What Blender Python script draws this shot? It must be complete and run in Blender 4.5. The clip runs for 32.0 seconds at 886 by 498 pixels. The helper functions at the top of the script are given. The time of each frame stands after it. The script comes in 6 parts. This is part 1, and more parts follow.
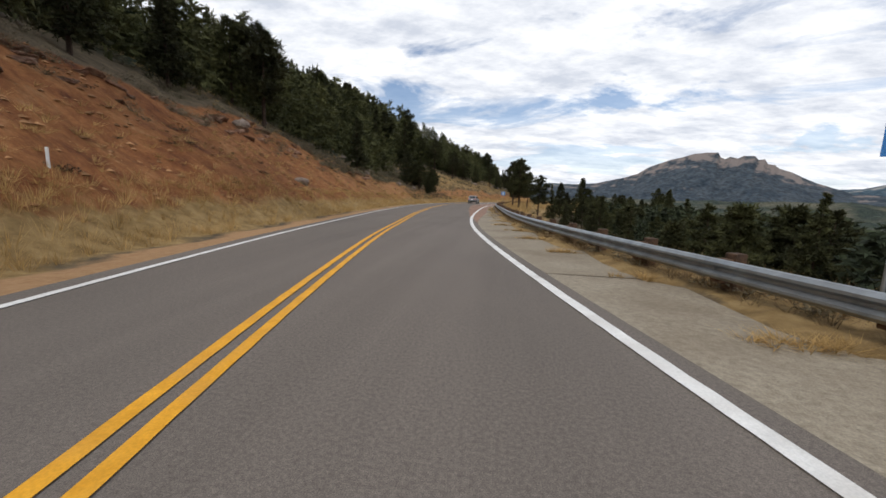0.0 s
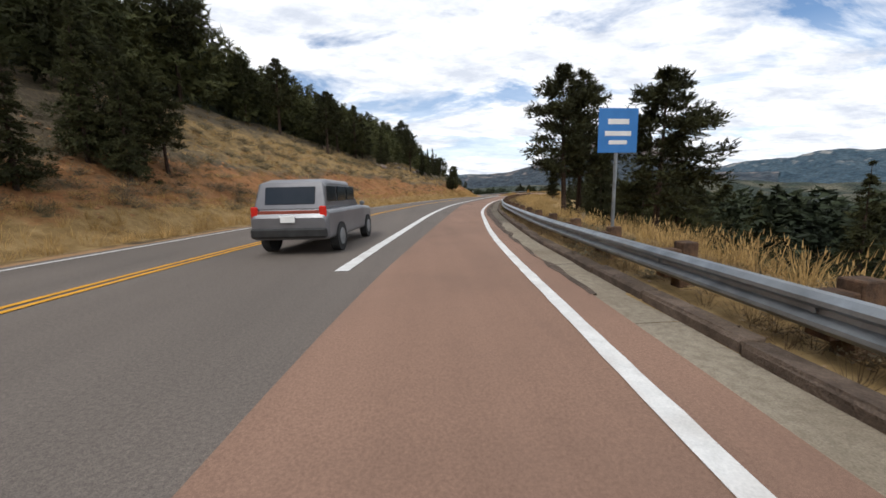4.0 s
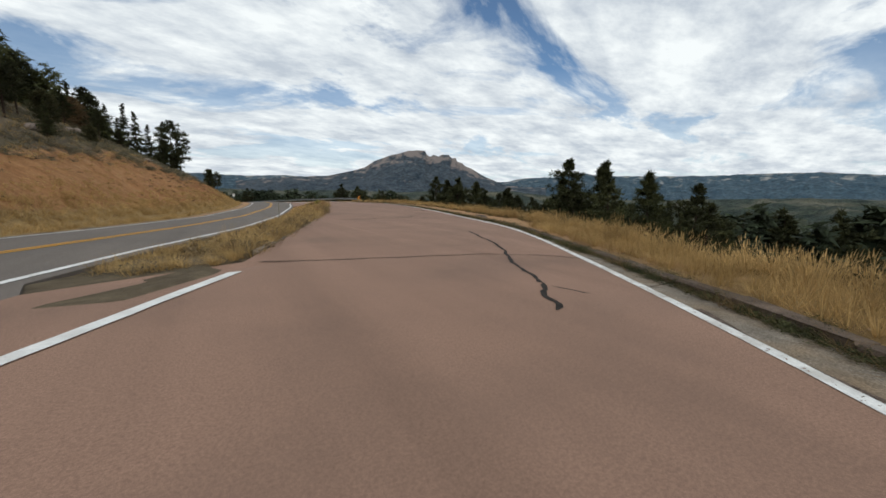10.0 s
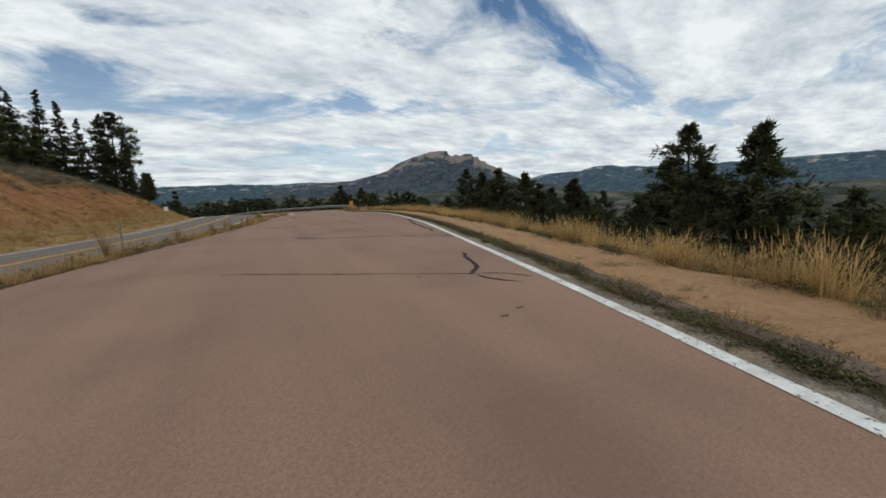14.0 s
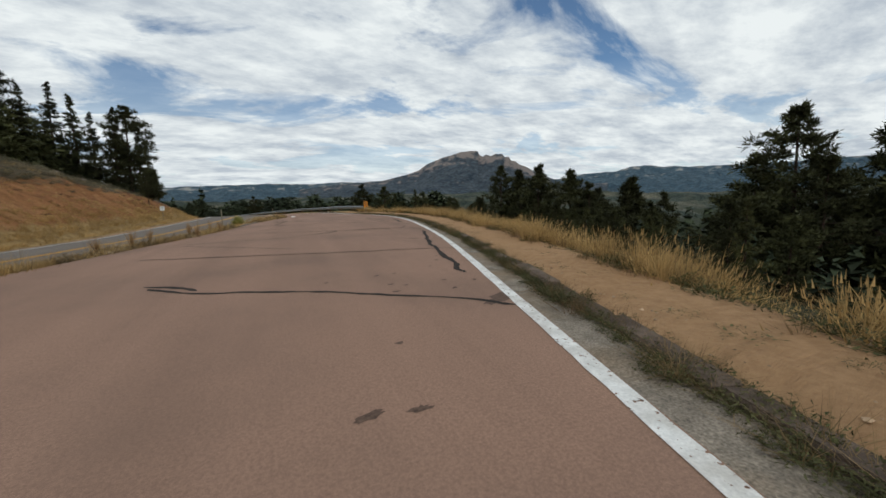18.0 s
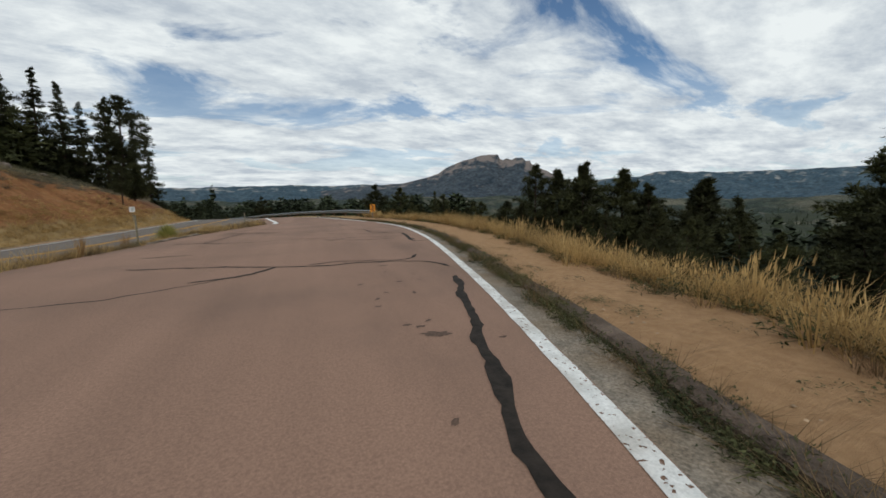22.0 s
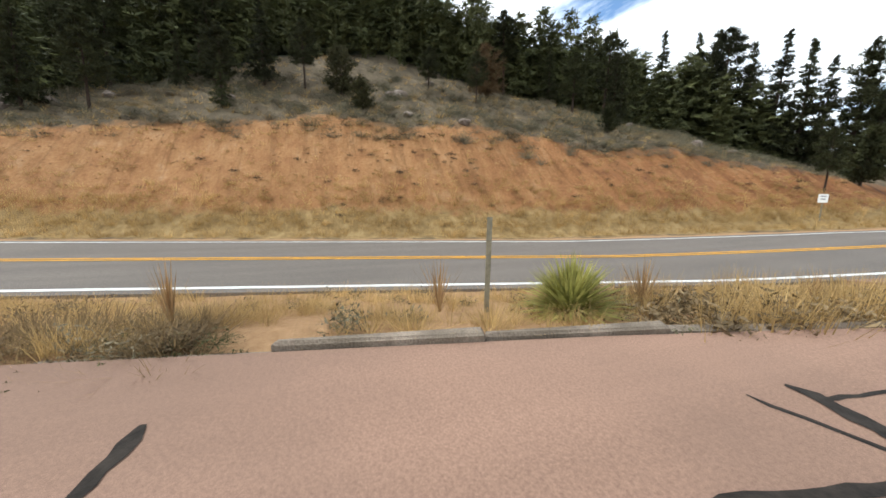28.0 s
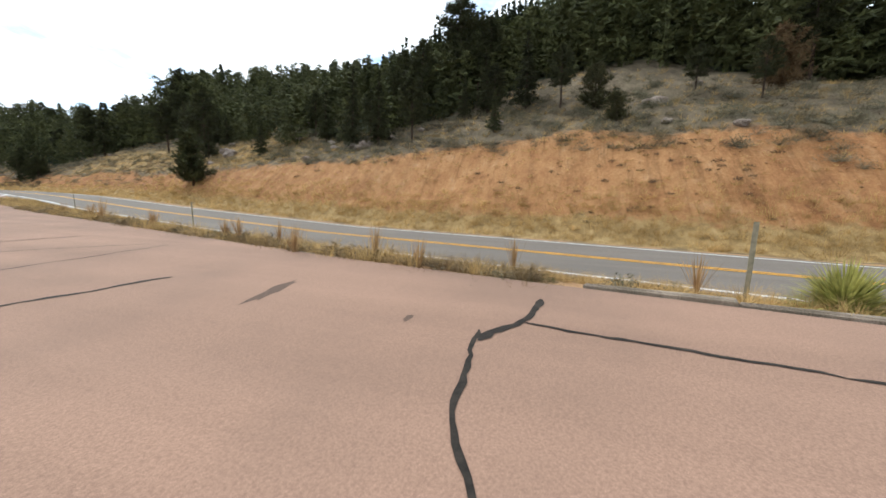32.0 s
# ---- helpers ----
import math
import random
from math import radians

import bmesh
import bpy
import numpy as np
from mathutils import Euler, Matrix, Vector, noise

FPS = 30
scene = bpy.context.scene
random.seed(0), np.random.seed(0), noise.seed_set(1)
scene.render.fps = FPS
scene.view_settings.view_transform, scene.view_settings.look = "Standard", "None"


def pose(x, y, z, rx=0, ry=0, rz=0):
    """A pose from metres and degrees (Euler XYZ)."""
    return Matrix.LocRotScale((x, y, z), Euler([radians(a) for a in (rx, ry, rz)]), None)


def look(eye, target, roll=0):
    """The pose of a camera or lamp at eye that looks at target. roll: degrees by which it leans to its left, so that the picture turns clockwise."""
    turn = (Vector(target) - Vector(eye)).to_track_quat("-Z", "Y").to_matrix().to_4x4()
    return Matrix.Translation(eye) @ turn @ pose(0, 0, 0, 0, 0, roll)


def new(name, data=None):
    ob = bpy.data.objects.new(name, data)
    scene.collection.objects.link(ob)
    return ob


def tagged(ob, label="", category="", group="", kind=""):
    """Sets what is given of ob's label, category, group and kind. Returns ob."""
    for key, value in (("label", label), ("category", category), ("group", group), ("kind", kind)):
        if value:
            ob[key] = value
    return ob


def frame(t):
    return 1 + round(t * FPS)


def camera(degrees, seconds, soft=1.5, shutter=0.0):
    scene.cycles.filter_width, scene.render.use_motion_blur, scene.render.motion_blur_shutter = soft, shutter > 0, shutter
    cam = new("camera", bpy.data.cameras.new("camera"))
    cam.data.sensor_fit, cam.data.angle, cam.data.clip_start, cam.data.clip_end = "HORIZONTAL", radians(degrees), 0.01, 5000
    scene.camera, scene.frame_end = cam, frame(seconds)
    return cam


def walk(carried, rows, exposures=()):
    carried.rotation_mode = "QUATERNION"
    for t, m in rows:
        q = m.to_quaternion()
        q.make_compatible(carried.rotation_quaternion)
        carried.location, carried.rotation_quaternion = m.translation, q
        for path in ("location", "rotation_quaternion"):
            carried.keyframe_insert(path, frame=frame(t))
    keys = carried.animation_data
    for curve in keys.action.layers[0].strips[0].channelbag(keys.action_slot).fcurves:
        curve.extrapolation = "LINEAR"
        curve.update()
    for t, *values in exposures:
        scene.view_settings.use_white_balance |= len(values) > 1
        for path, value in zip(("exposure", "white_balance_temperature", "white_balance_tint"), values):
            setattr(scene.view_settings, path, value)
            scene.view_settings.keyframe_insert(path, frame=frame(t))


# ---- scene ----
cam = camera(100.7, 32.0, soft=1.6)
PATH = [
    (0.0, 0.00, 0.01, 1.35, 81.82, -1.98, 8.29),
    (0.5, -1.15, 8.91, 1.35, 81.73, -1.35, 7.87),
    (1.0, -2.01, 17.92, 1.35, 81.70, -0.86, 4.98),
    (1.5, -2.61, 26.88, 1.35, 81.69, -0.27, 2.84),
    (2.0, -2.99, 35.71, 1.35, 81.69, 0.04, 2.03),
    (2.5, -3.15, 44.41, 1.35, 81.63, 0.36, 0.66),
    (3.0, -3.13, 52.99, 1.35, 81.45, 1.21, -0.52),
    (3.5, -2.89, 61.41, 1.35, 81.22, 1.37, -2.21),
    (5.5, 0.71, 93.25, 1.35, 80.93, 1.15, -10.73),
    (6.0, 2.20, 101.06, 1.35, 81.04, 1.14, -12.86),
    (6.5, 3.89, 108.70, 1.35, 81.11, 0.87, -15.01),
    (7.0, 5.77, 115.92, 1.35, 81.12, 0.20, -16.91),
    (7.5, 7.82, 122.46, 1.35, 81.19, -0.58, -19.67),
    (8.0, 10.15, 128.59, 1.35, 81.30, -1.09, -22.24),
    (8.5, 12.53, 134.13, 1.35, 81.44, -1.23, -25.29),
    (9.0, 14.90, 138.92, 1.35, 81.68, -1.20, -28.61),
    (9.5, 17.39, 143.43, 1.35, 81.84, -1.09, -30.57),
    (10.0, 19.89, 147.90, 1.35, 81.77, -0.86, -31.32),
    (10.5, 22.36, 152.21, 1.35, 81.62, -0.80, -31.05),
    (11.0, 24.78, 156.27, 1.35, 82.08, -0.46, -30.69),
    (11.5, 26.92, 159.82, 1.35, 82.16, 0.41, -30.59),
    (12.0, 28.21, 162.98, 1.35, 81.84, 0.73, -30.44),
    (12.5, 29.50, 165.56, 1.35, 81.97, 0.59, -30.02),
    (13.0, 30.68, 167.67, 1.35, 82.12, 0.87, -29.14),
    (13.5, 31.51, 169.66, 1.35, 82.16, 1.44, -28.34),
    (14.0, 32.09, 171.66, 1.35, 81.82, 1.84, -27.73),
    (14.5, 33.11, 172.73, 1.35, 81.50, 1.80, -26.86),
    (16.5, 34.83, 176.72, 1.35, 81.87, 1.60, -24.55),
    (17.0, 35.14, 177.50, 1.35, 81.92, 1.56, -24.01),
    (17.5, 35.39, 178.12, 1.35, 81.95, 1.49, -23.50),
    (18.0, 35.60, 178.71, 1.35, 81.98, 1.43, -23.12),
    (18.5, 35.82, 179.33, 1.35, 82.06, 1.40, -22.69),
    (19.0, 36.05, 179.97, 1.35, 82.04, 1.23, -22.19),
    (19.5, 36.34, 180.73, 1.35, 82.11, 1.06, -21.77),
    (20.0, 36.65, 181.56, 1.35, 82.15, 0.97, -21.52),
    (20.5, 37.05, 182.81, 1.35, 82.17, 0.97, -21.28),
    (21.0, 37.40, 183.87, 1.35, 82.26, 0.87, -21.17),
    (21.5, 37.78, 185.22, 1.35, 82.42, 0.77, -20.93),
    (22.0, 38.33, 186.95, 1.35, 82.53, 0.69, -20.17),
    (22.5, 38.89, 188.85, 1.35, 82.62, 0.70, -19.28),
    (23.0, 39.50, 190.92, 1.35, 82.30, 0.88, -18.32),
    (23.5, 40.00, 193.23, 1.35, 82.13, 0.89, -17.47),
    (24.0, 40.54, 195.53, 1.35, 82.11, 0.99, -16.35),
    (24.5, 40.87, 197.62, 1.35, 82.34, 0.90, -10.15),
    (25.0, 40.33, 199.84, 1.35, 82.07, -0.06, 4.08),
    (25.5, 39.46, 201.26, 1.35, 81.53, -0.14, 24.01),
    (26.0, 38.24, 202.13, 1.35, 81.13, -0.27, 43.37),
    (26.5, 37.25, 202.48, 1.35, 81.02, -0.22, 58.26),
    (28.5, 36.18, 202.57, 1.35, 80.01, -0.90, 72.29),
    (29.0, 36.05, 202.48, 1.35, 80.28, -1.98, 71.87),
    (29.5, 36.39, 202.25, 1.35, 80.57, -2.69, 74.64),
    (30.0, 36.75, 201.99, 1.35, 80.54, -2.89, 80.65),
    (30.5, 37.13, 201.77, 1.35, 80.64, -2.83, 87.56),
    (31.0, 37.51, 201.62, 1.35, 80.86, -2.90, 94.53),
    (31.5, 38.03, 201.55, 1.35, 80.85, -2.27, 101.60),
    (32.0, 38.68, 201.67, 1.35, 80.89, -0.86, 106.92),
]
walk(cam, [(t, pose(x, y, z, rx, ry, rz)) for t, x, y, z, rx, ry, rz in PATH],
     exposures=[(0.0, 0.25, 6500, 10), (2.0, 0.2, 6500, 10), (3.0, 0.45, 6500, 10), (6.0, 0.32, 6480, 9), (8.0, 0.3, 6450, 8), (11.0, -0.1, 6380, 4), (24.5, -0.15, 6380, 4), (26.0, 0.0, 6500, 4), (28.5, 1.2, 6250, 4), (32.0, 1.1, 6200, 3)])

# ---- world and sun ----
SUN_TURN, SUN_UP = radians(150), radians(48)   # turn to the left of +y, height
world = bpy.data.worlds.new("sky")
scene.world = world
world.use_nodes = True
wn, wl = world.node_tree.nodes, world.node_tree.links
wn.clear()
sky = wn.new("ShaderNodeTexSky")
sky.sky_type, sky.sun_disc = "NISHITA", False
sky.sun_elevation, sky.sun_rotation = SUN_UP, -SUN_TURN
sky.air_density, sky.dust_density, sky.ozone_density = 1.0, 0.3, 4.5
coord = wn.new("ShaderNodeTexCoord")
split = wn.new("ShaderNodeSeparateXYZ")
wl.new(coord.outputs["Generated"], split.inputs[0])
# clouds lie on a flat layer high above, so that they crowd towards the horizon
up = wn.new("ShaderNodeMath"); up.operation = "MAXIMUM"; up.inputs[1].default_value = 0.0
wl.new(split.outputs[2], up.inputs[0])
lift = wn.new("ShaderNodeMath"); lift.operation = "ADD"; lift.inputs[1].default_value = 0.16
wl.new(up.outputs[0], lift.inputs[0])
layer = []
for axis in (0, 1):
    d = wn.new("ShaderNodeMath"); d.operation = "DIVIDE"
    wl.new(split.outputs[axis], d.inputs[0]); wl.new(lift.outputs[0], d.inputs[1])
    layer.append(d)
flat = wn.new("ShaderNodeCombineXYZ")
wl.new(layer[0].outputs[0], flat.inputs[0]); wl.new(layer[1].outputs[0], flat.inputs[1])
turned = wn.new("ShaderNodeMapping")
turned.inputs["Rotation"].default_value = (0, 0, radians(-38))
turned.inputs["Scale"].default_value = (0.62, 1.0, 1.0)
turned.inputs["Location"].default_value = (3.1, 1.7, 0.0)
wl.new(flat.outputs[0], turned.inputs["Vector"])
big = wn.new("ShaderNodeTexNoise")
big.inputs["Scale"].default_value, big.inputs["Detail"].default_value, big.inputs["Roughness"].default_value = 1.5, 10.0, 0.6
big.inputs["Distortion"].default_value = 0.55
fine = wn.new("ShaderNodeTexNoise")
fine.inputs["Scale"].default_value, fine.inputs["Detail"].default_value, fine.inputs["Roughness"].default_value = 3.6, 9.0, 0.64
for n in (big, fine):
    wl.new(turned.outputs[0], n.inputs["Vector"])
cover = wn.new("ShaderNodeValToRGB")
cover.color_ramp.elements[0].position, cover.color_ramp.elements[1].position = 0.365, 0.475
wl.new(big.outputs[0], cover.inputs[0])
# near the horizon the layer closes
band = wn.new("ShaderNodeMapRange")
band.inputs["From Min"].default_value, band.inputs["From Max"].default_value = 0.03, 0.3
band.inputs["To Min"].default_value, band.inputs["To Max"].default_value = 0.8, 0.0
wl.new(split.outputs[2], band.inputs["Value"])
closed = wn.new("ShaderNodeMath"); closed.operation = "MAXIMUM"
wl.new(cover.outputs[0], closed.inputs[0]); wl.new(band.outputs[0], closed.inputs[1])
tone = wn.new("ShaderNodeValToRGB")
tone.color_ramp.elements[0].position, tone.color_ramp.elements[1].position = 0.36, 0.62
tone.color_ramp.elements[0].color, tone.color_ramp.elements[1].color = (0.56, 0.60, 0.68, 1), (0.97, 0.98, 1.0, 1)
wl.new(fine.outputs[0], tone.inputs[0])
clear_bg, cloud_bg, both, sky_out = wn.new("ShaderNodeBackground"), wn.new("ShaderNodeBackground"), wn.new("ShaderNodeMixShader"), wn.new("ShaderNodeOutputWorld")
clear_bg.inputs["Strength"].default_value, cloud_bg.inputs["Strength"].default_value = 0.098, 0.99
wl.new(sky.outputs[0], clear_bg.inputs["Color"]); wl.new(tone.outputs[0], cloud_bg.inputs["Color"])
wl.new(closed.outputs[0], both.inputs[0]); wl.new(clear_bg.outputs[0], both.inputs[1]); wl.new(cloud_bg.outputs[0], both.inputs[2])
wl.new(both.outputs[0], sky_out.inputs[0])

sun = new("sun", bpy.data.lights.new("sun", "SUN"))
sun.data.energy, sun.data.angle, sun.data.color = 1.3, radians(12), (1.0, 0.97, 0.92)
sun_from = Vector((-math.sin(SUN_TURN) * math.cos(SUN_UP), math.cos(SUN_TURN) * math.cos(SUN_UP), math.sin(SUN_UP)))
sun.matrix_world = look(sun_from * 100, (0, 0, 0))

# ---- materials ----
def material(name, dark, light, scale=4.0, rough=0.9, metal=0.0, bump=0.3, dist=0.02, blotch=None, blotch_scale=0.3, amount=0.5,
             fine_scale=60.0, per_object=0.0, per_island=0.0, speckle=0.0, spread=(0.35, 0.65), gaps=None, streak=None, thin=0.0):
    """Two colours by grain noise, a third in larger blotches, fine speckle and bump; all in metres."""
    m = bpy.data.materials.new(name)
    m.use_nodes = True
    ns, ls = m.node_tree.nodes, m.node_tree.links
    b = ns["Principled BSDF"]
    b.inputs["Roughness"].default_value, b.inputs["Metallic"].default_value = rough, metal
    b.inputs["Specular IOR Level"].default_value = 0.25
    tc = ns.new("ShaderNodeTexCoord")
    n1 = ns.new("ShaderNodeTexNoise"); n1.inputs["Scale"].default_value, n1.inputs["Detail"].default_value = scale, 8.0
    n1.inputs["Roughness"].default_value = 0.62
    ls.new(tc.outputs["Object"], n1.inputs["Vector"])
    r1 = ns.new("ShaderNodeValToRGB")
    r1.color_ramp.elements[0].position, r1.color_ramp.elements[1].position = spread
    r1.color_ramp.elements[0].color, r1.color_ramp.elements[1].color = (*dark, 1), (*light, 1)
    ls.new(n1.outputs[0], r1.inputs[0])
    out = r1.outputs[0]
    if blotch:
        n2 = ns.new("ShaderNodeTexNoise"); n2.inputs["Scale"].default_value, n2.inputs["Detail"].default_value = blotch_scale, 5.0
        ls.new(tc.outputs["Object"], n2.inputs["Vector"])
        mr = ns.new("ShaderNodeMapRange")
        mr.inputs["From Min"].default_value, mr.inputs["From Max"].default_value, mr.inputs["To Max"].default_value = 0.45, 0.68, amount
        ls.new(n2.outputs[0], mr.inputs["Value"])
        mx = ns.new("ShaderNodeMix"); mx.data_type = "RGBA"
        ls.new(mr.outputs[0], mx.inputs[0]); ls.new(out, mx.inputs[6]); mx.inputs[7].default_value = (*blotch, 1)
        out = mx.outputs[2]
    n3 = ns.new("ShaderNodeTexNoise"); n3.inputs["Scale"].default_value, n3.inputs["Detail"].default_value = fine_scale, 3.0
    ls.new(tc.outputs["Object"], n3.inputs["Vector"])
    if speckle:
        sp = ns.new("ShaderNodeMapRange")
        sp.inputs["From Min"].default_value, sp.inputs["From Max"].default_value = 0.3, 0.7
        sp.inputs["To Min"].default_value, sp.inputs["To Max"].default_value = 1 - speckle, 1 + speckle
        ls.new(n3.outputs[0], sp.inputs["Value"])
        hv = ns.new("ShaderNodeHueSaturation")
        ls.new(sp.outputs[0], hv.inputs["Value"]); ls.new(out, hv.inputs["Color"])
        out = hv.outputs[0]
    if streak:
        # wheel tracks and washed streaks along one direction
        mp = ns.new("ShaderNodeMapping"); mp.inputs["Rotation"].default_value = (0, 0, radians(streak[0])); mp.inputs["Scale"].default_value = (1.1, 0.045, 1.0)
        ls.new(tc.outputs["Object"], mp.inputs["Vector"])
        n5 = ns.new("ShaderNodeTexNoise"); n5.inputs["Scale"].default_value, n5.inputs["Detail"].default_value = 1.0, 6.0
        ls.new(mp.outputs[0], n5.inputs["Vector"])
        st = ns.new("ShaderNodeMapRange")
        st.inputs["From Min"].default_value, st.inputs["From Max"].default_value = 0.35, 0.65
        st.inputs["To Min"].default_value, st.inputs["To Max"].default_value = 1 - streak[1], 1 + streak[1]
        ls.new(n5.outputs[0], st.inputs["Value"])
        h5 = ns.new("ShaderNodeHueSaturation"); ls.new(st.outputs[0], h5.inputs["Value"]); ls.new(out, h5.inputs["Color"])
        out = h5.outputs[0]
    if per_object or per_island:
        rnd = ns.new("ShaderNodeObjectInfo").outputs["Random"] if per_object else ns.new("ShaderNodeNewGeometry").outputs["Random Per Island"]
        w = per_object or per_island
        v = ns.new("ShaderNodeMapRange"); v.inputs["To Min"].default_value, v.inputs["To Max"].default_value = 1 - w, 1 + w
        ls.new(rnd, v.inputs["Value"])
        h = ns.new("ShaderNodeHueSaturation")
        ls.new(v.outputs[0], h.inputs["Value"]); ls.new(out, h.inputs["Color"])
        out = h.outputs[0]
    ls.new(out, b.inputs["Base Color"])
    if thin:
        # a blade lets part of the light through
        tl, mx2 = ns.new("ShaderNodeBsdfTranslucent"), ns.new("ShaderNodeMixShader")
        mx2.inputs[0].default_value = thin
        ls.new(out, tl.inputs["Color"]); ls.new(b.outputs[0], mx2.inputs[1]); ls.new(tl.outputs[0], mx2.inputs[2])
        ls.new(mx2.outputs[0], ns["Material Output"].inputs["Surface"])
    if gaps:
        # a spray is no closed sheet: its needles leave gaps
        n4 = ns.new("ShaderNodeTexNoise"); n4.inputs["Scale"].default_value, n4.inputs["Detail"].default_value = gaps[0], 2.0
        ls.new(tc.outputs["Object"], n4.inputs["Vector"])
        cutoff = ns.new("ShaderNodeMath"); cutoff.operation = "GREATER_THAN"; cutoff.inputs[1].default_value = gaps[1]
        ls.new(n4.outputs[0], cutoff.inputs[0]); ls.new(cutoff.outputs[0], b.inputs["Alpha"])
    if bump:
        bp = ns.new("ShaderNodeBump"); bp.inputs["Strength"].default_value, bp.inputs["Distance"].default_value = bump, dist
        add = ns.new("ShaderNodeMath"); add.operation = "ADD"
        ls.new(n1.outputs[0], add.inputs[0]); ls.new(n3.outputs[0], add.inputs[1])
        ls.new(add.outputs[0], bp.inputs["Height"]); ls.new(bp.outputs[0], b.inputs["Normal"])
    return m


ASPHALT = material("grey_asphalt", (0.120, 0.101, 0.086), (0.182, 0.154, 0.132), 34.0, 0.9, blotch=(0.102, 0.089, 0.078), blotch_scale=0.22, amount=0.3, fine_scale=140, speckle=0.35, bump=0.35, dist=0.01, streak=(8, 0.09))
PINK = material("pink_asphalt", (0.214, 0.128, 0.090), (0.306, 0.187, 0.133), 52.0, 0.93, blotch=(0.178, 0.112, 0.082), blotch_scale=0.35, amount=0.6, fine_scale=230, speckle=0.26, bump=0.2, dist=0.003, streak=(18, 0.09))
CONCRETE = material("worn_concrete", (0.225, 0.188, 0.138), (0.325, 0.278, 0.208), 12.0, 0.9, blotch=(0.17, 0.13, 0.088), blotch_scale=0.6, amount=0.65, fine_scale=70, speckle=0.2, bump=0.5)
PALE_KERB = material("pale_concrete_kerb", (0.16, 0.125, 0.095), (0.30, 0.24, 0.185), 6.0, 0.95, blotch=(0.10, 0.08, 0.055), blotch_scale=1.5, amount=0.7, bump=0.7, dist=0.03, per_object=0.25, speckle=0.25)
STAINED = material("stained_gutter_concrete", (0.115, 0.096, 0.072), (0.20, 0.17, 0.13), 6.0, 0.95, blotch=(0.10, 0.074, 0.052), blotch_scale=0.8, amount=0.7, fine_scale=50, speckle=0.4, bump=0.6)
GRIT = material("gravelly_dirt", (0.072, 0.052, 0.040), (0.155, 0.115, 0.088), 14.0, 0.95, blotch=(0.05, 0.037, 0.028), blotch_scale=1.6, amount=0.7, fine_scale=60, speckle=0.6, bump=0.9)
DIRTY = material("dirty_gutter_concrete", (0.15, 0.125, 0.098), (0.265, 0.225, 0.178), 4.0, 0.95, blotch=(0.22, 0.155, 0.095), blotch_scale=1.1, amount=0.8, fine_scale=50, speckle=0.4, bump=0.7)
KERB = material("stone_kerb", (0.07, 0.05, 0.038), (0.17, 0.125, 0.095), 5.0, 0.95, blotch=(0.09, 0.065, 0.045), blotch_scale=1.2, amount=0.7, bump=0.7, dist=0.03, per_object=0.2, speckle=0.2)
WHITE = material("white_road_paint", (0.62, 0.61, 0.58), (0.80, 0.79, 0.76), 6.0, 0.7, blotch=(0.42, 0.38, 0.34), blotch_scale=3.0, amount=0.5, bump=0.15, speckle=0.08)
WORN_WHITE = material("worn_white_road_paint", (0.58, 0.57, 0.54), (0.79, 0.78, 0.75), 6.0, 0.75, blotch=(0.40, 0.36, 0.31), blotch_scale=2.2, amount=0.6, bump=0.15, speckle=0.1, gaps=(24.0, 0.345))
YELLOW = material("yellow_road_paint", (0.62, 0.29, 0.02), (0.78, 0.38, 0.03), 6.0, 0.7, blotch=(0.40, 0.20, 0.05), blotch_scale=3.0, amount=0.4, bump=0.15, speckle=0.1)
TAR = material("crack_sealing_tar", (0.013, 0.010, 0.008), (0.036, 0.028, 0.022), 8.0, 0.95, bump=0.3)
STAIN = material("oil_stain", (0.085, 0.054, 0.040), (0.125, 0.080, 0.058), 20.0, 0.95, bump=0.3, fine_scale=55, speckle=0.3)
BARK = material("pine_bark", (0.02, 0.015, 0.012), (0.085, 0.052, 0.036), 9.0, 0.95, bump=0.9, dist=0.04)
NEEDLE = material("pine_needles", (0.016, 0.0185, 0.0065), (0.056, 0.058, 0.020), 0.9, 0.85, blotch=(0.055, 0.055, 0.020), blotch_scale=0.5, amount=0.5, bump=0, per_object=0.35, gaps=(13.0, 0.44))
NEEDLE_MID = material("hillside_pine_needles", (0.032, 0.037, 0.013), (0.105, 0.108, 0.038), 0.3, 0.85, bump=0, per_island=0.3, blotch=(0.094, 0.095, 0.038), blotch_scale=0.1, amount=0.5, gaps=(7.0, 0.46))
JUNIPER = material("juniper_scales", (0.035, 0.036, 0.014), (0.095, 0.085, 0.032), 1.5, 0.85, bump=0, per_object=0.3, gaps=(16.0, 0.45))
RUST = material("rusty_dead_needles", (0.07, 0.04, 0.018), (0.16, 0.10, 0.045), 1.5, 0.85, bump=0, per_object=0.2, gaps=(16.0, 0.47))
NEEDLE_FAR = material("far_pine_needles", (0.017, 0.025, 0.013), (0.046, 0.057, 0.028), 0.05, 0.85, bump=0, per_island=0.4, blotch=(0.04, 0.048, 0.025), blotch_scale=0.012, amount=0.6)
GRASS = material("dry_yellow_grass", (0.31, 0.200, 0.075), (0.62, 0.425, 0.185), 0.7, 0.9, bump=0, per_island=0.35, blotch=(0.32, 0.21, 0.09), blotch_scale=0.3, amount=0.5, thin=0.42)
WEED = material("low_green_weeds", (0.033, 0.038, 0.014), (0.105, 0.100, 0.040), 0.9, 0.9, bump=0, per_island=0.35, gaps=(40.0, 0.4))
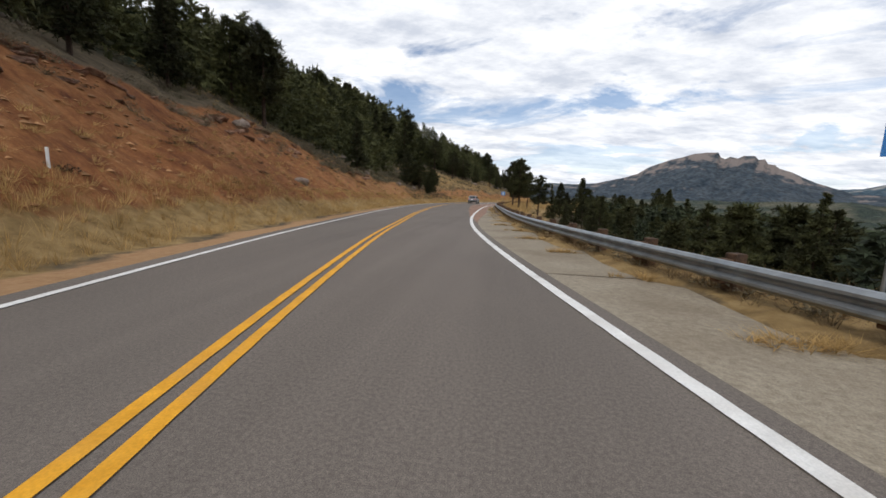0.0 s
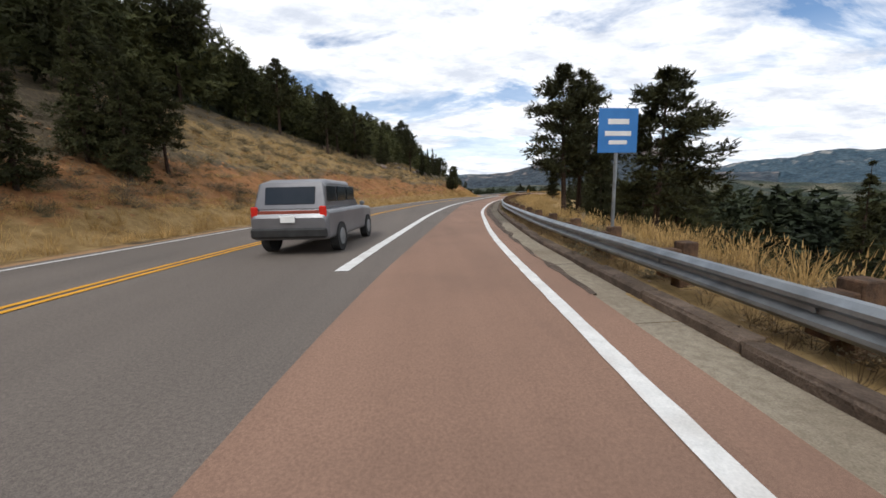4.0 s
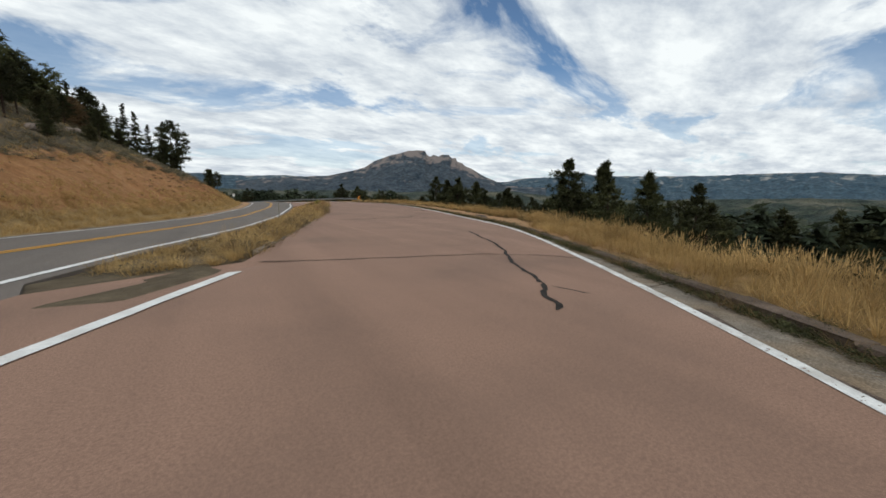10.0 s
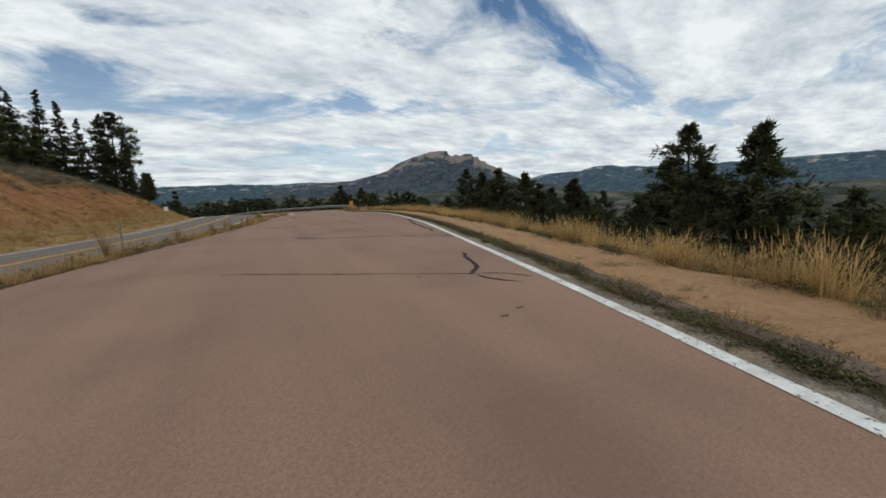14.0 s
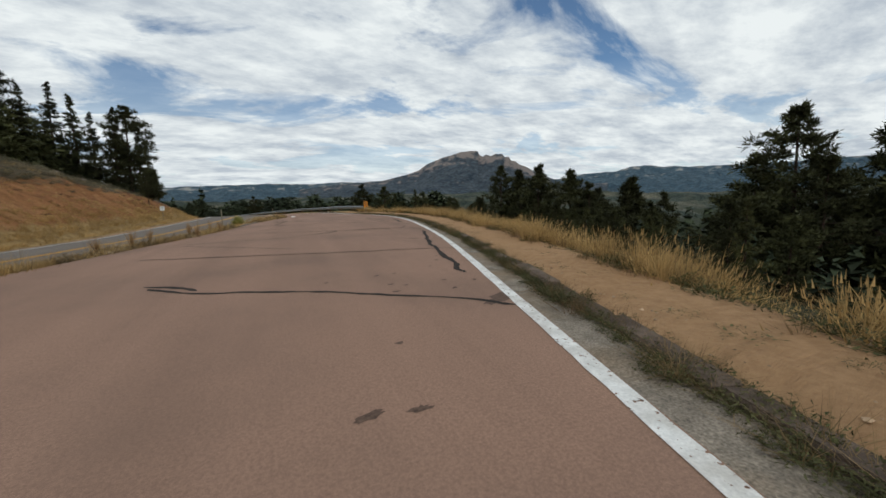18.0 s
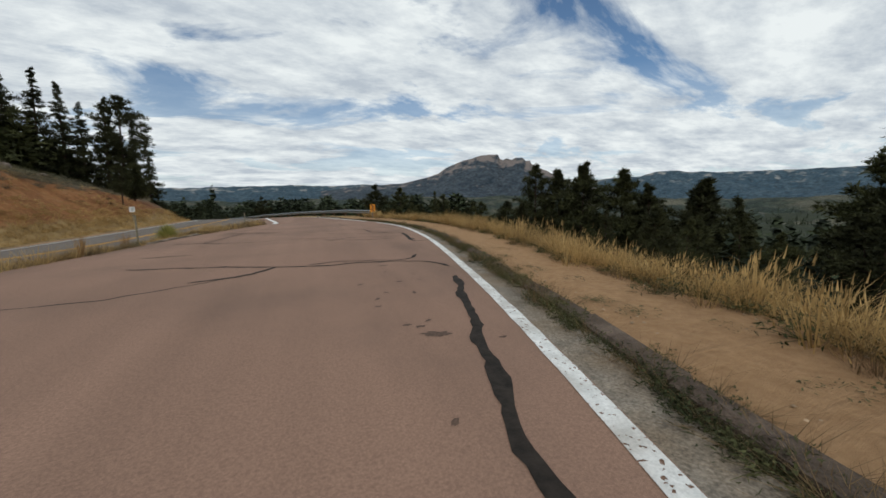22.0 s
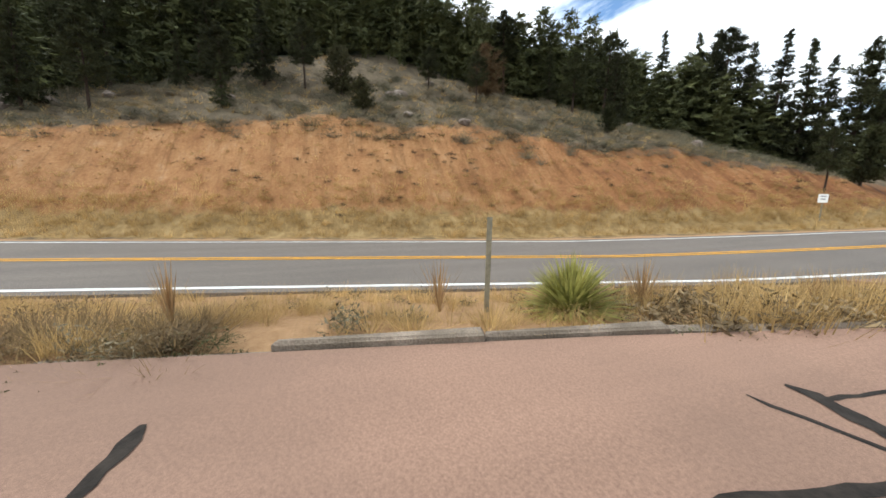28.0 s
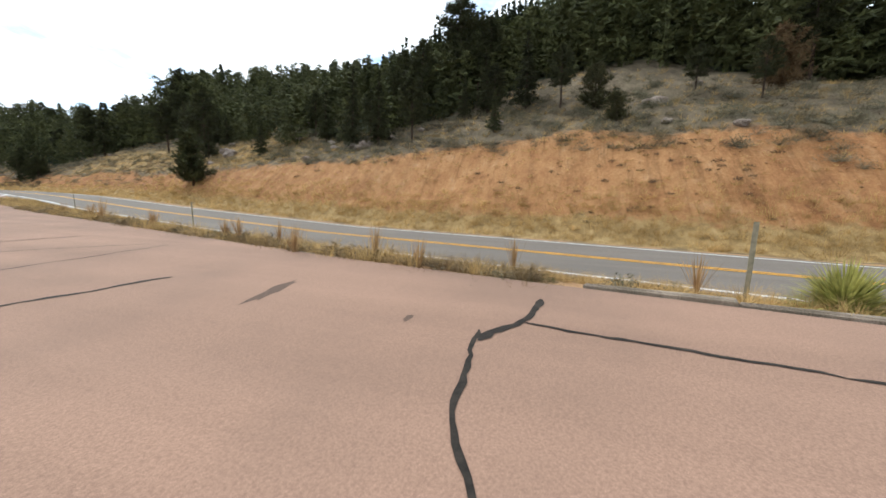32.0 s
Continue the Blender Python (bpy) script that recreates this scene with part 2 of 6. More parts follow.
SCRUB = material("grey_brown_scrub", (0.098, 0.078, 0.048), (0.225, 0.19, 0.125), 0.35, 0.95, bump=0, per_island=0.4, blotch=(0.105, 0.102, 0.055), blotch_scale=0.1, amount=0.7, gaps=(24.0, 0.46))
SAGE = material("olive_grey_brush", (0.075, 0.068, 0.044), (0.20, 0.182, 0.122), 0.6, 0.95, bump=0, per_island=0.4, blotch=(0.085, 0.09, 0.045), blotch_scale=0.2, amount=0.6, gaps=(24.0, 0.46))
DARK_TUFT = material("dark_dead_tufts", (0.02, 0.015, 0.011), (0.06, 0.045, 0.03), 3.0, 0.95, bump=0, per_island=0.3)
BROWN_GRASS = material("dry_brown_grass", (0.12, 0.078, 0.040), (0.29, 0.20, 0.098), 0.7, 0.9, bump=0, per_island=0.4, blotch=(0.14, 0.085, 0.045), blotch_scale=0.4, amount=0.6, thin=0.42)
BROWN_WEED = material("dry_brown_weeds", (0.085, 0.058, 0.032), (0.26, 0.185, 0.10), 0.8, 0.95, bump=0, per_island=0.4, gaps=(30.0, 0.42))
YUCCA = material("yucca_leaves", (0.19, 0.19, 0.045), (0.46, 0.42, 0.13), 5.0, 0.7, bump=0, per_island=0.3, thin=0.42)
STALK = material("dry_brown_stalks", (0.24, 0.135, 0.062), (0.45, 0.295, 0.145), 5.0, 0.9, bump=0, per_island=0.3, thin=0.42)
ROCK = material("pale_granite", (0.19, 0.145, 0.115), (0.43, 0.35, 0.295), 1.8, 0.92, bump=0.9, dist=0.06, blotch=(0.14, 0.11, 0.09), blotch_scale=0.7, amount=0.6, per_object=0.15, speckle=0.15)
RED_ROCK = material("red_ledge_rock", (0.10, 0.042, 0.026), (0.28, 0.145, 0.085), 3.0, 0.95, bump=0.9, dist=0.06, blotch=(0.35, 0.25, 0.18), blotch_scale=1.2, amount=0.5, per_object=0.25, speckle=0.2)
STEEL = material("galvanised_steel", (0.18, 0.20, 0.215), (0.33, 0.355, 0.37), 3.0, 0.42, metal=0.7, bump=0.08, blotch=(0.24, 0.24, 0.23), blotch_scale=1.1, amount=0.6)
TIMBER = material("brown_timber", (0.055, 0.034, 0.022), (0.155, 0.088, 0.052), 7.0, 0.9, bump=0.6, dist=0.02, per_object=0.25)
POST = material("weathered_green_post", (0.17, 0.155, 0.11), (0.30, 0.26, 0.18), 9.0, 0.7, bump=0.2)
BLUE = material("blue_sign_face", (0.035, 0.16, 0.42), (0.05, 0.20, 0.50), 2.0, 0.45, bump=0)
SIGN_WHITE = material("white_sign_face", (0.66, 0.66, 0.64), (0.78, 0.78, 0.76), 2.0, 0.5, bump=0)
ORANGE = material("orange_marker_face", (0.70, 0.24, 0.02), (0.82, 0.32, 0.03), 2.0, 0.5, bump=0)
BLACK = material("black_paint", (0.02, 0.02, 0.02), (0.04, 0.04, 0.04), 4.0, 0.5, bump=0)
PAPER = material("crumpled_paper", (0.6, 0.58, 0.62), (0.8, 0.78, 0.8), 9.0, 0.8, bump=0.3)
CAR = material("red_brown_car_paint", (0.20, 0.05, 0.035), (0.26, 0.07, 0.05), 1.0, 0.3, bump=0)
CAR_GREY = material("silver_car_paint", (0.15, 0.15, 0.16), (0.20, 0.20, 0.21), 1.0, 0.3, metal=0.4, bump=0)
RUBBER = material("tyre_rubber", (0.02, 0.02, 0.02), (0.04, 0.04, 0.04), 20.0, 0.85, bump=0.2)
GLASS = material("dark_car_glass", (0.02, 0.025, 0.03), (0.03, 0.035, 0.04), 1.0, 0.08, bump=0)
LAMP_RED = material("red_tail_lamp", (0.45, 0.02, 0.015), (0.6, 0.03, 0.02), 1.0, 0.25, bump=0)


def ground_material():
    """Soil by attribute: orange cut, pale sand, dry grass, near-black green where woods stand; brown floor elsewhere.
    """
    m = bpy.data.materials.new("hill_ground")
    m.use_nodes = True
    ns, ls = m.node_tree.nodes, m.node_tree.links
    b = ns["Principled BSDF"]
    b.inputs["Roughness"].default_value, b.inputs["Specular IOR Level"].default_value = 0.95, 0.15
    tc = ns.new("ShaderNodeTexCoord")

    def grain(scale, detail=8.0, rough=0.65):
        n = ns.new("ShaderNodeTexNoise")
        n.inputs["Scale"].default_value, n.inputs["Detail"].default_value, n.inputs["Roughness"].default_value = scale, detail, rough
        ls.new(tc.outputs["Object"], n.inputs["Vector"])
        return n.outputs[0]

    def ramp(fac, stops):
        r = ns.new("ShaderNodeValToRGB")
        while len(r.color_ramp.elements) < len(stops):
            r.color_ramp.elements.new(0.5)
        for e, (p, c) in zip(r.color_ramp.elements, stops):
            e.position, e.color = p, (*c, 1)
        ls.new(fac, r.inputs[0])
        return r.outputs[0]

    def mixed(fac, a, c):
        x = ns.new("ShaderNodeMix"); x.data_type = "RGBA"
        ls.new(fac, x.inputs[0]); ls.new(a, x.inputs[6]); ls.new(c, x.inputs[7])
        return x.outputs[2]

    def mask(name, noise, soft=0.35):
        a = ns.new("ShaderNodeAttribute"); a.attribute_name = name
        s = ns.new("ShaderNodeMath"); s.operation = "SUBTRACT"; ls.new(a.outputs["Fac"], s.inputs[0])
        o = ns.new("ShaderNodeMapRange"); o.inputs["From Min"].default_value, o.inputs["From Max"].default_value = 0.25, 0.75
        o.inputs["To Min"].default_value, o.inputs["To Max"].default_value = 0.5 + soft, 0.5 - soft
        ls.new(noise, o.inputs["Value"]); ls.new(o.outputs[0], s.inputs[1])
        g = ns.new("ShaderNodeMapRange"); g.inputs["From Min"].default_value, g.inputs["From Max"].default_value = -0.12, 0.12
        ls.new(s.outputs[0], g.inputs["Value"])
        return g.outputs[0]

    small, mid, large = grain(7.0, 10.0, 0.75), grain(0.9, 12.0, 0.74), grain(0.11)
    floor_c = ramp(mid, [(0.3, (0.062, 0.047, 0.031)), (0.55, (0.145, 0.112, 0.072)), (0.75, (0.25, 0.198, 0.13))])
    # the cut: orange earth, paler washed streaks, dark red beds
    wave = ns.new("ShaderNodeMapping"); wave.inputs["Scale"].default_value = (0.5, 0.9, 0.7)
    wave.inputs["Rotation"].default_value = (0, 0, radians(18))
    ls.new(tc.outputs["Object"], wave.inputs["Vector"])
    beds = ns.new("ShaderNodeTexNoise"); beds.inputs["Scale"].default_value, beds.inputs["Detail"].default_value = 0.9, 12.0
    beds.inputs["Roughness"].default_value = 0.74
    ls.new(wave.outputs[0], beds.inputs["Vector"])
    cut_c = ramp(beds.outputs[0], [(0.32, (0.085, 0.030, 0.018)), (0.43, (0.215, 0.084, 0.034)), (0.56, (0.315, 0.138, 0.054)), (0.75, (0.42, 0.235, 0.115))])
    tan_c = ramp(beds.outputs[0], [(0.28, (0.20, 0.09, 0.038)), (0.42, (0.345, 0.172, 0.074)), (0.56, (0.42, 0.225, 0.10)), (0.75, (0.48, 0.31, 0.18))])
    tan_a = ns.new("ShaderNodeAttribute"); tan_a.attribute_name = "tan"
    cut_c = mixed(tan_a.outputs["Fac"], cut_c, tan_c)
    # water has cut rills down the slope, with washed sand between them
    down = ns.new("ShaderNodeMapping"); down.inputs["Scale"].default_value = (0.2, 2.4, 0.2)
    down.inputs["Rotation"].default_value = (0, 0, radians(10))
    ls.new(tc.outputs["Object"], down.inputs["Vector"])
    rill = ns.new("ShaderNodeTexNoise"); rill.inputs["Scale"].default_value, rill.inputs["Detail"].default_value = 0.85, 6.0
    rill.inputs["Roughness"].default_value, rill.inputs["Distortion"].default_value = 0.62, 0.5
    ls.new(down.outputs[0], rill.inputs["Vector"])
    rill_c = ramp(rill.outputs[0], [(0.36, (0.45, 0.40, 0.36)), (0.46, (0.92, 0.9, 0.88)), (0.62, (1.12, 1.1, 1.08))])
    washed = ns.new("ShaderNodeMix"); washed.data_type, washed.blend_type = "RGBA", "MULTIPLY"; washed.inputs[0].default_value = 0.42
    ls.new(cut_c, washed.inputs[6]); ls.new(rill_c, washed.inputs[7])
    cut_c = washed.outputs[2]
    speck = ramp(small, [(0.35, (0.55, 0.5, 0.45)), (0.6, (1, 1, 1))])
    mul = ns.new("ShaderNodeMix"); mul.data_type, mul.blend_type = "RGBA", "MULTIPLY"; mul.inputs[0].default_value = 0.7
    ls.new(cut_c, mul.inputs[6]); ls.new(speck, mul.inputs[7])
    sand_c = ramp(small, [(0.3, (0.30, 0.172, 0.085)), (0.7, (0.47, 0.29, 0.155))])
    grass_c = ramp(grain(2.3), [(0.3, (0.17, 0.108, 0.045)), (0.5, (0.29, 0.192, 0.082)), (0.72, (0.42, 0.295, 0.14))])
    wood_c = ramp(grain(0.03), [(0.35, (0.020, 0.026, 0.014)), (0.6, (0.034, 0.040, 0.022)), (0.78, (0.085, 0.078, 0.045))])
    c = mixed(mask("grass", mid), floor_c, grass_c)
    c = mixed(mask("cut", mid), c, mul.outputs[2])
    c = mixed(mask("sand", mid, 0.2), c, sand_c)
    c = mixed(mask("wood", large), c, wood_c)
    ls.new(c, b.inputs["Base Color"])
    bp = ns.new("ShaderNodeBump"); bp.inputs["Strength"].default_value, bp.inputs["Distance"].default_value = 0.7, 0.12
    add = ns.new("ShaderNodeMath"); add.operation = "ADD"
    ls.new(mid, add.inputs[0]); ls.new(small, add.inputs[1])
    deep = ns.new("ShaderNodeMath"); deep.operation = "MULTIPLY_ADD"; deep.inputs[1].default_value = 2.2
    ls.new(rill.outputs[0], deep.inputs[0]); ls.new(add.outputs[0], deep.inputs[2]); ls.new(deep.outputs[0], bp.inputs["Height"])
    ls.new(bp.outputs[0], b.inputs["Normal"])
    return m


GROUND = ground_material()


# ---- building helpers ----
def link_mesh(name, verts, faces, mat, smooth=False):
    me = bpy.data.meshes.new(name)
    me.from_pydata([tuple(v) for v in verts], [], [tuple(f) for f in faces])
    if smooth:
        me.polygons.foreach_set("use_smooth", [True] * len(me.polygons))
    me.materials.append(mat)
    return me


def thing(name, label, category, at=(0, 0, 0), turn=0.0, group="", kind=""):
    """An empty at the thing's base, which its parts hang under."""
    ob = new(name)
    ob.empty_display_size = 0.2
    ob.matrix_world = pose(*at, 0, 0, turn)
    return tagged(ob, label, category, group, kind)


def part(name, bm, mat, parent, label=""):
    me = bpy.data.meshes.new(name)
    bm.to_mesh(me)
    bm.free()
    me.materials.append(mat)
    ob = new(name, me)
    ob.parent = parent
    return tagged(ob, label)


def part_mesh(name, me, parent, m=None, label=""):
    ob = new(name, me)
    ob.parent = parent
    if m is not None:
        ob.matrix_local = m
    return tagged(ob, label)


def box(bm, size, at=(0, 0, 0), m=None, bevel=0.0):
    r = bmesh.ops.create_cube(bm, size=1.0, matrix=(m or Matrix()) @ Matrix.Translation(at) @ Matrix.Diagonal((*size, 1)))
    if bevel:
        edges = list({e for v in r["verts"] for e in v.link_edges})
        bmesh.ops.bevel(bm, geom=edges, offset=bevel, segments=1, affect="EDGES")
    return bm


def tube(bm, a, b, ra, rb, sides=8):
    a, b = Vector(a), Vector(b)
    m = Matrix.Translation((a + b) / 2) @ (b - a).to_track_quat("Z", "Y").to_matrix().to_4x4()
    bmesh.ops.create_cone(bm, cap_ends=True, segments=sides, radius1=ra, radius2=rb, depth=(b - a).length, matrix=m)
    return bm


# ---- plan: every line of the road is x over y ----
def line(*yx):
    ys, xs = np.array(yx[0::2], float), np.array(yx[1::2], float)
    # smoothed through a dense sampling
    dense = np.arange(ys[0], ys[-1] + 0.5, 1.0)
    v = np.interp(dense, ys, xs)
    for _ in range(3):
        v[2:-2] = (v[:-4] + v[1:-3] + v[2:-2] + v[3:-1] + v[4:]) / 5
    slope_a, slope_b = v[1] - v[0], v[-1] - v[-2]

    def at(y):
        y = np.asarray(y, float)
        out = np.interp(y, dense, v)
        out = np.where(y < dense[0], v[0] + (y - dense[0]) * slope_a, out)
        return np.where(y > dense[-1], v[-1] + (y - dense[-1]) * slope_b, out)
    return at


YEL = line(-40, 7.5, -15, 2.0, 3, -2.3, 12, -4.0, 18.7, -4.85, 22, -5.35, 25, -5.75, 30, -6.4, 45, -7.8, 60, -8.4, 75, -7.6, 92, -5.3, 107, -2.3, 120, 1.6, 133, 5.8, 147, 10.8,
           158, 14.5, 172, 18.4, 187, 21.4, 203, 24.7, 215, 27.2, 226, 28.8, 238, 29.2, 252, 27.4, 266, 23, 280, 16, 292, 8)
WR = line(-40, 12, 3.3, 1.4, 10, 0, 17, -1.1, 24, -1.6, 31, -1.8, 45, -1.9, 57, -1.75, 67, -1.25, 80, -0.2, 93, 1.8, 103, 4.1, 113.7, 7.0, 125, 11, 139, 17.1,
          144.3, 20.5, 149, 24.2, 159.5, 30.8, 167, 33.2, 174, 35.7, 182, 38.1, 190, 40.5, 200, 42.6, 208, 43.3, 214, 42.4, 219, 41.0, 226, 39.3, 238, 37.0, 250, 33.5, 266, 27.2, 280, 20.2, 292, 12.2)
FORK = line(-40, 11, 24, -2.2, 60, -4.6, 75, -3.9, 92, -1.5, 103, 0.6, 107, 1.5, 112, 2.8, 120, 5.2, 135, 9.9, 142.6, 12.6, 152, 15.6, 169, 20.9, 187, 24.7, 203, 28.0,
            215, 30.5, 226, 32.1, 238, 32.6, 252, 30.9, 266, 26.6, 280, 19.6, 292, 11.6)
PINKL = line(-40, 12, 22, -1.55, 31, -2.2, 40, -3.0, 57, -4.0, 64, -4.1, 74, -3.3, 92, -0.3, 104.5, 1.9, 112, 3.7, 125, 7.8, 144.4, 14, 148, 15.0, 152.5, 16.8, 160, 19.0)
MED = line(150, 18.0, 156, 20.3, 163, 22.6, 172, 25.6, 178, 27.6, 184, 28.9, 188, 30.0, 193.5, 31.4, 198, 32.6, 201, 33.1, 204, 33.5, 207, 34.1, 211, 34.9, 214.5, 36.0, 225, 36.3)
KERBX = line(-40, 15.2, 3, 3.6, 10, 2.0, 17, 0.9, 24, 0.35, 31, 0.1, 45, -0.4, 57, -0.5, 67, -0.2, 80, 0.8, 93, 2.8, 103, 5.2, 113, 7.9, 125, 12.1, 139.5, 18.4,
             143.4, 21.1, 148, 24.5, 162, 32.4, 168.5, 34.28, 176, 36.88, 184, 39.38, 190, 41.08, 200, 43.2, 208, 43.9, 214, 43.0, 222, 41.1, 238, 38, 250, 34.5, 266, 28.2, 292, 13.2)


def interp(*yv):
    ys, vs = np.array(yv[0::2], float), np.array(yv[1::2], float)
    return lambda y: np.interp(y, ys, vs)


def WLX(y):
    return YEL(y) - interp(0, 2.85, 30, 3.2)(y) * np.sqrt(1 + (YEL(y + 0.5) - YEL(y - 0.5)) ** 2)


def step(a, b, v):
    t = np.clip((np.asarray(v, float) - a) / (b - a), 0, 1)
    return t * t * (3 - 2 * t)


ROAD_Z = interp(148, 0, 160, -0.15, 175, -0.55, 190, -0.95, 212, -0.95, 226, -0.65, 240, -0.6, 262, -1.5, 292, -3.5, 330, -7)
BAY_Z = interp(205, 0, 226, -0.15, 244, -0.7, 262, -1.5, 292, -3.5, 330, -7)


def paved(x, y):
    """Height of the paving: the road lies lower than the lay-by beside it."""
    low, high = ROAD_Z(y), BAY_Z(y)
    a = FORK(y) + 0.35
    b = np.maximum(np.where(y < 216, MED(y), WR(y)), a + 0.4)
    return low + (high - low) * np.clip((x - a) / (b - a), 0, 1)


def rough(x, y, scale, seed=0.0):
    """Cheap smooth unevenness, about -1 to 1."""
    x, y = np.asarray(x) / scale + seed, np.asarray(y) / scale - seed
    return (np.sin(x * 1.3 + 0.7 * np.sin(y * 0.9 + seed)) * np.cos(y * 1.1 + 0.8 * np.sin(x * 0.7)) + 0.5 * np.sin(2.3 * x + 1.9 * y + seed)
            + 0.35 * np.sin(4.1 * x - 3.3 * y + 2 * seed)) / 1.6


CUT_H = interp(-40, 7, 10, 6.8, 22, 7.0, 33, 7.6, 43, 6.2, 52, 4.2, 64, 3.4, 75, 2.6, 95, 3.8, 118, 4.9, 134, 4.5, 147, 3.9, 170, 3.9, 178, 4.3, 189, 5.2, 197, 5.9, 204, 6.4, 211, 6.1, 219, 5.2, 226, 4.3, 235, 3.4, 242, 3.0, 255, 3.4, 275, 2.6, 300, 1.5)
CUT_S = interp(-40, 0.72, 30, 0.7, 60, 0.66, 120, 0.6, 180, 0.72, 210, 0.78, 230, 0.65, 300, 0.6)
HILL_S = interp(-90, 0.05, -40, 0.2, -5, 0.5, 12, 0.6, 30, 0.58, 60, 0.55, 100, 0.5, 180, 0.5, 210, 0.52, 228, 0.36, 245, 0.28, 275, 0.2, 320, 0.05)
HILL_K = interp(-40, 18, 15, 24, 40, 40, 60, 60, 85, 120, 110, 300, 150, 300, 185, 800)
SIDE_W = interp(0, 2.6, 110, 2.8, 140, 2.6, 152, 2.2, 165, 1.9, 205, 1.95, 218, 2.2, 240, 2.6)
DROP_S = interp(0, 0.42, 60, 0.34, 100, 0.38, 140, 0.38, 170, 0.34, 205, 0.3, 225, 0.28, 260, 0.3)


CLEAR_V = (-60, 2, 0, 0.5, 70, 0.3, 78, 1.5, 95, 8, 125, 11, 150, 8, 165, 4, 178, 2.5, 184, 3.5, 190, 6, 198, 10, 206, 12.5, 213, 13.5, 221, 12, 230, 14, 244, 15, 252, 9, 262, 5, 300, 3)


def offsets(x, y):
    yc = np.clip(y, -40, 292)
    c = 1 / np.sqrt(1 + (YEL(yc + 0.5) - YEL(yc - 0.5)) ** 2)
    return (WLX(yc) - 0.45 - x) * c, (x - KERBX(yc)) * c


def valley(x, y):
    return -62 + 20 * rough(x, y, 190, 1.3) + 9 * rough(x, y, 60, 4.0)


def ground_z(x, y):
    """Height of the land at x, y (arrays)."""
    x, y = np.asarray(x, float), np.asarray(y, float)
    yc = np.clip(y, -60, 292)
    left, right = offsets(x, y)
    base = paved(x, yc)
    # hillside
    a = np.maximum(left - 2.3, 0)
    hc, s1 = CUT_H(yc) * (1 + 0.12 * rough(y, y * 0.3, 14)), CUT_S(yc)
    w = hc / s1
    cut = np.minimum(a, w) * s1
    over = np.maximum(a - w, 0)
    hill = cut + HILL_S(yc) * over / (1 + over / HILL_K(yc))
    lump = np.minimum(a / 3, 1) * (0.22 * rough(x, y, 1.7, 2) + 0.3 * rough(x, y, 4.3, 5)) + np.minimum(over / 10, 1) * 0.9 * rough(x, y, 13, 3)
    z_left = ROAD_Z(yc) - 0.06 - 0.10 * step(0.4, 1.4, left) + 0.1 * step(1.4, 2.3, left) + hill + lump
    # falling side
    b = np.maximum(right - SIDE_W(yc), 0)
    drop = -(DROP_S(yc) * b + 0.25 * np.minimum(b, 3)) / (1 + b / 190)
    berm = 0.09 * step(0.1, 0.5, right) + 0.05 * rough(x, y, 2.1, 7) * step(0.6, 2, right) 
    z_right = BAY_Z(yc) + berm + drop + np.minimum(b / 8, 1) * (0.6 * rough(x, y, 9, 1) + 0.25 * rough(x, y, 3, 6))
    far = step(60, 320, right)
    z_right = z_right * (1 - far) + valley(x, y) * far
    z = np.where(left > 0, z_left, np.where(right > 0, z_right, base - 0.12))
    # the strip of earth between road and lay-by
    island = (x > FORK(yc) + 0.3) & (x < MED(yc) - 0.22) & (y > 153) & (y < 214.5) & (left < 0)
    low, high = FORK(yc) + 0.4, MED(yc)
    u = np.clip((x - low) / np.maximum(high - low, 0.4), 0, 1)
    z = np.where(island, ROAD_Z(yc) - 0.05 + (BAY_Z(yc) + 0.09 - ROAD_Z(yc)) * u ** 1.1 + 0.03 * rough(x, y, 0.9), z)
    # beyond the bend ahead the land falls into the valley
    ahead = step(296, 420, y + 0.12 * np.maximum(-x, 0))
    z = z * (1 - ahead) + (valley(x, y) + 30 * np.exp(-((x + 250) / 300) ** 2)) * ahead
    return z


def ground_at(x, y):
    return float(ground_z(np.array([x]), np.array([y]))[0])


def spread_axis(a, b, step_m, reach, grow=1.13):
    core = list(np.arange(a, b + 0.01, step_m))
    d, lo, hi = step_m, [a], [b]
    while hi[-1] < reach:
        d *= grow
        hi.append(hi[-1] + d)
        lo.append(lo[-1] - d)
    return np.array(lo[:0:-1] + core + hi[1:])


